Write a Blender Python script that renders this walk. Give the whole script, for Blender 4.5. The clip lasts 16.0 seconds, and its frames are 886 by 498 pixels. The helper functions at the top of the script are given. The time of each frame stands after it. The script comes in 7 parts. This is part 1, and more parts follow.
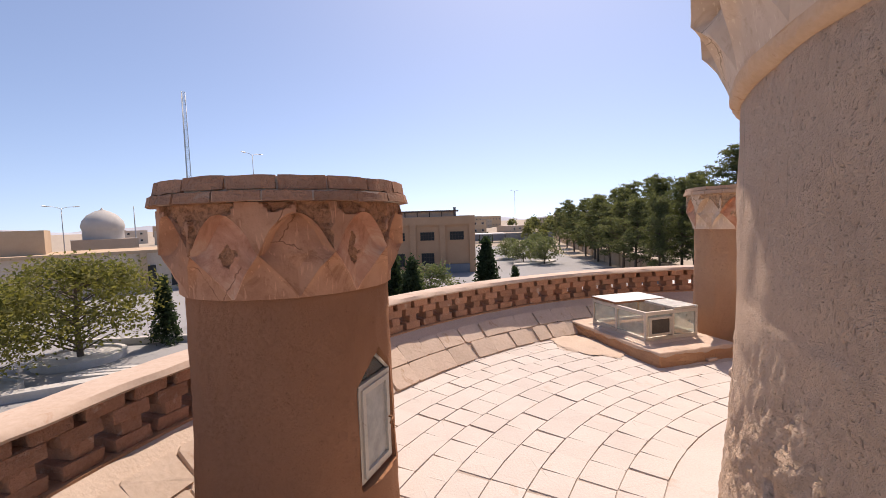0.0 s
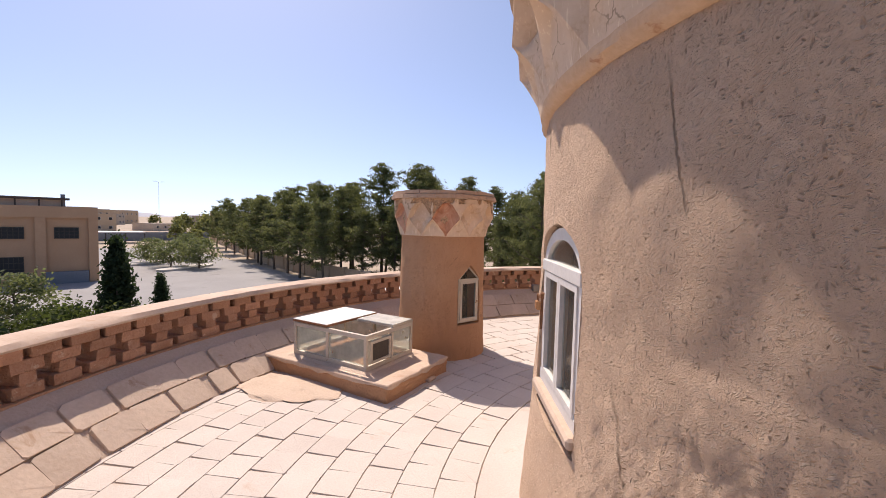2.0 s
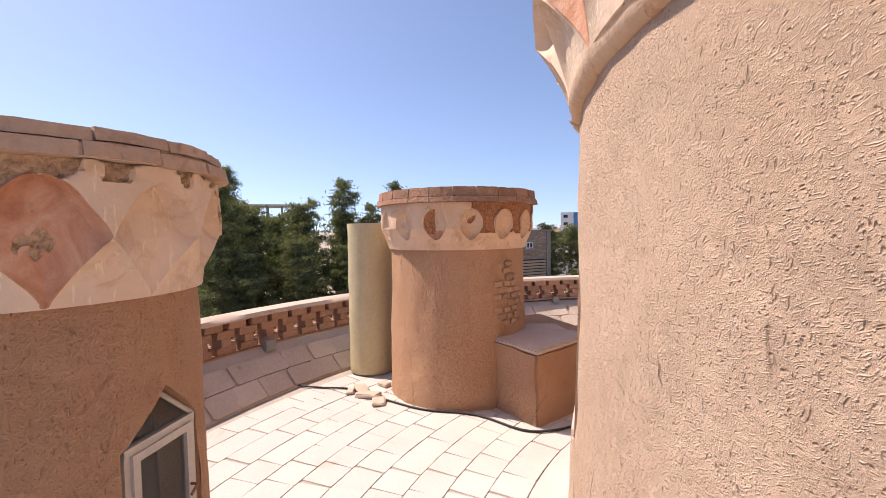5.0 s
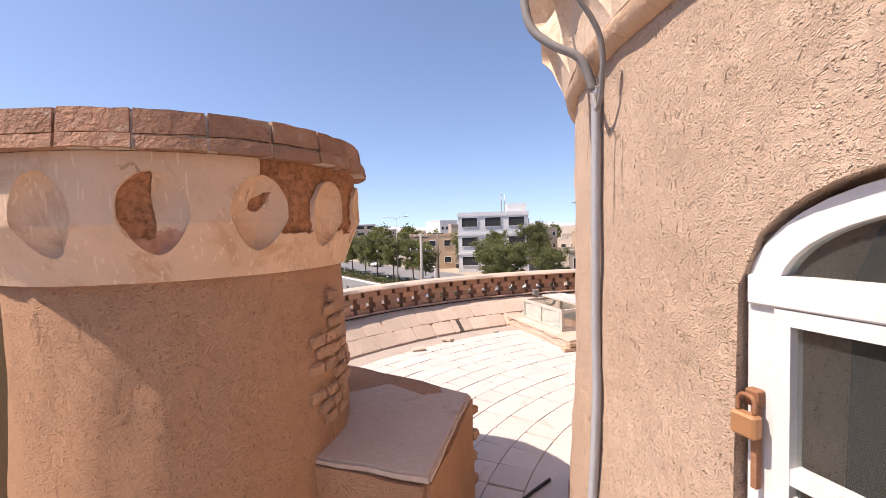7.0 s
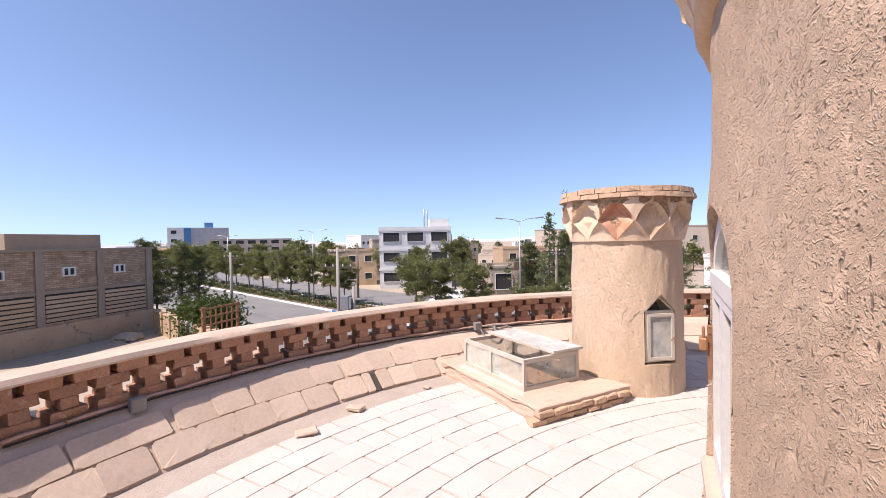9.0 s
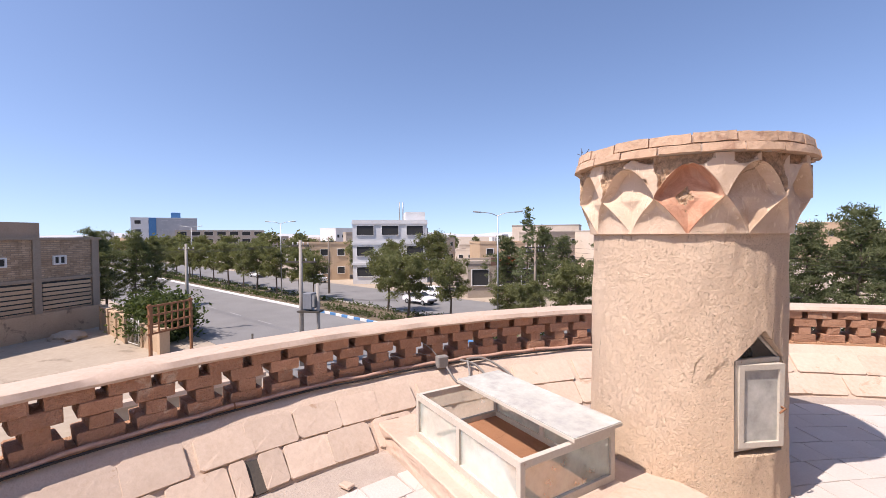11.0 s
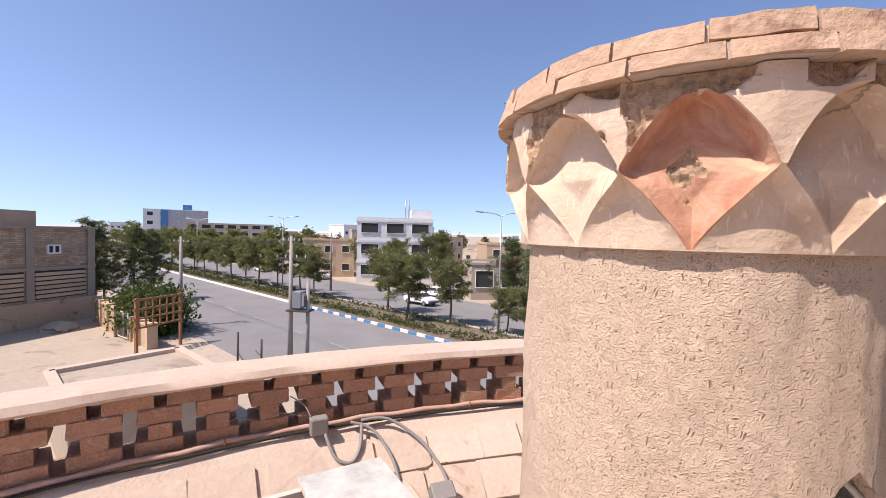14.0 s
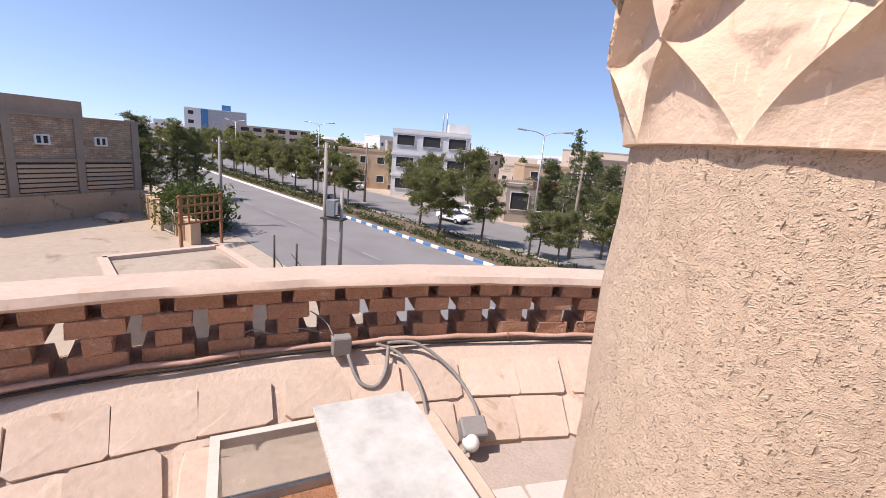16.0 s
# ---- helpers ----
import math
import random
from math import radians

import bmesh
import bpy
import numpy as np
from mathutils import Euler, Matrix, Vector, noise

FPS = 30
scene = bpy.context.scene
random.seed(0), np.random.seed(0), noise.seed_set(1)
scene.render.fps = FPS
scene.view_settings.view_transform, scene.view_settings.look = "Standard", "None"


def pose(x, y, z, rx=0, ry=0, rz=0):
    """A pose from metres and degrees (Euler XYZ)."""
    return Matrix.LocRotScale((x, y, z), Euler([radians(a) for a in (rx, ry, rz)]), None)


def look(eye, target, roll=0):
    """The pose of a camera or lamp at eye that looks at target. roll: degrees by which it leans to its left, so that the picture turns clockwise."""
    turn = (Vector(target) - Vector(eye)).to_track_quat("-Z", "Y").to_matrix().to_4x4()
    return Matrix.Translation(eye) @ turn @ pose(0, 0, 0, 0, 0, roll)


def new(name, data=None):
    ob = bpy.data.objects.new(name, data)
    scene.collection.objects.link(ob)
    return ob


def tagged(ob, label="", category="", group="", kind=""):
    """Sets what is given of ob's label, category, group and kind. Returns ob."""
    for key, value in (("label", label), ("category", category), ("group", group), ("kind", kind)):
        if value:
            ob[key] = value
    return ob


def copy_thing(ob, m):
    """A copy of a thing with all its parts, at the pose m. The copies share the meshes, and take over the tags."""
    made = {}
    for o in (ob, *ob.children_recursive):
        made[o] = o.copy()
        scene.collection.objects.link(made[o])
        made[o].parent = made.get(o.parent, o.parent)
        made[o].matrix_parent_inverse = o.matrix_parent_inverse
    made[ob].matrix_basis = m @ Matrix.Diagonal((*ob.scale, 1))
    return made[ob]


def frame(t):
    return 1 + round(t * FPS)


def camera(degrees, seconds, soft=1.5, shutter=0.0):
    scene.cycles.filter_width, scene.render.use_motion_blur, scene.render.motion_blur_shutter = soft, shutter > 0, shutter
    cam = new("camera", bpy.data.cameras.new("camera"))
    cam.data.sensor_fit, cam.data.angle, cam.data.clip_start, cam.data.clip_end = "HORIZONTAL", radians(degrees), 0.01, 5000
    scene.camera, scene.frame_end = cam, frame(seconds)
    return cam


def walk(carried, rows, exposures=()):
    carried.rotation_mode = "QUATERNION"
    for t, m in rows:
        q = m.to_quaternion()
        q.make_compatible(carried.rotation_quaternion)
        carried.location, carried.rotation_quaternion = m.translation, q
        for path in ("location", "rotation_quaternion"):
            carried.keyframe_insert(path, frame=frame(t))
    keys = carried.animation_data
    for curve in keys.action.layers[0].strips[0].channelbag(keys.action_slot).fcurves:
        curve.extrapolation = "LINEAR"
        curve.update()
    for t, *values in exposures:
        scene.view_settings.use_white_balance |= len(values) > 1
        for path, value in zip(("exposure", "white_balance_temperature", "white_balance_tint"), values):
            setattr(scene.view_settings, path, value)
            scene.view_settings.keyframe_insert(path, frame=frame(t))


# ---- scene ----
cam = camera(91.5, 16.0, 0.7)
PATH = [
    (0, (-1.006, -1.501, 1.687), (-0.969, 0.495, 1.558), -1.8),
    (0.5, (-1.072, -1.219, 1.695), (-0.534, 0.703, 1.574), 0.5),
    (1, (-1.068, -0.859, 1.654), (-0.285, 0.978, 1.54), 1.6),
    (1.5, (-1.032, -0.413, 1.679), (0.115, 1.22, 1.562), 1.9),
    (2, (-0.877, 0.042, 1.644), (0.511, 1.477, 1.521), 1.4),
    (2.5, (-0.675, 0.54, 1.65), (0.833, 1.847, 1.52), 1.1),
    (3, (-0.403, 1.04, 1.655), (1.324, 2.038, 1.513), 0.7),
    (3.5, (-0.068, 1.444, 1.663), (1.801, 2.14, 1.514), 0.1),
    (4, (0.467, 1.8, 1.732), (2.4, 2.282, 1.557), 0.1),
    (4.2, (0.649, 1.921, 1.727), (2.608, 2.295, 1.579), -0.5),
    (6.3, (2.979, 2.842, 1.665), (4.931, 2.419, 1.567), 0.6),
    (6.5, (3.184, 2.847, 1.699), (5.064, 2.17, 1.605), -1.0),
    (7, (3.663, 2.741, 1.671), (5.336, 1.651, 1.573), -1.7),
    (7.5, (4.106, 2.573, 1.652), (5.639, 1.293, 1.551), -1.4),
    (8, (4.551, 2.332, 1.673), (5.935, 0.891, 1.576), -0.9),
    (8.5, (4.869, 1.946, 1.684), (6.294, 0.545, 1.595), -1.4),
    (9, (5.29, 1.514, 1.633), (6.741, 0.138, 1.597), -1.1),
    (9.5, (5.692, 1.031, 1.681), (7.135, -0.353, 1.655), -1.2),
    (9.7, (5.79, 0.827, 1.676), (7.222, -0.568, 1.646), -1.3),
    (11.8, (6.952, -0.543, 1.572), (8.282, -2.034, 1.501), 1.4),
    (12, (6.988, -0.668, 1.576), (8.317, -2.161, 1.502), 2.2),
    (12.5, (7.045, -0.932, 1.576), (8.369, -2.429, 1.498), 2.2),
    (13, (6.952, -1.17, 1.615), (8.299, -2.646, 1.53), 1.1),
    (13.5, (6.89, -1.357, 1.618), (8.289, -2.784, 1.54), 0.9),
    (14, (6.944, -1.594, 1.628), (8.354, -3.011, 1.562), 1.3),
    (14.5, (6.978, -1.78, 1.633), (8.39, -3.196, 1.569), 1.4),
    (15, (6.934, -1.911, 1.655), (8.344, -3.324, 1.535), 1.8),
    (15.5, (7.044, -1.911, 1.634), (8.469, -3.306, 1.487), -1.9),
    (16, (7.311, -1.85, 1.543), (8.772, -3.14, 1.095), 5.0),
]
walk(cam, [(t, look(eye, target, roll)) for t, eye, target, roll in PATH],
     [(0, 0.22, 7200, 20), (2, 0.24, 7150, 20), (3, 0.24, 7100, 20), (4, 0.4, 7000, 20), (6.5, 0.55, 6900, 20), (8, 0.6, 6800, 20), (9.5, 0.46, 6600, 20), (12, 0.45, 6600, 20), (15, 0.45, 6600, 20), (16, 0.4, 6550, 20)])

# ---- sky, sun, exposure ----
SUN_EL, SUN_DIR = radians(56.5), Vector((0.275, 0.961, 0.0)).normalized()
world = bpy.data.worlds.new("sky")
scene.world = world
world.use_nodes = True
wt = world.node_tree
sky = wt.nodes.new("ShaderNodeTexSky")
sky.sky_type, sky.sun_disc = "NISHITA", False
sky.sun_elevation = SUN_EL
sky.sun_rotation = math.atan2(SUN_DIR.x, SUN_DIR.y)
sky.air_density, sky.dust_density, sky.ozone_density, sky.altitude = 0.9, 2.0, 2.6, 1200
sky.texture_mapping.scale, sky.texture_mapping.translation = (1, 1, 0.9), (0, 0, 0.075)   # dry air: a low pale rim of haze only
wt.nodes["Background"].inputs["Strength"].default_value = 0.15
wt.links.new(sky.outputs[0], wt.nodes["Background"].inputs[0])
sun = new("sun", bpy.data.lights.new("sun", "SUN"))
sun.data.energy, sun.data.angle, sun.data.color = 4.6, radians(0.55), (1.0, 0.93, 0.83)
sun.matrix_world = look((0, 0, 40), Vector((0, 0, 40)) - (SUN_DIR * math.cos(SUN_EL) + Vector((0, 0, math.sin(SUN_EL)))))

# ---- helpers of this scene ----
TAU = 2 * math.pi
C = Vector((2.951, -0.909, 0))      # middle of the great tower
P = Vector((3.30, -0.90, 0))        # middle of the parapet ring
GROUND = -6.5
UP = Vector((0, 0, 1))


def mesh_of(bm, mats=(), smooth=None):
    me = bpy.data.meshes.new("mesh")
    bm.normal_update()
    bm.to_mesh(me)
    bm.free()
    for m in (mats if isinstance(mats, (list, tuple)) else [mats]):
        me.materials.append(m)
    if smooth is not None:
        me.shade_smooth()
        if smooth < 180:
            me.set_sharp_from_angle(angle=radians(smooth))
    return me


def thing(name, x=0, y=0, z=0, rz=0, label="", category="", group="", kind=""):
    ob = new(name)
    ob.empty_display_size = 0.1
    ob.matrix_world = pose(x, y, z, 0, 0, rz)
    return tagged(ob, label, category, group, kind)


def part(name, bm, mats, parent, label="", smooth=None, at=None):
    """One mesh object under a thing; its mesh is in the parent's coordinates, unless it has a pose."""
    ob = new(name, mesh_of(bm, mats, smooth))
    ob.parent = parent
    if at is not None:
        ob.matrix_basis = at
    return tagged(ob, label)


def solo(name, bm, mats, label, category, kind="", group="", smooth=None, at=None):
    ob = new(name, mesh_of(bm, mats, smooth))
    if at is not None:
        ob.matrix_basis = at
    return tagged(ob, label, category, group, kind)


def box(bm, lo, hi, m=None, bevel=0.0, mat=0):
    x0, y0, z0 = lo
    x1, y1, z1 = hi
    vs = [bm.verts.new(v) for v in ((x0, y0, z0), (x1, y0, z0), (x1, y1, z0), (x0, y1, z0), (x0, y0, z1), (x1, y0, z1), (x1, y1, z1), (x0, y1, z1))]
    fs = [bm.faces.new([vs[i] for i in q]) for q in ((3, 2, 1, 0), (4, 5, 6, 7), (0, 1, 5, 4), (1, 2, 6, 5), (2, 3, 7, 6), (3, 0, 4, 7))]
    for fc in fs:
        fc.material_index = mat
    if bevel:
        es = list({e for fc in fs for e in fc.edges})
        r = bmesh.ops.bevel(bm, geom=es, offset=bevel, segments=1, affect="EDGES", profile=0.5)
        vs = list({v for fc in r["faces"] for v in fc.verts} | {v for v in vs if v.is_valid})
    if m is not None:
        bmesh.ops.transform(bm, matrix=m, verts=[v for v in vs if v.is_valid])
    return vs


def boxed(lo, hi, m=None, bevel=0.0):
    bm = bmesh.new()
    box(bm, lo, hi, m, bevel)
    return bm


def prism(bm, outline, z0, z1, mat=0):
    """A solid over an outline that runs anticlockwise in plan."""
    a = [bm.verts.new((x, y, z0)) for x, y in outline]
    b = [bm.verts.new((x, y, z1)) for x, y in outline]
    n = len(a)
    fs = [bm.faces.new(a[::-1]), bm.faces.new(b)] + [bm.faces.new((a[i], a[(i + 1) % n], b[(i + 1) % n], b[i])) for i in range(n)]
    for fc in fs:
        fc.material_index = mat
    return bm


def lathe(bm, profile, n=64, a0=0.0, a1=TAU, c=(0, 0), wobble=None, mat=0):
    full = abs(a1 - a0) > TAU - 1e-6
    cols = n if full else n + 1
    grid = []
    for i in range(cols):
        a = a0 + (a1 - a0) * i / n
        col = []
        for r, z in profile:
            rr = r + (wobble(a, z) if wobble else 0)
            col.append(bm.verts.new((c[0] + rr * math.cos(a), c[1] + rr * math.sin(a), z)))
        grid.append(col)
    for i in range(n):
        p, q = grid[i], grid[(i + 1) % cols]
        for j in range(len(profile) - 1):
            bm.faces.new((p[j], q[j], q[j + 1], p[j + 1])).material_index = mat
    return grid


def tube(bm, pts, r, n=8, cap=True, mat=0):
    """A round bar along points; r is one radius or one for each point."""
    pts = [Vector(p) for p in pts]
    rs = r if isinstance(r, (list, tuple)) else [r] * len(pts)
    rings, side = [], None
    for i, p in enumerate(pts):
        d = (pts[min(i + 1, len(pts) - 1)] - pts[max(i - 1, 0)]).normalized()
        if side is None:
            side = d.orthogonal().normalized()
        side = (side - d * side.dot(d)).normalized()
        up = d.cross(side)
        rings.append([bm.verts.new(p + (side * math.cos(TAU * k / n) + up * math.sin(TAU * k / n)) * rs[i]) for k in range(n)])
    for a, b in zip(rings, rings[1:]):
        for k in range(n):
            fc = bm.faces.new((a[k], a[(k + 1) % n], b[(k + 1) % n], b[k]))
            fc.smooth, fc.material_index = True, mat
    if cap:
        bm.faces.new(rings[0][::-1]).material_index = mat
        bm.faces.new(rings[-1]).material_index = mat
    return bm


def tubed(pts, r, n=8):
    return tube(bmesh.new(), pts, r, n)


def curve_pts(pts, k=6):
    """Catmull-Rom through points."""
    pts = [Vector(p) for p in pts]
    out = []
    for i in range(len(pts) - 1):
        a, b, c, d = pts[max(i - 1, 0)], pts[i], pts[i + 1], pts[min(i + 2, len(pts) - 1)]
        for j in range(k):
            t = j / k
            out.append(0.5 * ((2 * b) + (c - a) * t + (2 * a - 5 * b + 4 * c - d) * t * t + (3 * b - a - 3 * c + d) * t ** 3))
    return out + [pts[-1]]


def on_ring(ang, r, z, c=C):
    return Vector((c.x + r * math.cos(ang), c.y + r * math.sin(ang), z))


# ---- materials ----
def material(name):
    m = bpy.data.materials.new(name)
    m.use_nodes = True
    return m, m.node_tree, m.node_tree.nodes["Principled BSDF"]


def link_ramp(nt, fac, stops):
    r = nt.nodes.new("ShaderNodeValToRGB")
    e = r.color_ramp.elements
    while len(e) < len(stops):
        e.new(0.5)
    for el, (p, c) in zip(e, stops):
        el.position, el.color = p, (*c, 1)
    nt.links.new(fac, r.inputs[0])
    return r.outputs[0]


def noise_node(nt, vec, scale, detail=4.0, rough=0.55, distortion=0.0):
    n = nt.nodes.new("ShaderNodeTexNoise")
    n.inputs["Scale"].default_value, n.inputs["Detail"].default_value = scale, detail
    n.inputs["Roughness"].default_value, n.inputs["Distortion"].default_value = rough, distortion
    nt.links.new(vec, n.inputs["Vector"])
    return n


def blend(nt, fac, a, b, mode="MIX"):
    m = nt.nodes.new("ShaderNodeMix")
    m.data_type, m.blend_type = "RGBA", mode
    for sock, val in ((m.inputs[0], fac), (m.inputs[6], a), (m.inputs[7], b)):
        if isinstance(val, (int, float)):
            sock.default_value = val
        elif isinstance(val, tuple):
            sock.default_value = (*val, 1)
        else:
            nt.links.new(val, sock)
    return m.outputs[2]


def bump_of(nt, height, strength, distance, normal=None):
    b = nt.nodes.new("ShaderNodeBump")
    b.inputs["Strength"].default_value, b.inputs["Distance"].default_value = strength, distance
    nt.links.new(height, b.inputs["Height"])
    if normal is not None:
        nt.links.new(normal, b.inputs["Normal"])
    return b.outputs[0]


def world_pos(nt, local=False):
    if local:
        return nt.nodes.new("ShaderNodeTexCoord").outputs["Object"]
    return nt.nodes.new("ShaderNodeNewGeometry").outputs["Position"]


def rough_surface(name, dark, light, big=1.5, fine=40.0, rough=0.9, bump=0.5, depth=0.01, vary=0.0, island=0.0, stain=None, local=False, metal=0.0):
    """A mottled surface: two colours by a broad and a fine noise, a fine relief, and a shift from piece to piece."""
    m, nt, bsdf = material(name)
    pos = world_pos(nt, local)
    a, b = noise_node(nt, pos, big, 5, 0.6), noise_node(nt, pos, fine, 4, 0.6)
    mid = nt.nodes.new("ShaderNodeMath")
    mid.operation = "MULTIPLY_ADD"
    nt.links.new(b.outputs["Fac"], mid.inputs[0])
    mid.inputs[1].default_value = 0.5
    half = nt.nodes.new("ShaderNodeMath")
    half.operation = "MULTIPLY"
    nt.links.new(a.outputs["Fac"], half.inputs[0])
    half.inputs[1].default_value = 0.5
    nt.links.new(half.outputs[0], mid.inputs[2])
    col = link_ramp(nt, mid.outputs[0], [(0.3, dark), (0.68, light)])
    if stain:
        s = noise_node(nt, pos, stain[1], 6, 0.65, 0.6)
        col = blend(nt, link_ramp(nt, s.outputs["Fac"], [(stain[2], (0, 0, 0)), (stain[2] + 0.09, (1, 1, 1))]), col, stain[0])
    for amount, src in ((vary, "obj"), (island, "isl")):
        if amount:
            if src == "obj":
                o = nt.nodes.new("ShaderNodeObjectInfo").outputs["Random"]
            else:
                o = nt.nodes.new("ShaderNodeNewGeometry").outputs["Random Per Island"]
            shade = link_ramp(nt, o, [(0.0, (1 - amount,) * 3), (1.0, (1 + amount * 0.5,) * 3)])
            col = blend(nt, 1.0, col, shade, "MULTIPLY")
    nt.links.new(col, bsdf.inputs["Base Color"])
    bsdf.inputs["Roughness"].default_value, bsdf.inputs["Metallic"].default_value = rough, metal
    bsdf.inputs["Specular IOR Level"].default_value = 0.25
    nt.links.new(bump_of(nt, b.outputs["Fac"], bump, depth), bsdf.inputs["Normal"])
    return m


def straw_plaster(name, dark, light, straw, amount=1.0, coarse=1.0, depth=0.022):
    """Mud render with chopped straw: curled straws and gouges at several angles over a pitted float finish, with hair cracks."""
    m, nt, bsdf = material(name)
    pos = world_pos(nt)
    broad = noise_node(nt, pos, 0.9, 5, 0.6)
    col = link_ramp(nt, broad.outputs["Fac"], [(0.3, dark), (0.7, light)])
    bend = noise_node(nt, pos, 13 * coarse, 3, 0.6)
    off = nt.nodes.new("ShaderNodeVectorMath")
    off.operation = "MULTIPLY_ADD"
    nt.links.new(bend.outputs["Color"], off.inputs[0])
    off.inputs[1].default_value = (0.036 / coarse,) * 3
    nt.links.new(pos, off.inputs[2])
    curled = off.outputs[0]
    lump = noise_node(nt, pos, 24 * coarse, 8, 0.75, 0.4)
    swell = noise_node(nt, pos, 7, 3, 0.5)
    heights = blend(nt, 0.3, lump.outputs["Fac"], swell.outputs["Fac"])
    # pits take the shade inside them as a darker base colour
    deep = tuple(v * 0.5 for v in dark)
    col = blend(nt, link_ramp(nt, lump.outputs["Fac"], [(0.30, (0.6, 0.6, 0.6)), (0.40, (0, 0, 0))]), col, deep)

    def strokes_of(turns, thick, keep_from):
        out = None
        for turn, long in turns:
            mp = nt.nodes.new("ShaderNodeMapping")
            mp.inputs["Rotation"].default_value = turn
            mp.vector_type = "TEXTURE"
            mp.inputs["Scale"].default_value = (1 / (long * coarse), 1 / (thick * coarse), 1 / (thick * coarse))
            nt.links.new(curled, mp.inputs["Vector"])
            v = nt.nodes.new("ShaderNodeTexVoronoi")
            v.inputs["Scale"].default_value = 1.0
            nt.links.new(mp.outputs[0], v.inputs["Vector"])
            s = link_ramp(nt, v.outputs["Distance"], [(0.07, (1, 1, 1)), (0.28, (0, 0, 0))])
            keep = nt.nodes.new("ShaderNodeSeparateColor")
            nt.links.new(v.outputs["Color"], keep.inputs[0])
            s = blend(nt, 1.0, s, link_ramp(nt, keep.outputs[0], [(keep_from, (0, 0, 0)), (1.0, (1, 1, 1))]), "MULTIPLY")
            out = s if out is None else blend(nt, 1.0, out, s, "LIGHTEN")
        return out

    pale = strokes_of((((0.2, 0.3, 0.3), 27), ((0.5, 0.7, 1.4), 33), ((0.9, -0.5, 2.3), 24), ((-0.6, 0.2, 0.8), 30), ((1.3, 0.4, 1.1), 36)), 165, 0.2)
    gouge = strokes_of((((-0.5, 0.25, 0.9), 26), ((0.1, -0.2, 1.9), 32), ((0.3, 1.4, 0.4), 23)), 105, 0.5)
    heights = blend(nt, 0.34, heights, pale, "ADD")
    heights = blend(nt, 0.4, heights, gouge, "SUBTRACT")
    # straws are paler by nature; gouges get their inner shade painted in
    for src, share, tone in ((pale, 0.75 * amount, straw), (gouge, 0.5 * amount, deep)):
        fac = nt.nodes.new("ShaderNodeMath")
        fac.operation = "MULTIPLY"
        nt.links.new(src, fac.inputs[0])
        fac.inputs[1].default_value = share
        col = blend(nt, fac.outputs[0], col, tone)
    crack_map = nt.nodes.new("ShaderNodeMapping")
    crack_map.inputs["Scale"].default_value = (2.6, 2.6, 0.9)
    nt.links.new(curled, crack_map.inputs["Vector"])
    cr = nt.nodes.new("ShaderNodeTexVoronoi")
    cr.feature = "DISTANCE_TO_EDGE"
    cr.inputs["Scale"].default_value = 1.0
    nt.links.new(crack_map.outputs[0], cr.inputs["Vector"])
    where = noise_node(nt, pos, 1.7, 4, 0.7)
    crack = blend(nt, 1.0, link_ramp(nt, cr.outputs["Distance"], [(0.004, (1, 1, 1)), (0.014, (0, 0, 0))]), link_ramp(nt, where.outputs["Fac"], [(0.55, (0, 0, 0)), (0.63, (0.75 * amount,) * 3)]), "MULTIPLY")
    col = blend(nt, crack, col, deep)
    heights = blend(nt, 0.25, heights, crack, "SUBTRACT")
    stain = noise_node(nt, pos, 2.3, 6, 0.7, 0.8)
    col = blend(nt, link_ramp(nt, stain.outputs["Fac"], [(0.54, (0, 0, 0)), (0.74, (0.4, 0.4, 0.4))]), col, tuple(v * 0.75 for v in dark))
    nt.links.new(col, bsdf.inputs["Base Color"])
    bsdf.inputs["Roughness"].default_value = 0.95
    bsdf.inputs["Specular IOR Level"].default_value = 0.14
    nt.links.new(bump_of(nt, heights, 1.0, depth * 1.6), bsdf.inputs["Normal"])
    return m


def glass(name, tint, rough=0.05, dusty=0.0, dust=(0.5, 0.5, 0.47)):
    m, nt, bsdf = material(name)
    bsdf.inputs["Base Color"].default_value = (*tint, 1)
    bsdf.inputs["Roughness"].default_value = rough
    bsdf.inputs["Transmission Weight"].default_value = 1.0
    bsdf.inputs["IOR"].default_value = 1.2
    if dusty:
        d = nt.nodes.new("ShaderNodeBsdfDiffuse")
        d.inputs["Color"].default_value = (*dust, 1)
        n = noise_node(nt, world_pos(nt), 7, 6, 0.65)
        f = link_ramp(nt, n.outputs["Fac"], [(0.25, (dusty * 0.6,) * 3), (0.75, (min(1.0, dusty * 1.3),) * 3)])
        mix = nt.nodes.new("ShaderNodeMixShader")
        nt.links.new(f, mix.inputs[0])
        nt.links.new(bsdf.outputs[0], mix.inputs[1])
        nt.links.new(d.outputs[0], mix.inputs[2])
        nt.links.new(mix.outputs[0], nt.nodes["Material Output"].inputs["Surface"])
    return m


def plain(name, colour, rough=0.6, metal=0.0):
    return rough_surface(name, tuple(v * 0.8 for v in colour), colour, 3, 60, rough, 0.15, 0.003, metal=metal, local=True)


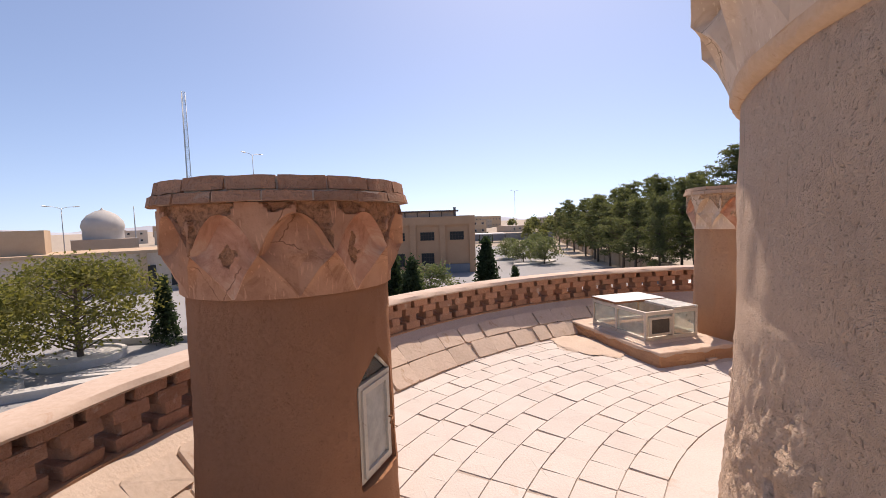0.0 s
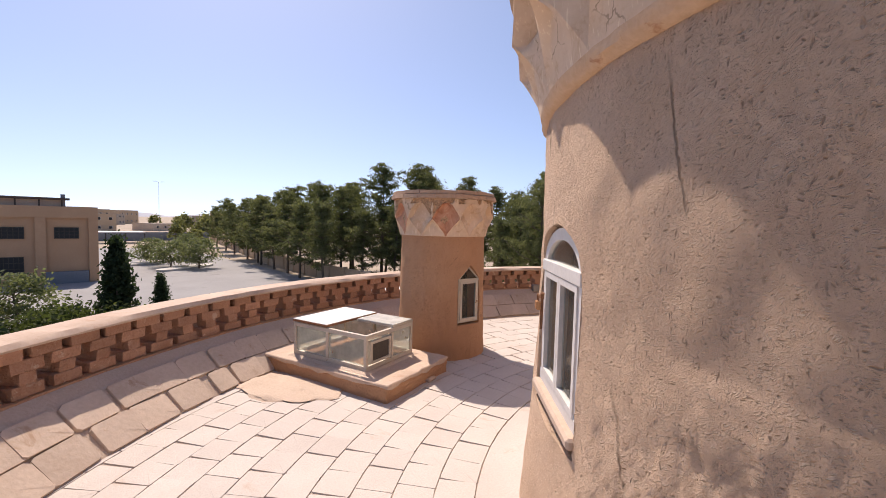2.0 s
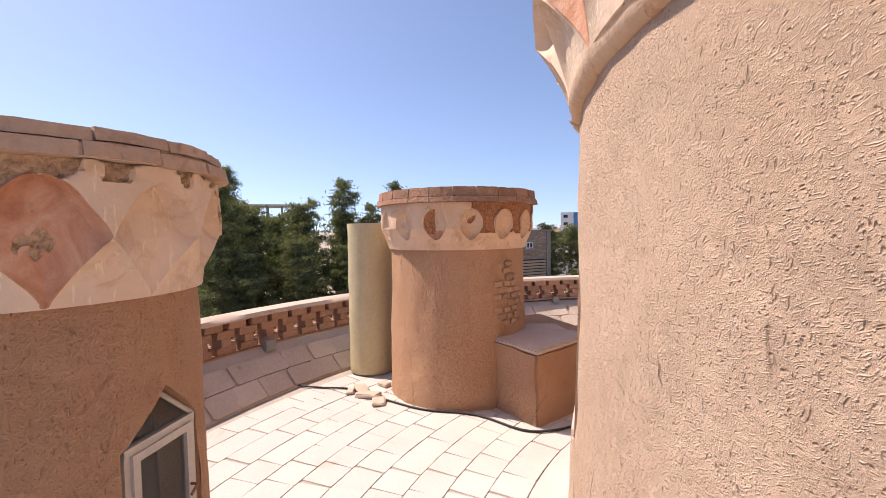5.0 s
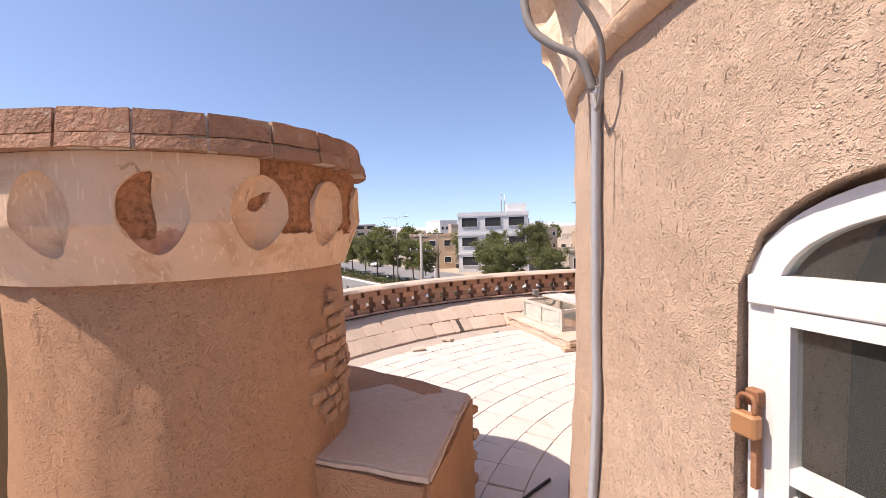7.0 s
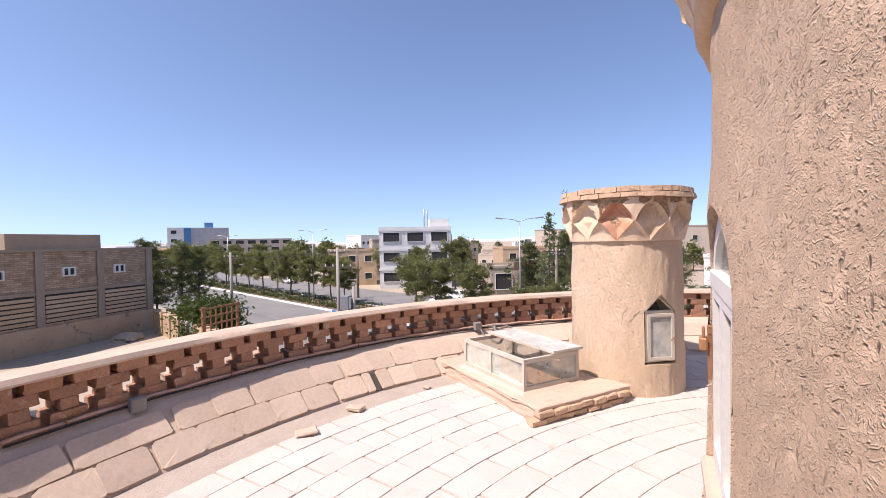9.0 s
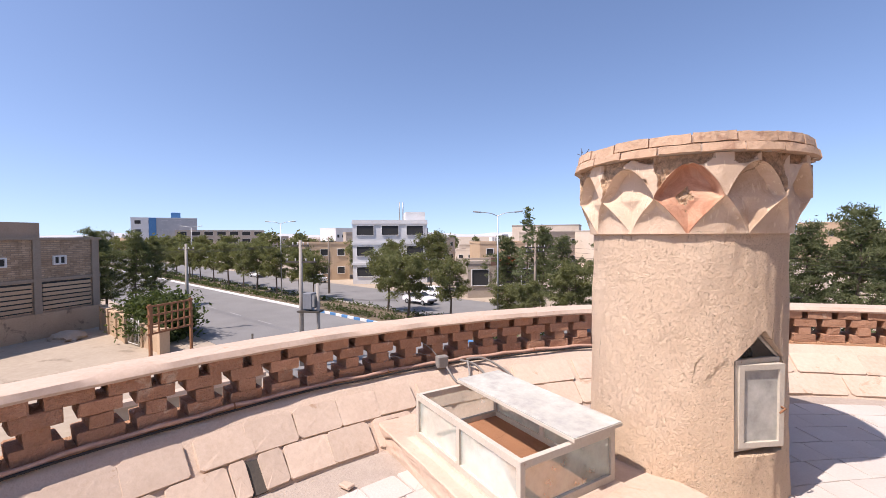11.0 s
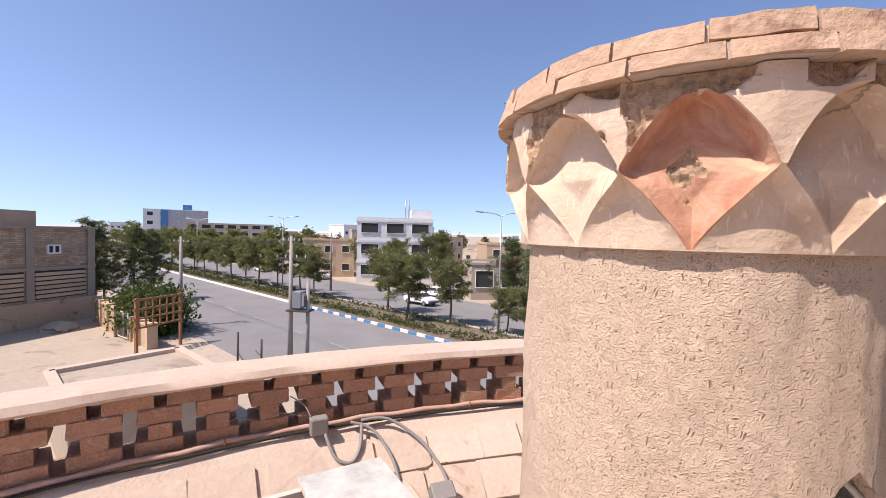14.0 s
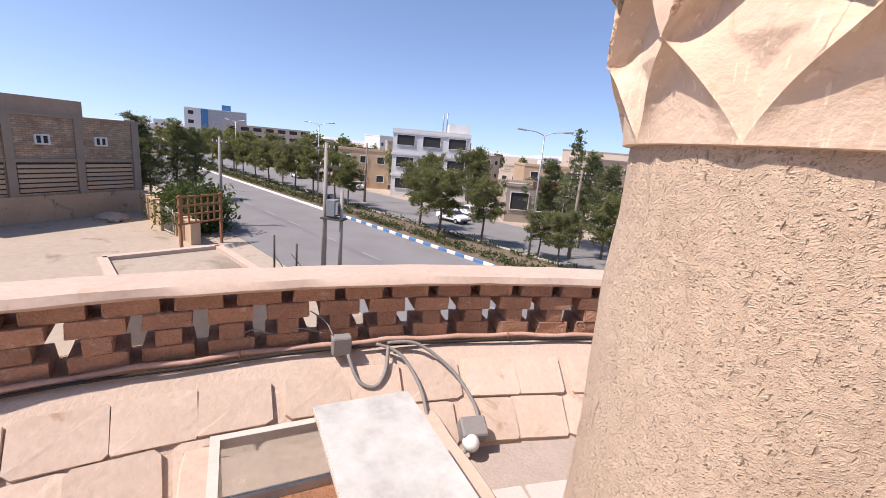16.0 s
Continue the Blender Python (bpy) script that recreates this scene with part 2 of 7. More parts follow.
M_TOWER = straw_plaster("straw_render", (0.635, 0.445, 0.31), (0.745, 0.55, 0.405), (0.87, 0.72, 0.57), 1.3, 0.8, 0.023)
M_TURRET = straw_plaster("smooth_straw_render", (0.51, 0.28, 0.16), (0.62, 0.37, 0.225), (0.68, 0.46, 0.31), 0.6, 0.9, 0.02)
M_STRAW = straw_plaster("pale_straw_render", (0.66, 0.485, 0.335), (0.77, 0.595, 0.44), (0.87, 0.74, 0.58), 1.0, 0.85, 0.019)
# redder clay, its tone also darkened for the shaded side of the first turret
M_CLAY = straw_plaster("reddish_shaded_clay", (0.35, 0.17, 0.093), (0.44, 0.225, 0.127), (0.51, 0.31, 0.185), 0.35, 1.4, 0.012)
M_BRICK = rough_surface("parapet_brick", (0.38, 0.195, 0.115), (0.52, 0.30, 0.195), 7, 55, 0.92, 1.0, 0.018, vary=0.2, island=0.13, stain=((0.56, 0.4, 0.29), 9, 0.6))
M_RIM = rough_surface("rim_brick", (0.46, 0.30, 0.195), (0.60, 0.42, 0.295), 5, 30, 0.93, 0.8, 0.012, vary=0.12, stain=((0.36, 0.22, 0.15), 7, 0.58))
M_TILE = rough_surface("roof_tile", (0.485, 0.43, 0.39), (0.565, 0.517, 0.475), 2.2, 60, 0.93, 0.6, 0.006, vary=0.05, island=0.05, stain=((0.47, 0.385, 0.32), 3, 0.62))
M_BANK = rough_surface("bank_tile", (0.48, 0.37, 0.285), (0.61, 0.49, 0.395), 2.6, 30, 0.93, 0.5, 0.008, vary=0.08, island=0.08, stain=((0.42, 0.29, 0.2), 5, 0.62))
M_LIP = rough_surface("tan_mud_lip", (0.54, 0.36, 0.23), (0.67, 0.48, 0.33), 5, 35, 0.93, 0.6, 0.012, stain=((0.45, 0.24, 0.14), 7, 0.6))
M_MORTAR = rough_surface("sandy_mortar", (0.47, 0.365, 0.285), (0.59, 0.475, 0.385), 3, 50, 0.95, 0.6, 0.01)
M_JOINT = rough_surface("dark_joint", (0.33, 0.275, 0.23), (0.45, 0.38, 0.325), 5, 60, 0.97, 0.6, 0.01)
M_COPING = rough_surface("coping_plaster", (0.47, 0.35, 0.27), (0.58, 0.455, 0.365), 3, 30, 0.93, 0.4, 0.008, stain=((0.48, 0.33, 0.24), 6, 0.6))
M_FRAME = rough_surface("white_frame_paint", (0.60, 0.58, 0.55), (0.74, 0.72, 0.69), 3, 50, 0.5, 0.2, 0.002, stain=((0.45, 0.36, 0.28), 11, 0.66))
M_SKYFRAME = rough_surface("chalky_frame_paint", (0.46, 0.41, 0.34), (0.58, 0.53, 0.45), 4, 60, 0.6, 0.25, 0.002, stain=((0.33, 0.2, 0.12), 13, 0.64))
M_RUST = rough_surface("rusty_steel", (0.23, 0.10, 0.05), (0.38, 0.2, 0.11), 8, 70, 0.75, 0.4, 0.004, metal=0.2)
M_DARK = rough_surface("dark_steel", (0.05, 0.045, 0.04), (0.1, 0.085, 0.07), 5, 60, 0.6, 0.2, 0.003)
M_CABLE = plain("black_cable", (0.03, 0.028, 0.027), 0.55)
M_CORRUGATED = plain("pale_conduit", (0.42, 0.42, 0.43), 0.5)
M_CONDUIT = plain("grey_conduit", (0.27, 0.255, 0.24), 0.55)
M_BRASS = plain("padlock_brass", (0.52, 0.27, 0.13), 0.45, 0.4)
M_GLASS = glass("window_glass", (0.66, 0.74, 0.72), 0.0, 0.14, (0.30, 0.31, 0.29))
M_SKYGLASS = glass("skylight_glass", (0.82, 0.9, 0.87), 0.05, 0.42, (0.62, 0.70, 0.63))
M_DUST = glass("dusty_sheet_glass", (0.85, 0.88, 0.86), 0.25, 0.72, (0.62, 0.61, 0.56))
M_LID = rough_surface("white_sheet_metal", (0.70, 0.68, 0.64), (0.8, 0.78, 0.74), 3, 40, 0.5, 0.15, 0.002)
# dark paint standing for the lack of light inside tower and turrets
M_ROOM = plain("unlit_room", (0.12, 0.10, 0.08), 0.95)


def corbel_material(name, dark, light, old, mud=(0.45, 0.285, 0.175)):
    """Skim plaster with scratches, pink clay where the value "pink" says, straw mud where "bare" does."""
    m, nt, bsdf = material(name)
    pos = world_pos(nt)

    def mask(key, wobble):
        at = nt.nodes.new("ShaderNodeAttribute")
        at.attribute_name = key
        n = noise_node(nt, pos, 30, 4, 0.6)
        s = nt.nodes.new("ShaderNodeMath")
        s.operation = "MULTIPLY_ADD"
        nt.links.new(n.outputs["Fac"], s.inputs[0])
        s.inputs[1].default_value = wobble
        nt.links.new(at.outputs["Fac"], s.inputs[2])
        return link_ramp(nt, s.outputs[0], [(wobble * 0.5, (0, 0, 0)), (wobble * 0.5 + 0.012, (1, 1, 1))])

    broad, fine = noise_node(nt, pos, 3.5, 6, 0.65), noise_node(nt, pos, 45, 4, 0.6)
    col = link_ramp(nt, broad.outputs["Fac"], [(0.32, dark), (0.66, light)])
    st = noise_node(nt, pos, 6, 6, 0.7, 1.0)
    col = blend(nt, link_ramp(nt, st.outputs["Fac"], [(0.52, (0, 0, 0)), (0.66, (0.8, 0.8, 0.8))]), col, old)
    mp = nt.nodes.new("ShaderNodeMapping")
    mp.inputs["Scale"].default_value = (60, 60, 9)
    nt.links.new(pos, mp.inputs["Vector"])
    scr = noise_node(nt, mp.outputs[0], 1.0, 2, 0.5)
    col = blend(nt, link_ramp(nt, scr.outputs["Fac"], [(0.63, (0, 0, 0)), (0.68, (0.5, 0.5, 0.5))]), col, tuple(min(0.85, v * 1.3) for v in light))
    pinkish = link_ramp(nt, st.outputs["Fac"], [(0.36, (0.46, 0.225, 0.135)), (0.5, (0.58, 0.315, 0.205)), (0.66, (0.64, 0.42, 0.29))])
    col = blend(nt, mask("pink", 0.1), col, pinkish)
    way = noise_node(nt, pos, 7, 4, 0.65)
    bent = nt.nodes.new("ShaderNodeVectorMath")
    bent.operation = "MULTIPLY_ADD"
    nt.links.new(way.outputs["Color"], bent.inputs[0])
    bent.inputs[1].default_value = (0.09, 0.09, 0.09)
    nt.links.new(pos, bent.inputs[2])
    ck = nt.nodes.new("ShaderNodeTexVoronoi")
    ck.feature = "DISTANCE_TO_EDGE"
    ck.inputs["Scale"].default_value = 2.9
    nt.links.new(bent.outputs[0], ck.inputs["Vector"])
    some = noise_node(nt, pos, 2.6, 3, 0.6)
    hair = blend(nt, 1.0, link_ramp(nt, ck.outputs["Distance"], [(0.003, (1, 1, 1)), (0.011, (0, 0, 0))]), link_ramp(nt, some.outputs["Fac"], [(0.56, (0, 0, 0)), (0.63, (0.7, 0.7, 0.7))]), "MULTIPLY")
    col = blend(nt, hair, col, tuple(v * 0.45 for v in old))
    flecks = noise_node(nt, pos, 38, 5, 0.7, 0.3)
    bared = link_ramp(nt, flecks.outputs["Fac"], [(0.34, tuple(0.55 * v for v in mud)), (0.5, mud), (0.68, tuple(1.3 * v for v in mud))])
    gone = mask("bare", 0.16)
    col = blend(nt, gone, col, bared)
    nt.links.new(col, bsdf.inputs["Base Color"])
    bsdf.inputs["Roughness"].default_value = 0.92
    bsdf.inputs["Specular IOR Level"].default_value = 0.2
    rough_h = blend(nt, gone, blend(nt, 0.76, fine.outputs["Fac"], (0.5, 0.5, 0.5)), flecks.outputs["Fac"])
    first = bump_of(nt, rough_h, 0.9, 0.02)
    edge = bump_of(nt, gone, 0.6, -0.006, first)
    nt.links.new(edge, bsdf.inputs["Normal"])
    return m


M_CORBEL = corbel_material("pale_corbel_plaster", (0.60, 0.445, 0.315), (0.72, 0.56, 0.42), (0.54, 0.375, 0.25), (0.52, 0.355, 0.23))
# warmer copy for the wide turret's shaded side: bounced light put into the colour
M_WARMCORBEL = corbel_material("bounce_warm_corbel_plaster", (0.60, 0.405, 0.265), (0.72, 0.51, 0.355), (0.52, 0.31, 0.185), (0.43, 0.205, 0.105))
# reddish plaster for the first turret, with its shade mixed into the tone
M_REDCORBEL = corbel_material("reddish_shaded_corbel", (0.40, 0.20, 0.115), (0.54, 0.30, 0.185), (0.30, 0.14, 0.075), (0.42, 0.22, 0.125))

# ---- the great tower ----
def rounded_arch(spring, rise):
    return lambda u: spring + rise * math.sqrt(max(0.0, 1 - u * u))


def gable(spring, rise):
    return lambda u: spring + rise * (1 - abs(u))


def round_wall(c, radius, z0, z1, openings, n=160, rows=26, thick=0.3, lump=0.006, seed=0.0, a0=0.0, a1=TAU, worn=None):
    """An upright round wall with openings (middle angle, half angle, sill, arch of u) cut through it, with their reveals."""
    bm = bmesh.new()

    def rad(a, z):
        p = Vector((math.cos(a) * 3, math.sin(a) * 3, z))
        if worn:
            w = max(0.0, 1 - abs(a - worn[0]) / worn[1]) * max(0.0, min(1.0, (worn[2] - z) / 0.5))
            if w > 0:
                p2 = Vector((a * 2.9 + 0.03 * noise.noise(Vector((a * 20, z * 8, 3))), z * 0.8, 0))
                return radius(z) + lump * noise.noise(p * 2.1) + w * (0.035 * noise.noise(p2 * 7) + 0.05 * abs(noise.noise(p2 * 19)) + 0.026 * noise.noise(p2 * 43) + 0.008 * noise.noise(p2 * 90) - 0.014)
        return radius(z) + lump * noise.noise(p * 2.1 + Vector((seed, 0, 0))) + lump * 0.7 * noise.noise(p * 6 + Vector((0, seed, 0)))

    def vert(a, z, inset=0.0):
        r = rad(a, z) - inset
        return bm.verts.new((c.x + r * math.cos(a), c.y + r * math.sin(a), z))

    cuts = sorted((m % TAU, h, s, f) for m, h, s, f in openings)
    angles, kinds = [], []
    stops = [a0]
    for m, h, s, f in cuts:
        stops += [m - h, m + h]
    stops.append(a1)
    for k, (s0, s1) in enumerate(zip(stops, stops[1:])):
        inside = cuts[k // 2] if k % 2 else None
        steps = 16 if inside else max(2, int(n * (s1 - s0) / TAU))
        for i in range(steps):
            angles.append((s0 + (s1 - s0) * i / steps, s0 + (s1 - s0) * (i + 1) / steps, inside))

    def strip(a, b, za0, za1, zb0, zb1, count):
        va = [vert(a, za0 + (za1 - za0) * j / count) for j in range(count + 1)]
        vb = [vert(b, zb0 + (zb1 - zb0) * j / count) for j in range(count + 1)]
        for j in range(count):
            bm.faces.new((va[j], vb[j], vb[j + 1], va[j + 1]))

    for a, b, cut in angles:
        if cut is None:
            strip(a, b, z0, z1, z0, z1, rows)
            continue
        m, h, sill, arch = cut
        ua, ub = (a - m) / h, (b - m) / h
        ha, hb = arch(ua), arch(ub)
        strip(a, b, z0, sill, z0, sill, rows // 2)
        strip(a, b, ha, z1, hb, z1, rows // 2)
        bm.faces.new((vert(a, ha), vert(b, hb), vert(b, hb, thick), vert(a, ha, thick)))
        bm.faces.new((vert(a, sill, thick), vert(b, sill, thick), vert(b, sill), vert(a, sill)))
        for side, u in ((a, ua), (b, ub)):
            if abs(abs(u) - 1) < 1e-6:
                top = arch(u)
                q = (vert(side, sill), vert(side, top), vert(side, top, thick), vert(side, sill, thick))
                bm.faces.new(q if u < 0 else q[::-1])
    # inner face and top
    lathe(bm, [(radius(z0) - thick, z0), (radius(z0) - thick, z0 + 0.01)], 8, c=(c.x, c.y))
    bmesh.ops.remove_doubles(bm, verts=bm.verts, dist=0.0005)
    return bm


def corbel_mesh(c, r0, flare, z0, z1, n, seed, rounded=False, depth=0.075, spans=50, rows=84, pinks=(), bares=(), turn=0.0, lip=0.022):
    """A ring of pointed niches: pointed leaves below, hollow diamonds, and hanging plates above, with plaster gone in places.
    Two values on its points say where the plaster is pink and where it has fallen off the mud."""
    bm = bmesh.new()
    lay_bare, lay_pink = bm.verts.layers.float.new("bare"), bm.verts.layers.float.new("pink")
    cols, side = n * spans, 0.2

    def width(v):
        if rounded:
            if v < 0.22:
                return 0.0
            if v < 0.5:
                return 0.64 * math.sqrt((v - 0.22) / 0.28)
            return 0.64 * math.sqrt(max(0.0, 1 - ((v - 0.5) / 0.36) ** 2))
        if v < 0.47:
            return (v / 0.47) ** 1.15
        return math.sqrt(max(0.0, 1 - ((v - 0.47) / 0.42))) ** 1.1

    def place(i, j):
        k, s = divmod(i, spans)
        s, v = s / spans, j / rows
        w = width(v)
        w = min(0.985, max(0.004, w + (0.05 * noise.noise(Vector((k * 3.7 + (1.3 if s > 0.5 else 0), v * 5, seed))) if w > 0.05 else 0)))
        if s < side:
            u, inside = -1 + (1 - w) * s / side, 0.0
        elif s <= 1 - side:
            u = -w + 2 * w * (s - side) / (1 - 2 * side)
            inside = max(0.0, w - abs(u))
        else:
            u, inside = w + (1 - w) * (s - 1 + side) / side, 0.0
        hollow = side - 1e-6 <= s <= 1 - side + 1e-6 and w > 0.01
        a = turn + (k + (u + 1) / 2) * TAU / n
        p = Vector((math.cos(a) * 2.2, math.sin(a) * 2.2, v * (z1 - z0) / 0.44))
        r = r0 + lip + flare * min(1.0, (0.04 + v) / 0.5) ** 1.35
        bare, pink = noise.noise(p * 2.2 + Vector((seed, 0, 7))) - 0.7, -1.0
        half_cell = (k, 1 if u > 0 else -1)
        ragged = 0.16 * noise.noise(p * 7 + Vector((seed, 2, 0))) + 0.06 * noise.noise(p * 17)
        if rounded:
            if hollow:
                r -= 0.75 * depth * min(1.0, inside / 0.5) ** 0.55
                bare = noise.noise(p * 2.4 + Vector((seed, 5, 0))) - 0.62
                if k in pinks:
                    hole = noise.noise(p * 2.4 + Vector((seed, 9, 0)))
                    bare, pink = min(-0.05 + 0.35 * hole - u, v - 0.34) * 1.5, 0.42 - v
            elif half_cell in bares:
                bare = min(0.5 + 0.5 * noise.noise(p * 2.6 + Vector((0, seed, 3))), (v - 0.36) * 4, 2.5 * abs(u) if half_cell == bares[0] else 1.0) + ragged
        elif hollow:
            # a scoop: deep under the arch, running out to the pointed foot
            t = max(0.0, min(1.0, (v - 0.36) / 0.22))
            t = t * t * (3 - 2 * t)
            scoop = (1 - t) * min(1.0, inside / 0.6) ** 0.8 + t * min(1.0, inside / 0.09) ** 0.5
            r -= depth * scoop * (0.5 + 0.75 * min(1.0, v / 0.75))
            bare = noise.noise(p * 2.4 + Vector((seed, 5, 0))) - 0.62
            if k in pinks:
                pink = 1.0
                bare = 0.22 - abs(u + 0.08) - 1.6 * abs(v - 0.46) + 2 * ragged
        elif v <= 0.47:
            # the leaf below: hollowed towards its tip
            e = min(1.0, max(0.0, abs(u) - w) / 0.22)
            r -= 0.6 * depth * e ** 0.7 * min(1.0, v / 0.42) ** 1.2
        else:
            # the hanging plate, proud of both
            r += 0.010
            if half_cell in bares:
                bare = 1.25 * (1 - abs(u)) - 0.06 + 1.2 * ragged + 0.25 * max(0.0, v - 0.7)
            elif k in bares:
                bare = min(noise.noise(p * 2.6 + Vector((0, seed, 3))) + 0.2, (v - 0.47) * 4) + ragged
            elif v > 0.86:
                bare = (v - 0.93) * 3 + noise.noise(p * 3 + Vector((seed, 1, 4))) + ragged
        q = max(0.0, min(1.0, bare / 0.08))
        r -= (0.012 if hollow else 0.026) * q * q * (3 - 2 * q) - 0.010 * q * noise.noise(p * 16)
        r += 0.005 * noise.noise(p * 4 + Vector((seed, 0, 0)))
        vert = bm.verts.new((c.x + r * math.cos(a), c.y + r * math.sin(a), z0 + (z1 - z0) * v))
        vert[lay_bare], vert[lay_pink] = bare, pink
        return vert

    grid = [[place(i, j) for j in range(rows + 1)] for i in range(cols)]
    for i in range(cols):
        p, q = grid[i], grid[(i + 1) % cols]
        for j in range(rows):
            bm.faces.new((p[j], q[j], q[j + 1], p[j + 1]))
    inner = [bm.verts.new((c.x + (r0 - 0.04) * math.cos(math.atan2(g[0].co.y - c.y, g[0].co.x - c.x)), c.y + (r0 - 0.04) * math.sin(math.atan2(g[0].co.y - c.y, g[0].co.x - c.x)), z0 - 0.004)) for g in grid]
    for i in range(cols):
        bm.faces.new((inner[i], inner[(i + 1) % cols], grid[(i + 1) % cols][0], grid[i][0]))
    return bm


W = [(radians(134.85), radians(7.25), 0.70, rounded_arch(1.43, 0.22)),
     (radians(74.1), radians(6.95), 0.72, rounded_arch(1.53, 0.23)),
     (radians(18.8), radians(6.95), 0.72, rounded_arch(1.48, 0.25)),
     (radians(318.0), radians(7.6), 0.72, rounded_arch(1.48, 0.25))]
R_TOWER = 2.885


def tower_radius(z):
    return R_TOWER + 0.075 * max(0.0, (1.1 - z) / 1.1) ** 1.3 - 0.012 * max(0.0, z - 1.3)


tower = thing("wall_tower", 0, 0, 0, 0, "great round tower wall of straw-flecked mud render", "wall", kind="structure")
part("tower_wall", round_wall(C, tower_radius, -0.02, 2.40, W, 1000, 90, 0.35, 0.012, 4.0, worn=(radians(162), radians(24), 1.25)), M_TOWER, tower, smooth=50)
part("tower_corbel", corbel_mesh(C, R_TOWER + 0.0, 0.17, 2.28, 3.0, 34, 11, pinks=(1, 8, 22), bares=(19,), depth=0.13, spans=22, rows=44, lip=0.03), M_CORBEL, tower, smooth=40)
bm = bmesh.new()
lathe(bm, [(R_TOWER - 0.05, 2.215), (R_TOWER + 0.0, 2.215), (R_TOWER + 0.03, 2.24), (R_TOWER + 0.035, 2.28), (R_TOWER - 0.02, 2.285)], 240, c=(C.x, C.y),
      wobble=lambda a, z: 0.012 * noise.noise(Vector((math.cos(a) * 9, math.sin(a) * 9, z * 9))) + 0.008 * noise.noise(Vector((math.cos(a) * 30, math.sin(a) * 30, z * 20))))
part("lip", bm, M_LIP, tower, "orange mud lip under the corbel", smooth=50)
bm = bmesh.new()
lathe(bm, [(R_TOWER + 0.15, 2.99), (R_TOWER + 0.25, 3.005), (R_TOWER + 0.25, 3.06), (R_TOWER + 0.2, 3.1), (0.01, 3.12)], 96, c=(C.x, C.y))
part("tower_top", bm, M_COPING, tower, smooth=40)
bm = bmesh.new()
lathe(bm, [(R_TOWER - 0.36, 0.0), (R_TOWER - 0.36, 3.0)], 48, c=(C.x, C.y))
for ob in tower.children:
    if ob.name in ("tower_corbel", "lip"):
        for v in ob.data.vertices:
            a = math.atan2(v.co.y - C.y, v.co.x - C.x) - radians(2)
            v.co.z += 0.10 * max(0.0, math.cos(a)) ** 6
# added wall close behind the openings; its dark colour plays the unlit inside
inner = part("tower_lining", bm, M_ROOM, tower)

# ---- tower windows ----
def tower_window(name, mid, half, sill, arch, lock=True, panelled=False):
    """A white-painted steel window with an arched light, set into the reveal; local x runs along the wall, y inwards."""
    r = R_TOWER - 0.032
    hw = r * half * 0.975
    spring, rise = arch(1.0), arch(0.0) - arch(1.0) - 0.018
    sill += 0.09
    win = thing(name, C.x + r * math.cos(mid), C.y + r * math.sin(mid), 0, math.degrees(mid) + 90,
                "white-painted steel arched window with dusty panes in the tower wall", "window", kind="structure")
    fw, fd = 0.056, 0.045

    def arc(rx, rz, z, k=20):
        return [(rx * math.cos(math.pi * i / k), z + rz * math.sin(math.pi * i / k)) for i in range(k + 1)]

    # outer frame: a band that follows jambs and arch
    def band(bm, out, inn, y0, y1):
        vo = [[bm.verts.new((x, y, z)) for x, z in out] for y in (y0, y1)]
        vi = [[bm.verts.new((x, y, z)) for x, z in inn] for y in (y0, y1)]
        for i in range(len(out) - 1):
            bm.faces.new((vo[0][i], vo[0][i + 1], vi[0][i + 1], vi[0][i]))
            bm.faces.new((vi[0][i], vi[0][i + 1], vi[1][i + 1], vi[1][i]))
            bm.faces.new((vo[0][i + 1], vo[0][i], vo[1][i], vo[1][i + 1]))

    bm = bmesh.new()
    outer = [(hw, sill)] + arc(hw, rise, spring) + [(-hw, sill)]
    inn = [(hw - fw, sill)] + arc(hw - fw, rise - fw, spring) + [(-hw + fw, sill)]
    band(bm, outer, inn, 0, fd)
    box(bm, (-hw, -0.004, sill - 0.002), (hw, fd, sill + fw))
    part("window_frame", bm, M_FRAME, win)
    part("transom", boxed((-hw + 0.004, -0.012, spring - 0.03), (hw - 0.004, fd - 0.004, spring + 0.03), None, 0.004), M_FRAME, win)
    bm = bmesh.new()
    k = [bm.verts.new((x, 0.02, z)) for x, z in arc(hw - fw + 0.002, rise - fw + 0.002, spring)]
    bm.faces.new(k)
    g = part("arch_pane", bm, M_GLASS, win, "dusty grey arched pane")
    g.visible_shadow = False
    for s, nm in ((-1, "casement"), (1, "casement")):
        x0, x1 = (-hw + fw, -0.003) if s < 0 else (0.003, hw - fw)
        bm = bmesh.new()
        lo, hi = sill + fw, spring - 0.032
        st = 0.03
        for b in (((x0, -0.008, lo), (x0 + st, 0.03, hi)), ((x1 - st, -0.008, lo), (x1, 0.03, hi)), ((x0 + st, -0.008, lo), (x1 - st, 0.03, lo + st)), ((x0 + st, -0.008, hi - st), (x1 - st, 0.03, hi))):
            box(bm, b[0], b[1])
        if panelled and s < 0:
            box(bm, (x0 + st, -0.006, lo + 0.30), (x1 - st, 0.028, lo + 0.33))
            for cx, cz in ((x1 - 0.06, hi - 0.05), (x0 + 0.06, lo + 0.27), (x1 - 0.06, lo + 0.36)):
                box(bm, (cx - 0.02, -0.011, cz - 0.012), (cx + 0.02, -0.004, cz + 0.014))
        leaf = part("casement", bm, M_FRAME, win)
        bm = bmesh.new()
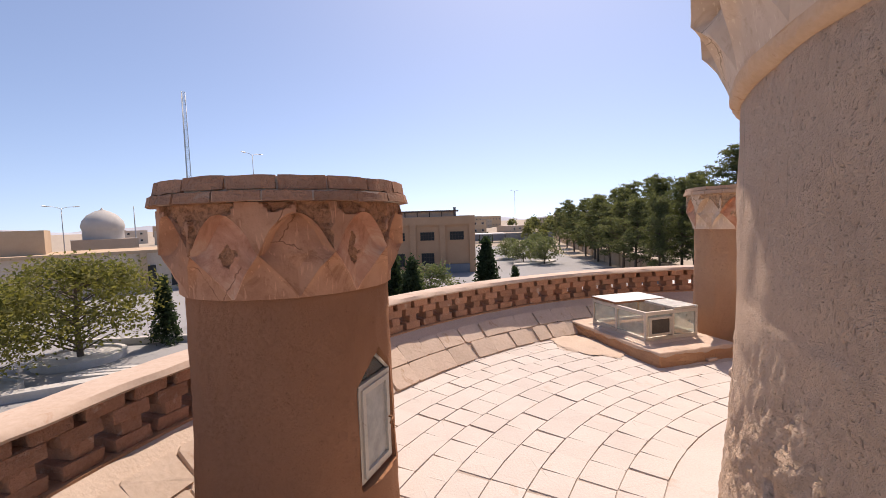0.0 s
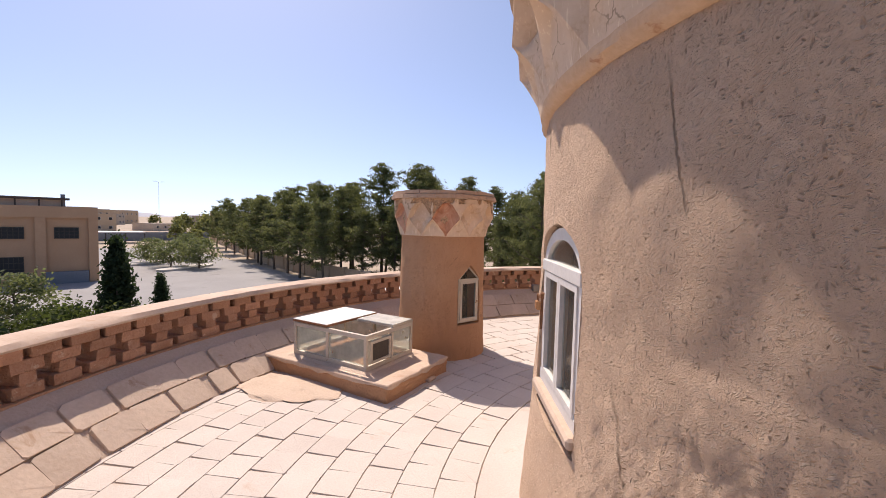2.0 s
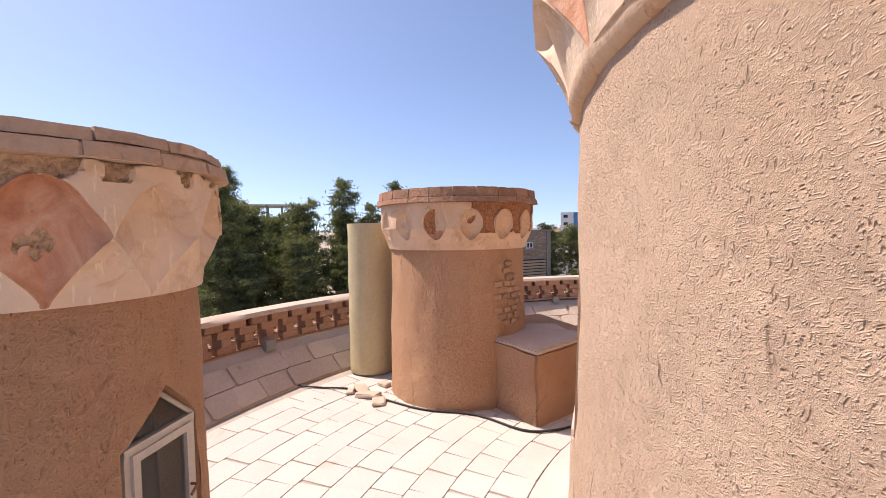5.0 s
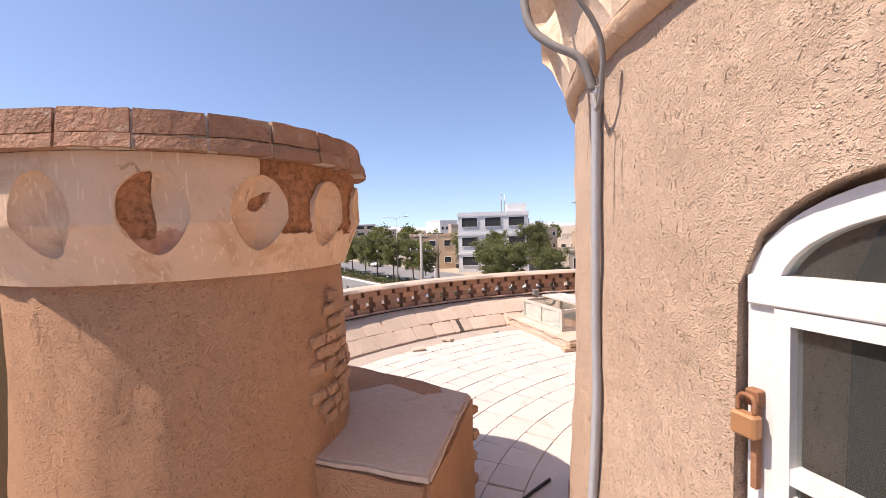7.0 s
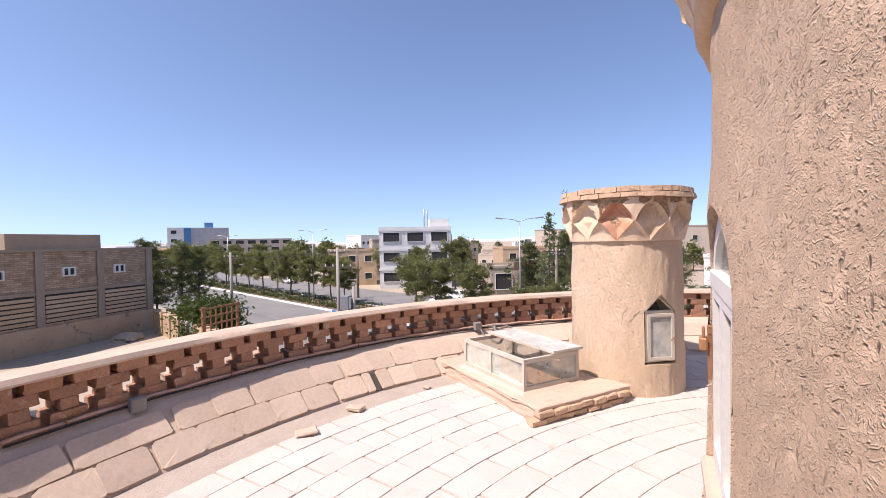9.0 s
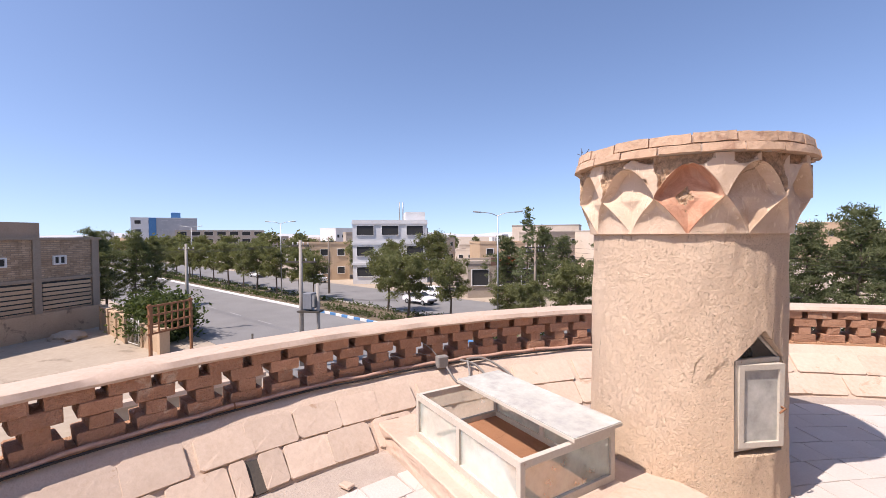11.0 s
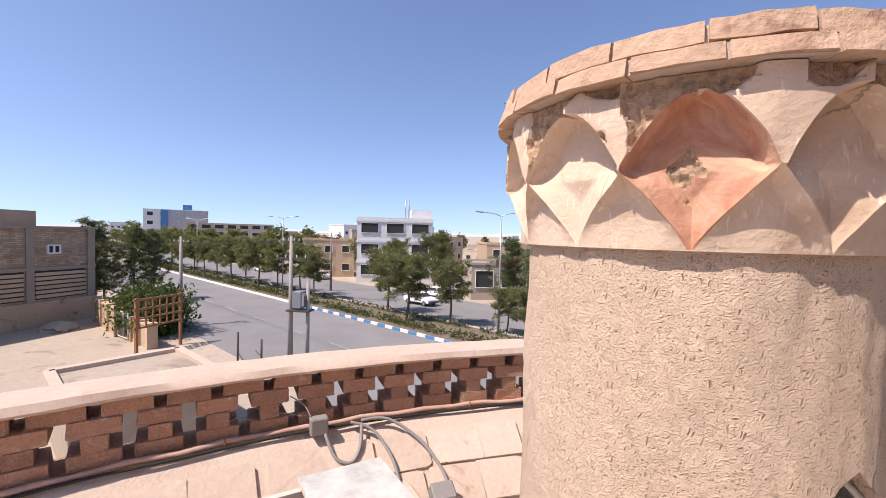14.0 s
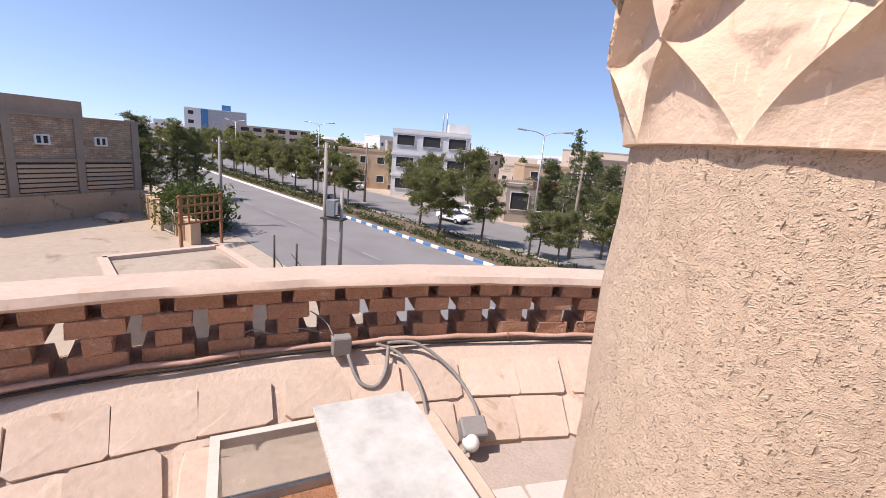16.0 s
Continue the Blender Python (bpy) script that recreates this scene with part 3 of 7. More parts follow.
        bm.faces.new([bm.verts.new(v) for v in ((x0 + st - 0.002, 0.012, lo + st - 0.002), (x1 - st + 0.002, 0.012, lo + st - 0.002), (x1 - st + 0.002, 0.012, hi - st + 0.002), (x0 + st - 0.002, 0.012, hi - st + 0.002))])
        g = part("pane", bm, M_GLASS, leaf, "dusty grey window pane")
        g.visible_shadow = False
    # sill
    bm = boxed((-hw - 0.01, -0.045, sill - 0.05), (hw + 0.01, 0.05, sill), None, 0.012)
    part("window_sill", bm, M_COPING, win, "worn mud-plaster sill")
    if lock:
        x = -hw + fw * 0.4
        z = (sill + spring) / 2 + 0.13
        lk = thing("padlock", 0, 0, 0, 0, "rusty brass padlock on a white window frame hasp", "padlock")
        lk.matrix_world = win.matrix_world @ pose(x, -0.034, z, 0, 0, 0)
        part("lock_body", boxed((-0.026, -0.014, -0.062), (0.026, 0.012, -0.014), None, 0.005), M_BRASS, lk)
        part("shackle", tubed(curve_pts([(-0.017, 0, -0.014), (-0.017, 0, 0.008), (-0.009, 0, 0.02), (0.009, 0, 0.02), (0.017, 0, 0.008), (0.017, 0, -0.014)], 4), 0.0045), M_RUST, lk, "rusty steel shackle")
        bm = boxed((-0.014, 0.012, -0.004), (0.014, 0.034, 0.03), None, 0.003)
        box(bm, (0.0, 0.012, -0.17), (0.012, 0.026, -0.004))
        part("hasp", bm, M_RUST, lk)
    return win


tower_window("window_1", *W[0])
tower_window("window_2", *W[1], panelled=True)
tower_window("window_3", *W[2])
tower_window("window_4", *W[3], lock=False)


# ---- turrets ----
def turret(name, x, y, r, top, label, seed, win_dir=None, corb=0.44, flare=0.075, rounded=False, n=12, pinks=(), bares=(), turn=0.0, base_z=0.0, sill=0.36, foot=0.02, mat=None, plaster=None, crest=0.045):
    c = Vector((0, 0, 0))
    t = thing(name, x, y, 0, 0, label, "turret", "turrets on the ring roof")
    zc = top - 0.10 - corb

    def rad(z):
        return r + foot * max(0.0, (0.8 - z) / 0.8) ** 1.2 - 0.012 * max(0, z - 0.8)

    cuts = []
    if win_dir is not None:
        cuts = [(win_dir, 0.185 / r, sill, gable(sill + 0.545, 0.175))]
    part("shaft", round_wall(c, rad, base_z - 0.05, zc + 0.02, cuts, 96, 24, 0.2, 0.012, seed), mat or M_TURRET, t, smooth=50)
    # added dark cylinder behind the window, coloured as the unlit inside
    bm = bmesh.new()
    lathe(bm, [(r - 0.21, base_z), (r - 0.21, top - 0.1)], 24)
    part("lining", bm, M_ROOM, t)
    part("corbel", corbel_mesh(c, r - 0.01, flare, zc, top - 0.10, n, seed, rounded, depth=0.062 * r / 0.55, pinks=pinks, bares=bares, turn=turn), plaster or M_CORBEL, t, "broken plaster corbel of pointed niches", smooth=45)
    # rim: two rows of flat bricks, the upper set back
    rim = part("rim", boxed((-0.05, -0.05, top - 0.14), (0.05, 0.05, top - 0.1)), M_RIM, t)
    rng = random.Random(seed)
    for z0, h, ro, depth_, off in ((top - 0.10, 0.05, r + flare + 0.06, 0.22, 0.0), (top - 0.048, crest, r + flare + 0.035, 0.22, 0.5)):
        count = int(TAU * ro / 0.215)
        for k in range(count):
            w = ro * TAU / count
            b = bmesh.new()
            j = 0.006
            a = TAU / count
            m = 4
            ys = [(-w / 2 + 0.005) + (w - 0.010) * q / m for q in range(m + 1)]
            dr = rng.uniform(-0.004, 0.004)
            dz = rng.uniform(-0.004, 0.004)
            lo_o, hi_o, lo_i, hi_i = [], [], [], []
            for yy in ys:
                aa = yy / ro
                chip = rng.uniform(0, 0.007)
                lo_o.append(b.verts.new(((ro + dr) * math.cos(aa), (ro + dr) * math.sin(aa), z0 + dz + rng.uniform(0, 0.006))))
                hi_o.append(b.verts.new(((ro + dr - 0.008 - chip) * math.cos(aa), (ro + dr - 0.008 - chip) * math.sin(aa), z0 + h + dz - rng.uniform(0, 0.005))))
                lo_i.append(b.verts.new(((ro - depth_) * math.cos(aa), (ro - depth_) * math.sin(aa), z0)))
                hi_i.append(b.verts.new(((ro - depth_) * math.cos(aa), (ro - depth_) * math.sin(aa), z0 + h)))
            for q in range(m):
                b.faces.new((lo_o[q], lo_o[q + 1], hi_o[q + 1], hi_o[q]))
                b.faces.new((hi_o[q], hi_o[q + 1], hi_i[q + 1], hi_i[q]))
                b.faces.new((lo_i[q], lo_i[q + 1], lo_o[q + 1], lo_o[q]))
            b.faces.new((lo_o[0], hi_o[0], hi_i[0], lo_i[0]))
            b.faces.new((lo_i[m], hi_i[m], hi_o[m], lo_o[m]))
            # rims in shade take the darker red brick: shade given by choice of colour
            part("brick", b, M_BRICK if crest > 0.05 and mat is not M_STRAW else M_RIM, rim, at=pose(0, 0, 0, 0, 0, math.degrees((k + off) * TAU / count)))
    bm = bmesh.new()
    up = crest - 0.045
    ring = r + flare
    lathe(bm, [(ring - 0.08, top - 0.10), (ring + 0.046, top - 0.096), (ring + 0.044, top - 0.056), (ring + 0.019, top - 0.05), (ring + 0.016, top + up - 0.012), (ring - 0.15, top + up - 0.004), (0.02, top + up + 0.004)], 64,
          wobble=lambda a, z: 0.004 * noise.noise(Vector((math.cos(a) * 14, math.sin(a) * 14, z * 20))))
    part("cap", bm, M_MORTAR, t, "sandy mortar cap")
    return t


def turret_window(parent_name, x, y, r, a, sill=0.36, label="", open_leaf=0.0, closed_dark=True):
    """A small chalky steel casement under a pointed light; set in the turret's opening."""
    d = r - 0.035
    w = thing(parent_name, x + d * math.cos(a), y + d * math.sin(a), 0, math.degrees(a) + 90, label, "window", kind="structure")
    hw, z0, z1, zt = 0.165, sill + 0.02, sill + 0.545, sill + 0.69
    bm = bmesh.new()
    s = 0.024
    for b in (((-hw, 0, z0), (-hw + s, 0.035, z1)), ((hw - s, 0, z0), (hw, 0.035, z1)), ((-hw + s, 0, z0), (hw - s, 0.035, z0 + s)), ((-hw, -0.003, z1 - s), (hw, 0.035, z1 + 0.004))):
        box(bm, *b)
    for sg in (-1, 1):
        tube(bm, [(sg * hw, 0.012, z1), (0, 0.012, zt)], 0.012, 4)
    part("window_frame", bm, M_SKYFRAME, w)
    bm = bmesh.new()
    bm.faces.new([bm.verts.new(v) for v in ((-hw + 0.01, 0.015, z1), (hw - 0.01, 0.015, z1), (0, 0.015, zt - 0.01))])
    part("gable_pane", bm, M_GLASS, w, "dusty pointed pane")
    bm = bmesh.new()
    lw = 2 * hw - 2 * s
    s2 = 0.03
    for b in (((0, -0.012, z0 + s), (s2, 0.02, z1 - s)), ((lw - s2, -0.012, z0 + s), (lw, 0.02, z1 - s)), ((s2, -0.012, z0 + s), (lw - s2, 0.02, z0 + s + s2)), ((s2, -0.012, z1 - s - s2), (lw - s2, 0.02, z1 - s))):
        box(bm, *b)
    leaf = part("casement", bm, M_SKYFRAME, w, at=pose(-hw + s, 0, 0, 0, 0, -open_leaf))
    bm = bmesh.new()
    bm.faces.new([bm.verts.new(v) for v in ((s2, 0.004, z0 + s + s2), (lw - s2, 0.004, z0 + s + s2), (lw - s2, 0.004, z1 - s - s2), (s2, 0.004, z1 - s - s2))])
    part("pane", bm, M_GLASS if closed_dark else M_DUST, leaf)
    bm = tubed([(lw - 0.02, -0.014, (z0 + z1) / 2 - 0.01), (lw - 0.02, -0.04, (z0 + z1) / 2 - 0.01), (lw - 0.06, -0.045, (z0 + z1) / 2 - 0.03)], 0.006, 6)
    part("handle", bm, M_RUST, leaf, "rusty handle")
    return w


def facing(x, y):
    return math.atan2(C.y - y, C.x - x)


T0, T1, T2, T3 = (-1.84, 1.02, 0.55), (3.007, 4.064, 0.538), (6.176, 2.59, 0.715), (7.455, -3.418, 0.588)
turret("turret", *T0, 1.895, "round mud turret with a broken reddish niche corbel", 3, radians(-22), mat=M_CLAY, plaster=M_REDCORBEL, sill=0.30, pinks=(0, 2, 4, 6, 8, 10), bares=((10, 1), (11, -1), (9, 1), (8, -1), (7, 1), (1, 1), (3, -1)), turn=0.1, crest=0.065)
turret("turret", *T1, 2.02, "round mud turret with pale corbel and pink niches", 17, facing(*T1[:2]) - 0.05, sill=0.42, pinks=(8, 6), bares=((8, -1), (7, 1), (6, -1), (10, 1)), turn=radians(229 - 8.5 * 30))
turret("turret", *T2, 2.05, "wide mud turret with a cracked pale corbel", 29, None, flare=0.085, rounded=True, n=15, pinks=(7,), bares=((8, 1), (9, -1), (9, 1), (10, -1), (10, 1), (11, -1)), turn=radians(-12), crest=0.085, plaster=M_WARMCORBEL)
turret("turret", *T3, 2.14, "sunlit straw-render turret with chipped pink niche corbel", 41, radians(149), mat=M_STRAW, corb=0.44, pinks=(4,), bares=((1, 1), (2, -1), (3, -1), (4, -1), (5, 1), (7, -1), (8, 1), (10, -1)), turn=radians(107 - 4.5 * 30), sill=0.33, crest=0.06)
turret_window("window_5", *T0, radians(-22), sill=0.30, label="small chalky steel casement in a turret shaft", closed_dark=False)
turret_window("window_6", *T1, facing(*T1[:2]) - 0.05, sill=0.42, label="small chalky steel casement with dark pane in a turret")
turret_window("window_7", *T3, radians(149), sill=0.33, label="small dusty steel casement ajar in a turret", open_leaf=9, closed_dark=False)

# bricks laid bare on the wide turret
brng = random.Random(8)
wide = [o for o in scene.objects if o.name.startswith("turret") and o.parent is None][2]
M_BARE = rough_surface("bared_brick", (0.40, 0.235, 0.14), (0.54, 0.34, 0.22), 6, 45, 0.94, 1.0, 0.02, vary=0.15, stain=((0.34, 0.19, 0.11), 9, 0.6))
for row in range(10):
    first_q, last_q = ((1, 3), (0, 3), (0, 4), (1, 4), (0, 4), (0, 3), (0, 3), (1, 3), (1, 2), (1, 2))[row]
    for q in range(first_q, last_q):
        ang = radians(214 + q * 8.6 + (4.3 if row % 2 else 0) + brng.uniform(-1.2, 1.2))
        b_ = boxed((-0.035, -0.046, -0.025), (0.018, 0.048, 0.026), None, 0.009)
        for v in b_.verts:
            v.co += Vector((brng.uniform(-0.007, 0.006), brng.uniform(-0.007, 0.007), brng.uniform(-0.005, 0.005)))
        part("bare_brick", b_, M_BARE, wide, at=pose(0.715 * math.cos(ang), 0.715 * math.sin(ang), 0.80 + row * 0.063, 0, 0, math.degrees(ang) + brng.uniform(-3, 3)))

# stub duct beside the wide turret
bm = bmesh.new()
prism(bm, [(5.13, 1.88), (5.73, 1.21), (6.75, 1.62), (6.3, 2.6), (5.82, 2.42)], -0.05, 0.655)
bmesh.ops.bevel(bm, geom=list(bm.edges), offset=0.025, segments=2, affect="EDGES")
bmesh.ops.subdivide_edges(bm, edges=list(bm.edges), cuts=5, use_grid_fill=True)
for v in bm.verts:
    v.co += Vector((noise.noise(v.co * 4), noise.noise(v.co * 4 + Vector((5, 0, 0))), noise.noise(v.co * 4 + Vector((0, 5, 0))))) * 0.022 + Vector((noise.noise(v.co * 14), noise.noise(v.co * 14 + Vector((5, 0, 0))), 0)) * 0.008
    if v.co.z > 0.5:
        v.co.z += 0.03 * (v.co.x - 5.6)
stub = thing("masonry_stub", 0, 0, 0, 0, "rough mud-plastered masonry block against the wide turret", "masonry block")
part("block", bm, M_TURRET, stub, smooth=35)
bm = bmesh.new()
prism(bm, [(5.135, 1.88), (5.73, 1.225), (6.72, 1.62), (6.3, 2.55), (5.82, 2.42)], 0.625, 0.668)
bmesh.ops.bevel(bm, geom=list(bm.edges), offset=0.012, segments=2, affect="EDGES")
bmesh.ops.subdivide_edges(bm, edges=list(bm.edges), cuts=5, use_grid_fill=True)
for v in bm.verts:
    v.co += Vector((noise.noise(v.co * 9), noise.noise(v.co * 9 + Vector((5, 0, 0))), 0.5 * noise.noise(v.co * 5))) * 0.014
part("cap_slab", bm, M_COPING, stub, "smooth pale plaster top", smooth=50)
for row in range(7):
    for q in range(2):
        f = 0.05 + 0.2 * q + (0.07 if row % 2 else 0) + brng.uniform(-0.02, 0.02)
        b_ = boxed((-0.085, -0.045, -0.026), (0.085, 0.03, 0.026), None, 0.009)
        for v in b_.verts:
            v.co += Vector((brng.uniform(-0.01, 0.01), brng.uniform(-0.012, 0.008), brng.uniform(-0.006, 0.006)))
        part("bare_brick", b_, M_BARE, stub, at=pose(5.74 + 1.02 * f, 1.215 + 0.41 * f, 0.12 + row * 0.072, 0, 0, 22 + brng.uniform(-4, 4)))


# ---- roof floor, bank and parapet ----
rows_r = [tower_radius(0) + 0.02 + k * (5.93 - tower_radius(0) - 0.02) / 12 for k in range(13)]
bm = bmesh.new()
lathe(bm, [(2.5, -0.009), (6.7, -0.009), (6.75, -0.3), (2.5, -0.3)], 120, c=(C.x, C.y))
solo("floor", bm, M_JOINT, "pale square brick tiles laid in rings on a flat roof", "roof floor", "structure", smooth=30)
roof_floor = bpy.data.objects["floor"]
bm = bmesh.new()
lathe(bm, [(5.90, -0.05), (5.93, 0.0), (6.16, 0.205), (6.38, 0.40), (6.44, 0.42), (6.44, -0.3)], 160, c=(P.x, P.y),
      wobble=lambda a, z: 0.012 * noise.noise(Vector((math.cos(a) * 9, math.sin(a) * 9, z * 3))))
bank = solo("roof_bank", bm, M_MORTAR, "sloping sandy bank of square tiles under the parapet", "roof edge", "structure", smooth=60)


def slab_mesh(w, d, h, rng, worn=0.012):
    """One square tile with worn corners, its top at z = 0."""
    b = bmesh.new()
    k = worn
    out = []
    for sx, sy in ((-1, -1), (1, -1), (1, 1), (-1, 1)):
        cx, cy = sx * w / 2, sy * d / 2
        j1, j2 = rng.uniform(0.3, 1.6) * k, rng.uniform(0.3, 1.6) * k
        pts = [(cx - sx * j1, cy), (cx, cy - sy * j2)]
        out += pts[::-1] if sx * sy > 0 else pts
    out = [(x, y) for x, y in out]
    top = [b.verts.new((x * 0.985, y * 0.985, rng.uniform(-0.002, 0.002))) for x, y in out]
    mid = [b.verts.new((x, y, -0.008)) for x, y in out]
    low = [b.verts.new((x, y, -h)) for x, y in out]
    n = len(out)
    ctr = b.verts.new((0, 0, 0.002))
    area = sum(out[i][0] * out[(i + 1) % n][1] - out[(i + 1) % n][0] * out[i][1] for i in range(n))
    for i in range(n):
        q = (i + 1) % n
        fs = [(top[i], top[q], ctr), (mid[i], mid[q], top[q], top[i]), (low[i], low[q], mid[q], mid[i])]
        for f_ in fs:
            b.faces.new(f_ if area > 0 else f_[::-1])
    return b


def pieces(name, parent, mats, spots, kinds, near, stuff_name):
    """Pieces at poses: the near ones objects on shared meshes, the others joined into one part."""
    meshes = []
    for b in kinds:
        meshes.append(mesh_of(b, mats))
    vs, fs, n0 = [], [], 0
    for m, k, sc in spots:
        me = meshes[k % len(meshes)]
        mm = m @ Matrix.Diagonal((*sc, 1))
        if near(m.translation):
            ob = new(name, me)
            ob.parent = parent
            ob.matrix_basis = parent.matrix_world.inverted() @ mm
        else:
            vs += [tuple(mm @ v.co) for v in me.vertices]
            fs += [tuple(n0 + i for i in p.vertices) for p in me.polygons]
            n0 += len(me.vertices)
    if vs:
        me = bpy.data.meshes.new("mesh")
        me.from_pydata(vs, [], fs)
        for m in (mats if isinstance(mats, (list, tuple)) else [mats]):
            me.materials.append(m)
        ob = new(stuff_name, me)
        ob.parent = parent
        ob.matrix_parent_inverse = parent.matrix_world.inverted()
        tagged(ob, kind="stuff")



# ---- skylights ----
def skylight(x, y, e1, e2, l1, l2, zb, zt, plinth, lid, label, side=None):
    """A glazed steel box on a masonry plinth; local x runs along e1 (the long way), local y along e2, origin at one corner."""
    ang = math.degrees(math.atan2(e1[1], e1[0]))
    flip = 1 if e1[0] * e2[1] - e1[1] * e2[0] > 0 else -1
    s = thing("skylight", x, y, 0, ang, label, "skylight", "roof skylights")
    Y = lambda v: flip * v

    def b(bm, x0, y0, z0, x1, y1, z1, bev=0.0):
        ya, yb = sorted((Y(y0), Y(y1)))
        box(bm, (x0, ya, z0), (x1, yb, z1), None, bev)

    x0, y0, x1, y1 = plinth
    ya, yb = sorted((Y(y0), Y(y1)))
    bm = bmesh.new()
    box(bm, (x0, ya, -0.03), (x1, yb, zb - 0.055), None, 0.018)
    bmesh.ops.subdivide_edges(bm, edges=list(bm.edges), cuts=12, use_grid_fill=True)
    for v in bm.verts:
        if v.co.z > -0.02:
            v.co += Vector((noise.noise(v.co * 6), noise.noise(v.co * 6 + Vector((3, 0, 0))), noise.noise(v.co * 6 + Vector((0, 3, 0))))) * 0.016 + Vector((noise.noise(v.co * 25), noise.noise(v.co * 25 + Vector((3, 0, 0))), 0)) * 0.008
    part("plinth", bm, side or M_TURRET, s, "crumbling brick plinth with mud plaster")
    bm = bmesh.new()
    box(bm, (x0 - 0.01, ya - 0.01, zb - 0.075), (x1, yb + 0.01, zb - 0.03), None, 0.008)
    bmesh.ops.subdivide_edges(bm, edges=list(bm.edges), cuts=14, use_grid_fill=True)
    for v in bm.verts:
        v.co += Vector((noise.noise(v.co * 9), noise.noise(v.co * 9 + Vector((3, 0, 0))), 0.4 * noise.noise(v.co * 9 + Vector((0, 3, 0))))) * 0.014
        if v.co.z < zb - 0.05:
            v.co.z += 0.05 * noise.noise(v.co * 7 + Vector((0, 9, 0)))
    part("plinth_top", bm, M_COPING, s, smooth=40)
    bm = bmesh.new()
    cy_ = sorted((Y(-0.02), Y(l2 + 0.02)))
    lo_ = [bm.verts.new((px, py, zb - 0.04)) for px, py in ((-0.07, cy_[0] - 0.05), (l1 + 0.07, cy_[0] - 0.05), (l1 + 0.07, cy_[1] + 0.05), (-0.07, cy_[1] + 0.05))]
    hi_ = [bm.verts.new((px, py, zb - 0.011)) for px, py in ((-0.015, cy_[0]), (l1 + 0.015, cy_[0]), (l1 + 0.015, cy_[1]), (-0.015, cy_[1]))]
    bm.faces.new(hi_)
    for k in range(4):
        bm.faces.new((lo_[k], lo_[(k + 1) % 4], hi_[(k + 1) % 4], hi_[k]))
    part("curb", bm, M_MORTAR, s, "sloping mortar curb under the steel frame")
    f_ = 0.032
    bm = bmesh.new()
    for z0, z1 in ((zb - 0.012, zb + 0.03), (zt - 0.04, zt)):
        b(bm, 0, 0, z0, l1, f_, z1), b(bm, 0, l2 - f_, z0, l1, l2, z1)
        b(bm, 0, f_, z0, f_, l2 - f_, z1), b(bm, l1 - f_, f_, z0, l1, l2 - f_, z1)
    part("frame", bm, M_SKYFRAME, s)
    for px, py in ((0, 0), (l1 - f_, 0), (0, l2 - f_), (l1 - f_, l2 - f_), (l1 * 0.5, 0), (l1 * 0.5, l2 - f_)):
        bm = bmesh.new()
        b(bm, px, py, zb + 0.03, px + f_, py + f_, zt - 0.04)
        part("post", bm, M_SKYFRAME, s)
    q = f_ / 2
    for a, c_ in (((f_, q), (l1 * 0.5, q)), ((l1 * 0.5 + f_, q), (l1 - f_, q)), ((f_, l2 - q), (l1 - f_, l2 - q)), ((q, f_), (q, l2 - f_)), ((l1 - q, f_), (l1 - q, l2 - f_))):
        bm = bmesh.new()
        bm.faces.new([bm.verts.new((p[0], Y(p[1]), z)) for p, z in ((a, zb + 0.03), (c_, zb + 0.03), (c_, zt - 0.04), (a, zt - 0.04))])
        g = part("pane", bm, M_SKYGLASS, s, "greenish dusty glass pane")
        g.visible_shadow = False
    # shaft below, so that the open half shows a well
    bm = bmesh.new()
    for p0, p1 in (((0.03, 0.03), (l1 - 0.03, 0.03)), ((l1 - 0.03, 0.03), (l1 - 0.03, l2 - 0.03)), ((l1 - 0.03, l2 - 0.03), (0.03, l2 - 0.03)), ((0.03, l2 - 0.03), (0.03, 0.03))):
        bm.faces.new([bm.verts.new((p[0], Y(p[1]), z)) for p, z in ((p0, zb - 0.010), (p1, zb - 0.010), (p1, zb - 0.004), (p0, zb - 0.004))])
    vs = [bm.verts.new((px, Y(py), zb - 0.006)) for px, py in ((0.03, 0.03), (l1 - 0.03, 0.03), (l1 - 0.03, l2 - 0.03), (0.03, l2 - 0.03))]
    bm.faces.new(vs)
    part("well_floor", bm, M_CLAY, s)
    # lids
    for kind, lx0, ly0, lx1, ly1, dz, tilt in lid:
        bm = bmesh.new()
        t_ = 0.022
        b(bm, lx0, ly0, zt + dz, lx1, ly0 + t_, zt + dz + 0.02), b(bm, lx0, ly1 - t_, zt + dz, lx1, ly1, zt + dz + 0.02)
        b(bm, lx0, ly0 + t_, zt + dz, lx0 + t_, ly1 - t_, zt + dz + 0.02), b(bm, lx1 - t_, ly0 + t_, zt + dz, lx1, ly1 - t_, zt + dz + 0.02)
        fr = part("lid", bm, M_RUST if kind == "sheet" else M_SKYFRAME, s, "half lid with a thin steel frame")
        bm = bmesh.new()
        bb = 0.004
        b(bm, lx0 + bb, ly0 + bb, zt + dz + 0.0205, lx1 - bb, ly1 - bb, zt + dz + 0.0265)
        part("lid_sheet", bm, M_LID if kind == "sheet" else M_DUST, fr, "white sheet" if kind == "sheet" else "dusty glass sheet")
    return s


skylight(1.445, 3.47, (-0.26, 0.97), (0.75, 0.19), 1.02, 0.77, 0.20, 0.535, (-0.36, -0.13, 1.5, 0.93),
         [("sheet", 0.52, -0.01, 1.03, 0.78, 0.012, 0), ("glass", 0.0, 0.42, 0.5, 0.775, 0.004, 0)], "glazed steel roof skylight with white half lid on a brick plinth")
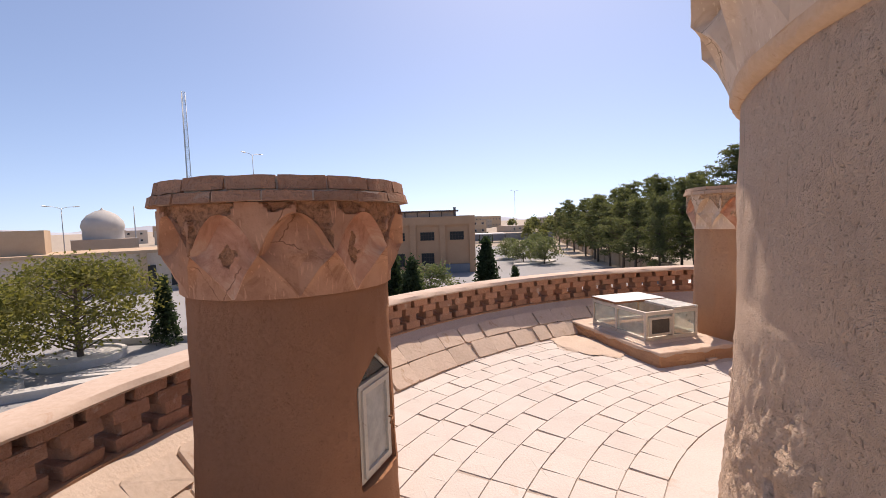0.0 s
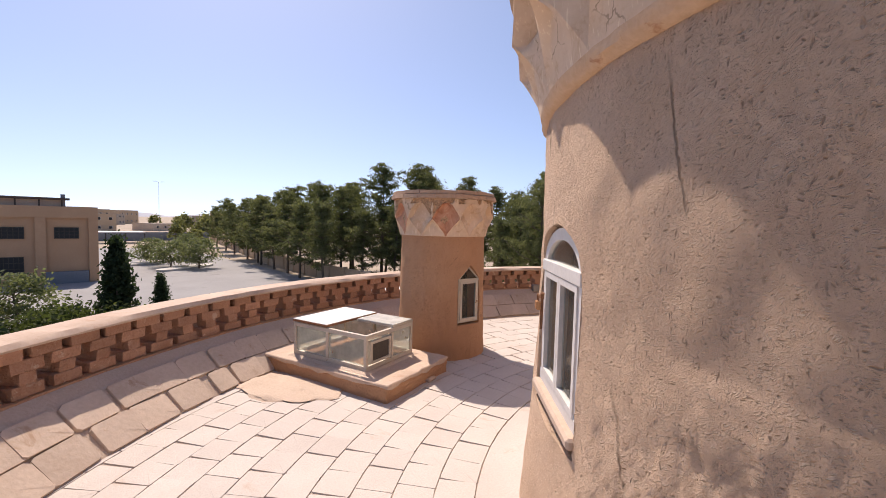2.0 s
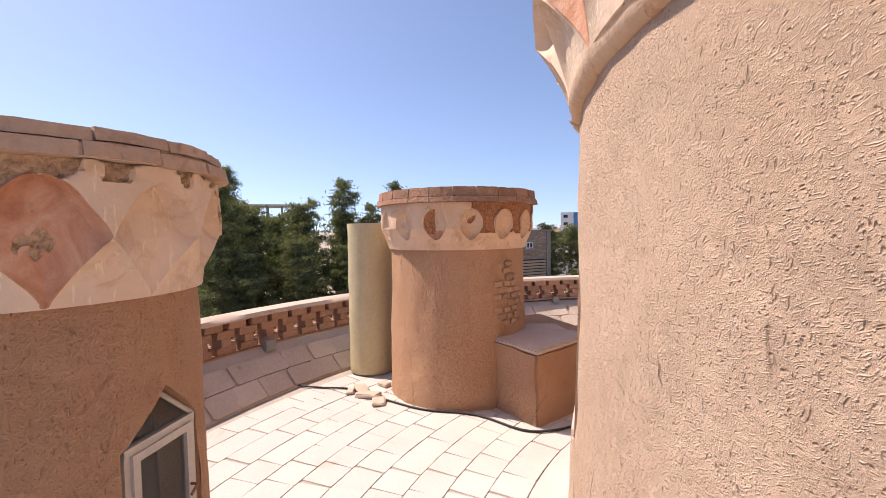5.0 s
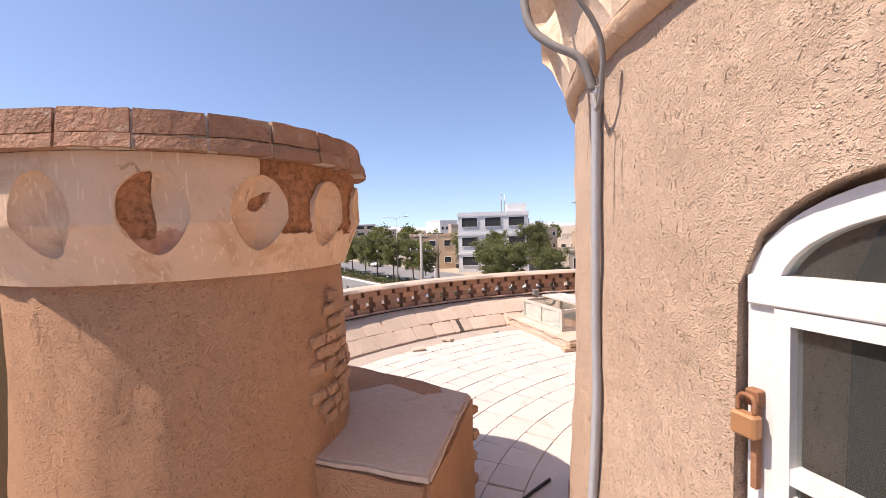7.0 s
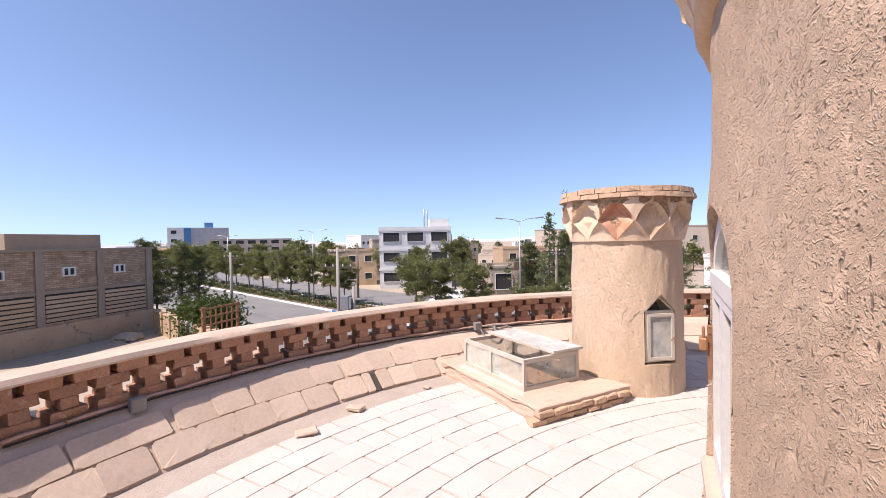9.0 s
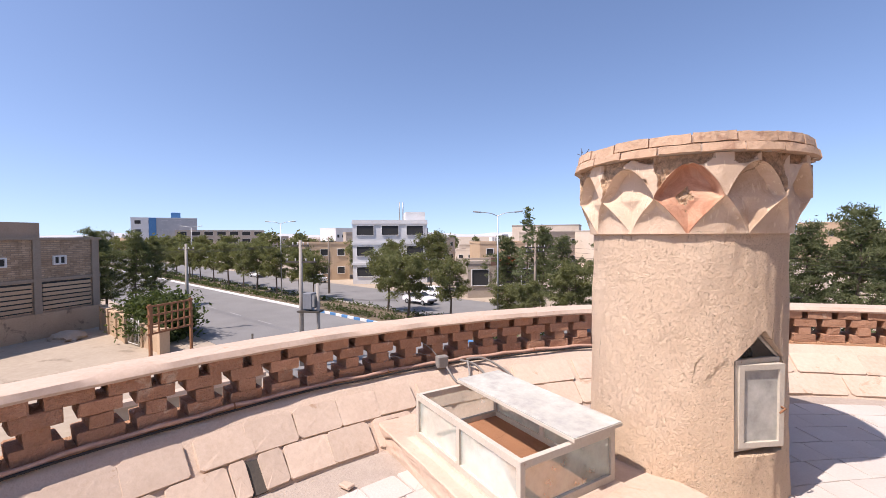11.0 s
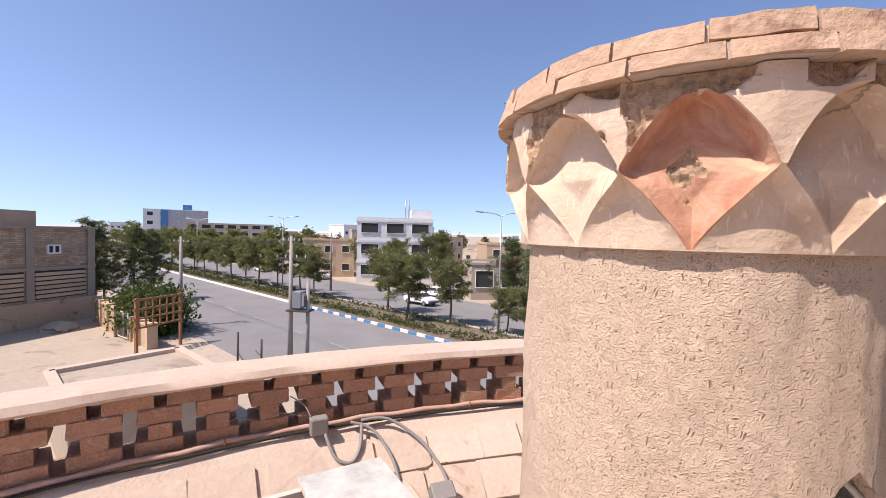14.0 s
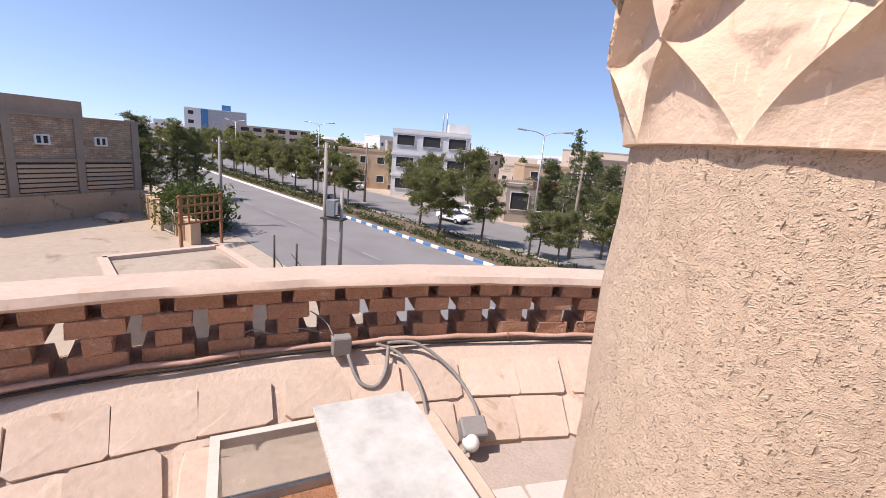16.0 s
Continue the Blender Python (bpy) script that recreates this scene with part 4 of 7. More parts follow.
skylight(7.763, -1.87, (1.07, -0.29), (-0.25, -0.69), 1.10, 0.72, 0.18, 0.475, (-0.34, -0.12, 1.5, 1.05),
         [("glass", -0.02, 0.36, 1.12, 0.76, 0.012, 0)], "glazed steel roof skylight with dusty glass lid pushed aside", M_COPING)

first = [o for o in scene.objects if o.name.startswith("skylight") and o.parent is None][0]
fy = -1 if (-0.26 * 0.19 - 0.97 * 0.75) < 0 else 1
bm = bmesh.new()
for y0, y1, z0, z1 in ((0.05, 0.075, 0.25, 0.47), (0.335, 0.36, 0.25, 0.47), (0.075, 0.335, 0.25, 0.275), (0.075, 0.335, 0.445, 0.47), (0.37, 0.40, 0.23, 0.495)):
    ya, yb = sorted((fy * y0, fy * y1))
    box(bm, (-0.02, ya, z0), (0.014, yb, z1))
vent = part("vent_frame", bm, M_SKYFRAME, first, "small steel vent frame in the glazing")
ya, yb = sorted((fy * 0.075, fy * 0.335))
part("vent_mesh", boxed((-0.008, ya, 0.275), (0.010, yb, 0.445)), M_DARK, vent, "dark rusty mesh")

# ---- pipe beside the wide turret ----
bm = bmesh.new()
lathe(bm, [(0.255, 0.015), (0.268, 0.03)] + [(0.266, 0.1 + 0.1 * q) for q in range(17)] + [(0.266, 1.79), (0.24, 1.79), (0.235, 0.3)], 28,
      wobble=lambda a, z: 0.010 * noise.noise(Vector((math.cos(a) * 2.5, math.sin(a) * 2.5, z * 6))))
solo("vent_pipe", bm, rough_surface("yellow_render", (0.47, 0.38, 0.22), (0.58, 0.49, 0.30), 3, 25, 0.85, 0.4, 0.01, local=True), "yellowish rendered vent pipe standing beside a turret", "pipe", smooth=50, at=pose(6.62, 3.66, 0.0))

# ---- ground and roads ----
M_EARTH = rough_surface("pale_earth", (0.33, 0.27, 0.205), (0.43, 0.36, 0.285), 0.12, 3.0, 0.97, 0.4, 0.02, stain=((0.26, 0.21, 0.16), 0.35, 0.58))
M_ASPHALT = rough_surface("road_asphalt", (0.17, 0.165, 0.16), (0.24, 0.235, 0.23), 0.25, 14.0, 0.9, 0.3, 0.01, stain=((0.13, 0.125, 0.12), 0.2, 0.6))
M_YARD = rough_surface("yard_asphalt", (0.25, 0.245, 0.24), (0.33, 0.325, 0.32), 0.2, 10.0, 0.92, 0.3, 0.01, stain=((0.21, 0.2, 0.2), 0.15, 0.6))
M_CONCRETE = rough_surface("concrete", (0.46, 0.44, 0.40), (0.58, 0.55, 0.51), 0.8, 12.0, 0.9, 0.3, 0.006, vary=0.1)
M_WHITE = rough_surface("white_render", (0.62, 0.61, 0.59), (0.76, 0.75, 0.73), 0.4, 8.0, 0.8, 0.2, 0.005, vary=0.06)
M_WARE = rough_surface("brown_brick", (0.43, 0.30, 0.195), (0.54, 0.39, 0.265), 0.6, 9.0, 0.92, 0.5, 0.02, stain=((0.24, 0.17, 0.12), 0.8, 0.58))
M_SCHOOL = rough_surface("orange_brick", (0.45, 0.265, 0.155), (0.54, 0.335, 0.205), 0.5, 10.0, 0.9, 0.4, 0.01)
M_BEIGE = rough_surface("beige_brick", (0.45, 0.32, 0.21), (0.55, 0.41, 0.28), 0.5, 10.0, 0.9, 0.4, 0.01, vary=0.1)
M_FARWALL = rough_surface("town_wall", (0.46, 0.38, 0.30), (0.60, 0.51, 0.42), 0.3, 6.0, 0.92, 0.3, 0.01, vary=0.35)
M_KERBW = rough_surface("white_kerb_paint", (0.60, 0.6, 0.58), (0.75, 0.75, 0.73), 2, 20, 0.8, 0.3, 0.004)
M_KERBB = rough_surface("blue_kerb_paint", (0.06, 0.17, 0.36), (0.1, 0.25, 0.46), 2, 20, 0.8, 0.3, 0.004)
M_PANE = plain("dark_pane", (0.045, 0.055, 0.065), 0.15)
# flat dark tone that plays the unlit depth of openings and gaps
M_OPEN = plain("unlit_opening_dark", (0.05, 0.05, 0.05), 0.8)
M_GREYWALL = rough_surface("grey_wall", (0.17, 0.18, 0.2), (0.24, 0.25, 0.27), 0.5, 8, 0.9, 0.2, 0.005)
M_TIMBER = rough_surface("weathered_pole", (0.20, 0.16, 0.125), (0.30, 0.25, 0.2), 3, 30, 0.9, 0.4, 0.006)
M_STEEL = plain("galvanised_steel", (0.42, 0.43, 0.43), 0.45, 0.6)
M_CAR = plain("white_car_paint", (0.78, 0.78, 0.78), 0.3)
M_RUBBER = plain("tyre_rubber", (0.03, 0.03, 0.03), 0.85)

ROAD = Matrix.Translation((30, -24.55, GROUND)) @ Matrix.Rotation(radians(1.6), 4, "Z")   # along the near kerb of the median


def strip(name, x0, x1, y0, y1, z, mat, label, category, m=Matrix.Identity(4), n=1):
    bm = bmesh.new()
    box(bm, (x0, y0, z - 0.25), (x1, y1, z))
    return solo(name, bm, mat, label, category, "structure", at=m)


bm = bmesh.new()
vs = [bm.verts.new((x * 3000, y * 3000, GROUND)) for x, y in ((-1, -1), (1, -1), (1, 1), (-1, 1))]
bm.faces.new(vs)
solo("ground", bm, M_EARTH, "flat pale dusty earth reaching the horizon", "ground", "structure")
strip("road_near", -140, 300, 0.0, 12.6, 0.02, M_ASPHALT, "grey asphalt carriageway of a divided street", "road", ROAD)
strip("road_far", -140, 300, -17.0, -5.6, 0.02, M_ASPHALT, "far asphalt carriageway behind the planted median", "road", ROAD)
strip("yard", -45, 27.0, 14, 130, GROUND + 0.03, M_YARD, "worn grey asphalt of a wide courtyard", "yard")
bm = bmesh.new()
for k in range(34):
    box(bm, (-30 + k * 6.5, 6.2, 0.024), (-27.4 + k * 6.5, 6.35, 0.028))
solo("lane_marking", bm, M_YARD, "faded dashed lane marking on the road", "road marking", "structure", at=ROAD)

median = thing("median", 0, 0, 0, 0, "planted street median with blue and white kerb", "median", kind="structure")
median.matrix_world = ROAD
part("soil", boxed((-140, -5.45, -0.1), (300, -0.15, 0.14)), rough_surface("dark_soil", (0.13, 0.10, 0.07), (0.2, 0.16, 0.11), 0.8, 6, 0.97, 0.5, 0.03), median)
km = [mesh_of(boxed((-0.49, -0.16, 0.0), (0.49, 0.02, 0.27), None, 0.03), m) for m in (M_KERBW, M_KERBB)]
for k in range(130):
    ob = new("kerbstone", km[1 if k % 2 and k < 36 else 0])
    ob.parent, ob.matrix_basis = median, pose(-14 + k, 0, 0)
part("far_kerb", boxed((-140, -5.6, -0.05), (300, -5.45, 0.25)), M_CONCRETE, median)


# ---- plants ----
def leaf_material(name, dark, light):
    m, nt, bsdf = material(name)
    geo = nt.nodes.new("ShaderNodeNewGeometry")
    col = link_ramp(nt, geo.outputs["Random Per Island"], [(0.0, dark), (1.0, light)])
    n = noise_node(nt, geo.outputs["Position"], 0.8, 3)
    col = blend(nt, 0.5, col, link_ramp(nt, n.outputs["Fac"], [(0.3, dark), (0.7, light)]))
    nt.links.new(col, bsdf.inputs["Base Color"])
    bsdf.inputs["Roughness"].default_value = 0.7
    bsdf.inputs["Specular IOR Level"].default_value = 0.2
    tr = nt.nodes.new("ShaderNodeBsdfTranslucent")
    nt.links.new(blend(nt, 1.0, col, (1.5, 1.5, 0.9), "MULTIPLY"), tr.inputs["Color"])
    mix = nt.nodes.new("ShaderNodeMixShader")
    mix.inputs[0].default_value = 0.4
    nt.links.new(bsdf.outputs[0], mix.inputs[1])
    nt.links.new(tr.outputs[0], mix.inputs[2])
    nt.links.new(mix.outputs[0], nt.nodes["Material Output"].inputs["Surface"])
    return m


M_PINE = leaf_material("pine_needles", (0.06, 0.075, 0.038), (0.20, 0.215, 0.11))
M_STREET = leaf_material("street_tree_leaves", (0.085, 0.097, 0.042), (0.23, 0.235, 0.11))
M_CYPRESS = leaf_material("cypress_leaves", (0.018, 0.034, 0.018), (0.055, 0.08, 0.038))
M_OLIVE = leaf_material("grey_green_leaves", (0.09, 0.115, 0.06), (0.2, 0.22, 0.125))
M_AUTUMN = leaf_material("dry_green_leaves", (0.10, 0.11, 0.03), (0.24, 0.22, 0.075))
M_HEDGE = leaf_material("hedge_leaves", (0.035, 0.055, 0.02), (0.10, 0.125, 0.045))
M_BARK = rough_surface("bark", (0.10, 0.075, 0.055), (0.19, 0.15, 0.115), 4, 25, 0.95, 0.6, 0.015, local=True)


def leaves(bm, centre, radius, count, size, rng, flat=1.0, thin=0.55):
    for _ in range(count):
        d = Vector((rng.gauss(0, 1), rng.gauss(0, 1), rng.gauss(0, 1) * flat))
        p = centre + d * radius * 0.5
        a, b = Vector((rng.gauss(0, 1), rng.gauss(0, 1), rng.gauss(0, 1))).normalized(), Vector((rng.gauss(0, 1), rng.gauss(0, 1), rng.gauss(0, 1)))
        b = (b - a * b.dot(a)).normalized()
        s = size * rng.uniform(0.6, 1.4)
        bm.faces.new([bm.verts.new(p + a * s + b * s * 0.1), bm.verts.new(p + b * s * thin + a * s * 0.1), bm.verts.new(p - a * s), bm.verts.new(p - b * s * thin)])


def tree(name, seed, height, clear, spread, leaf, size=0.17, clumps=60, per=32, shape="round", label="", category="tree", group="", trunk_r=0.13, lean=0.0, flat=0.7, tuft=1.0):
    rng = random.Random(seed)
    t = thing(name, 0, 0, 0, 0, label, category, group)
    crown, wood = bmesh.new(), bmesh.new()
    top = Vector((lean * height, 0, height * 0.9))
    spine = curve_pts([(0, 0, -0.1), (lean * 0.3 * height + rng.uniform(-0.15, 0.15), rng.uniform(-0.15, 0.15), height * 0.35), (lean * 0.7 * height + rng.uniform(-0.1, 0.1), rng.uniform(-0.2, 0.2), height * 0.62), top], 6)
    tube(wood, spine, [trunk_r * (1 - 0.85 * i / (len(spine) - 1)) for i in range(len(spine))], 7)

    def on_spine(z):
        return min(spine, key=lambda p: abs(p.z - z))

    if shape in ("pine", "crown"):
        # limbs with tufts of needles towards their ends, and air between them
        limbs = clumps // 5
        for i in range(limbs):
            f = (i + rng.random()) / limbs
            z = clear + (height * 0.9 - clear) * f
            if shape == "pine":
                w = spread * (1.0 - 0.72 * f ** 1.5) * min(1.0, 0.5 + 2.0 * f) * rng.choice((0.45, 0.7, 0.9, 1.1, 1.25)) * (0.85 + 0.2 * math.sin(f * 13 + seed))
            else:
                w = spread * math.sqrt(max(0.04, 1 - ((f - 0.4) / 0.66) ** 2)) * rng.uniform(0.55, 1.1)
            a = i * 2.4 + rng.uniform(-0.6, 0.6)
            base = on_spine(z)
            tip = base + Vector((w * math.cos(a), w * math.sin(a), w * rng.uniform(0.1, 0.65)))
            mid = base.lerp(tip, 0.5) - Vector((0, 0, 0.1 * w))
            tube(wood, [base, mid, tip], [trunk_r * 0.3, trunk_r * 0.18, 0.012], 5, False)
            for q in range(5):
                c_ = base.lerp(tip, rng.uniform(0.4, 1.06)) + Vector((rng.gauss(0, 0.1), rng.gauss(0, 0.1), rng.gauss(0, 0.07))) * spread
                leaves(crown, c_, (0.28 + 0.17 * spread) * rng.uniform(0.55, 1.2) * tuft, per, size, rng, flat, 0.24)
        for q in range(5):
            leaves(crown, top + Vector((rng.gauss(0, 0.12), rng.gauss(0, 0.12), rng.uniform(-0.1, 0.3))) * spread * 0.6, (0.2 + 0.12 * spread) * tuft, per, size, rng, flat, 0.24)
    else:
        for k in range(clumps):
            f = rng.random()
            z = clear + (height - clear) * f
            if shape == "round":
                w = spread * math.sqrt(max(0.03, 1 - ((f - 0.42) / 0.60) ** 2)) * rng.uniform(0.45, 1.05)
            else:
                w = spread * (1 - f) ** 0.8 * rng.uniform(0.3, 1.05) + 0.04
            a = rng.uniform(0, TAU)
            base = on_spine(max(0.2 * height, z - 0.2 * w))
            c_ = Vector((base.x + w * math.cos(a), base.y + w * math.sin(a), z))
            if k % 3 == 0 and shape != "cone":
                mid = base.lerp(c_, 0.5) + Vector((0, 0, -0.08 * w))
                tube(wood, [base - Vector((0, 0, 0.3 * w)), mid, c_], [trunk_r * 0.32, trunk_r * 0.2, 0.012], 5, False)
            leaves(crown, c_, (0.3 + 0.28 * spread) * rng.uniform(0.6, 1.15) * (0.62 if shape == "cone" else tuft), per, size, rng, flat)
    part("trunk", wood, M_BARK, t)
    part("crown", crown, leaf, t)
    return t


def plant_rows(proto, spots, rng):
    first = True
    for x, y, s in spots:
        m = Matrix.Translation((x, y, GROUND)) @ Matrix.Rotation(rng.uniform(0, TAU), 4, "Z") @ Matrix.Diagonal((s * rng.uniform(0.85, 1.12), s * rng.uniform(0.85, 1.12), s * rng.uniform(0.86, 1.12), 1))
        if first:
            proto.matrix_world = m
            first = False
        else:
            c_ = copy_thing(proto, m)
            c_.matrix_world = m


rng = random.Random(21)
on_road = lambda x, y: tuple((ROAD @ Vector((x, y, 0)))[:2])
ST = "street trees along the divided road"
a = tree("street_tree", 1, 6.8, 2.4, 2.2, M_STREET, 0.14, 200, 50, "crown", tuft=0.72, label="rounded green street tree on the planted median", group=ST)
b = tree("street_tree", 2, 6.4, 2.3, 2.0, M_STREET, 0.14, 190, 50, "crown", tuft=0.72, label="rounded green street tree on the planted median", group=ST, lean=0.02)
plant_rows(a, [(*on_road(v, w), s) for v, w, s in ((3.4, -4.9, 0.9), (11.8, -4.6, 1.0), (24.5, -3.6, 0.95), (33, -3.2, 1.1), (43, -3.0, 1.0), (54, -3, 1.1), (66, -3, 1.05), (80, -3, 1.1), (98, -3, 1.1), (120, -3, 1.1), (-5, -4.5, 0.6), (20, -20, 1.2), (38, -21, 1.2), (75, -20, 1.2))], rng)
plant_rows(b, [(*on_road(v, w), s) for v, w, s in ((7.3, -3.2, 1.05), (28, -3.9, 0.95), (38, -2.7, 1.1), (48.5, -3.2, 1.1), (60, -3, 1.0), (73, -3, 1.1), (89, -3, 1.1), (108, -3, 1.1), (-2, -6, 0.62), (-7, -8.5, 1.0), (29, -20.5, 1.1), (50, -21, 1.2), (60, -21, 1.3), (92, -20, 1.2), (110, -20, 1.2))], rng)

# pines of the yard and of the street beyond
p1 = tree("pine_tree", 5, 13.8, 2.6, 3.8, M_PINE, 0.16, 290, 50, "pine", "tall dark green pine with ragged crown", group="pines round the yard", trunk_r=0.2, flat=0.5, tuft=0.62)
p2 = tree("pine_tree", 6, 11.4, 2.0, 3.6, M_PINE, 0.16, 260, 50, "pine", "dark green pine with a broad crown", group="pines round the yard", trunk_r=0.18, lean=0.04, flat=0.5, tuft=0.64)
plant_rows(p1, [(30, 52, 1.05), (35, 49.5, 1.2), (38.5, 46, 1.3), (42.5, 43.5, 1.1), (47, 39, 1.0), (27, 62, 1.0), (29.5, 80, 1.0), (50.5, 33, 1.2), (37, 60, 1.2), (45, 52, 1.3), (28.7, 19.2, 0.85), (41, 48, 1.1), (34, 56, 1.05), (48, 45, 1.1), (52, 38, 1.0), (31, 21.5, 0.75), (62.8, -8.4, 0.62), (64.2, -13.0, 0.55)], rng)
plant_rows(p2, [(25.8, 49, 0.95), (26, 56, 1.0), (27.5, 68, 1.05), (28.5, 76, 1.1), (30.5, 88, 1.1), (32, 100, 1.1), (34, 112, 1.1), (36, 126, 1.1), (31, 58, 1.1), (33, 66, 1.2), (34, 76, 1.2), (37, 88, 1.2), (40, 104, 1.2), (44, 46, 1.0), (40, 38.5, 0.95), (45, 34, 1.0), (33, 15.5, 0.86), (34.5, 12, 0.8), (36, 19, 0.92), (31.5, 18.5, 0.9), (40, 14, 0.95), (38, 24, 1.0), (44, 20, 1.0), (60, -7.5, 0.75), (63, -11, 0.8), (50, 26, 1.0), (33, 44, 1.0), (36.5, 41.5, 1.05), (39, 54, 1.1), (30, 46.5, 0.95), (43, 39.5, 1.0), (46, 30, 1.0), (37.5, 48.5, 1.1), (29.5, 14.5, 0.72), (32, 11.8, 0.7), (27.5, 17, 0.75), (35, 16.5, 0.85), (30, 24, 0.8), (34, 22, 0.9), (36, 27, 0.95), (29, -38, 0.75), (25.5, -36, 0.72), (22.5, -37.2, 0.7), (8.4, -35, 0.72), (6.4, -34.6, 0.8), (4.5, -35.5, 0.8), (13.6, -36, 0.72), (2, -36, 0.8), (20, -42, 0.7), (36, -42, 0.72)], rng)
tall = tree("poplar_tree", 8, 13.0, 2.0, 1.7, M_PINE, 0.15, 190, 40, "pine", "thin open-crowned tree behind the pines", group="thin trees", trunk_r=0.12)
plant_rows(tall, [(33.9, 12.4, 1.05), (36.5, 8.8, 1.0), (35, 10.5, 0.98), (31.0, 38.0, 0.9), (49, 30.5, 1.3)], rng)

cd_ = tree("conifer_tree", 19, 11.8, 2.2, 1.9, M_OLIVE, 0.17, 90, 20, "cone", "tall pale green conifer across the street", trunk_r=0.16, flat=0.4)
plant_rows(cd_, [(31.2, -38.9, 1.0)], rng)
cy = tree("cypress_tree", 9, 6.4, 0.3, 1.5, M_CYPRESS, 0.15, 150, 34, "cone", "dark conical cypress beside the courtyard", group="cypresses by the courtyard", trunk_r=0.12, flat=1.2)
plant_rows(cy, [(3.3, 35, 0.95), (5.9, 36.0, 0.62), (-4.3, 29.5, 1.05), (-2.6, 28.0, 0.80), (-8.2, 31, 0.85), (8.7, 34.8, 0.34), (9.6, 35.4, 0.30), (-12, 29, 0.9), (-6, 27, 0.75), (-20.5, 29.5, 0.7)], rng)
ol = tree("olive_tree", 12, 3.6, 0.8, 2.0, M_OLIVE, 0.13, 70, 36, "round", "low grey-green olive-like tree in a planted island", group="olive trees in the yard", trunk_r=0.1)
plant_rows(ol, [(18.5, 75, 1.35), (15.5, 79, 1.2), (14, 86, 1.2), (-1.5, 42, 1.1), (-4, 40, 1.0), (21, 92, 1.2)], rng)
bush = tree("round_bush", 14, 2.3, 0.1, 1.5, M_HEDGE, 0.11, 80, 40, "round", label="dense rounded dark green bush", category="bush", group="bushes by the courtyard", trunk_r=0.06)
plant_rows(bush, [(1.0, 33.5, 1.25), (-0.2, 38, 0.8), (-2.6, 36.6, 0.8), (2.8, 31.5, 1.1), (-6.5, 34, 1.2), (-9.5, 36, 1.2), (-5, 38, 0.9), (47.5, -9.9, 1.5), (45.5, -9.3, 1.6), (49.5, -9.3, 1.4), (30, 44, 0.8), (12.5, -31.5, 1.2), (15.5, -31, 1.3)], rng)
big = tree("shade_tree", 16, 7.2, 2.0, 4.2, M_AUTUMN, 0.13, 150, 60, "round", label="spreading yellow-green tree in a round planter", trunk_r=0.2, flat=0.6)
plant_rows(big, [(-23.8, 26.0, 1.0), (-24.5, 20.0, 0.85)], rng)

hedge_bm = bmesh.new()
hr = random.Random(4)
for k in range(150):
    v = -8 + k * 0.85
    if k % 11 == 10:
        continue
    for q in range(24):
        leaves(hedge_bm, Vector((v + hr.uniform(-0.4, 0.4), -1.5 + hr.uniform(-0.45, 0.45), 0.2 + hr.uniform(0, 0.5))), 0.25, 4, 0.10, hr)
        if q < 12:
            leaves(hedge_bm, Vector((v + hr.uniform(-0.4, 0.4), -4.7 + hr.uniform(-0.3, 0.3), 0.2 + hr.uniform(0, 0.4))), 0.25, 4, 0.10, hr)
solo("hedge", hedge_bm, M_HEDGE, "clipped low green hedge along the street median", "hedge", "stuff", at=ROAD)


# ---- buildings ----
def windows_row(parent, x0, dx, count, w, z0, z1, y, bars=0, frame=None, mat=None, depth=0.15):
    for k in range(count):
        x = x0 + dx * k
        bm = bmesh.new()
        t_ = 0.07
        for lo, hi in (((x - w / 2, y - depth, z0), (x - w / 2 + t_, y - 0.004, z1)), ((x + w / 2 - t_, y - depth, z0), (x + w / 2, y - 0.004, z1)), ((x - w / 2 + t_, y - depth, z0), (x + w / 2 - t_, y - 0.004, z0 + t_)), ((x - w / 2 + t_, y - depth, z1 - t_), (x + w / 2 - t_, y - 0.004, z1))):
            box(bm, lo, hi)
        win = part("window", bm, frame or M_WHITE, parent)
        for b_ in range(bars):
            xx = x - w / 2 + w * (b_ + 1) / (bars + 1)
            part("upright_bar", boxed((xx - 0.03, y - depth * 0.8, z0 + t_), (xx + 0.03, y - depth * 0.5, z1 - t_)), frame or M_WHITE, win)
        if bars:
            for q in (0.33, 0.66):
                part("cross_bar", boxed((x - w / 2 + t_, y - depth * 0.82, z0 + (z1 - z0) * q - 0.03), (x + w / 2 - t_, y - depth * 0.48, z0 + (z1 - z0) * q + 0.03)), frame or M_WHITE, win)
        # a solid dark board stands for the unlit room behind
        part("pane", boxed((x - w / 2 + 0.03, y - 0.04, z0 + 0.03), (x + w / 2 - 0.03, y + 0.04, z1 - 0.03)), mat or M_OPEN, win, "dark board painted as an unlit window opening")


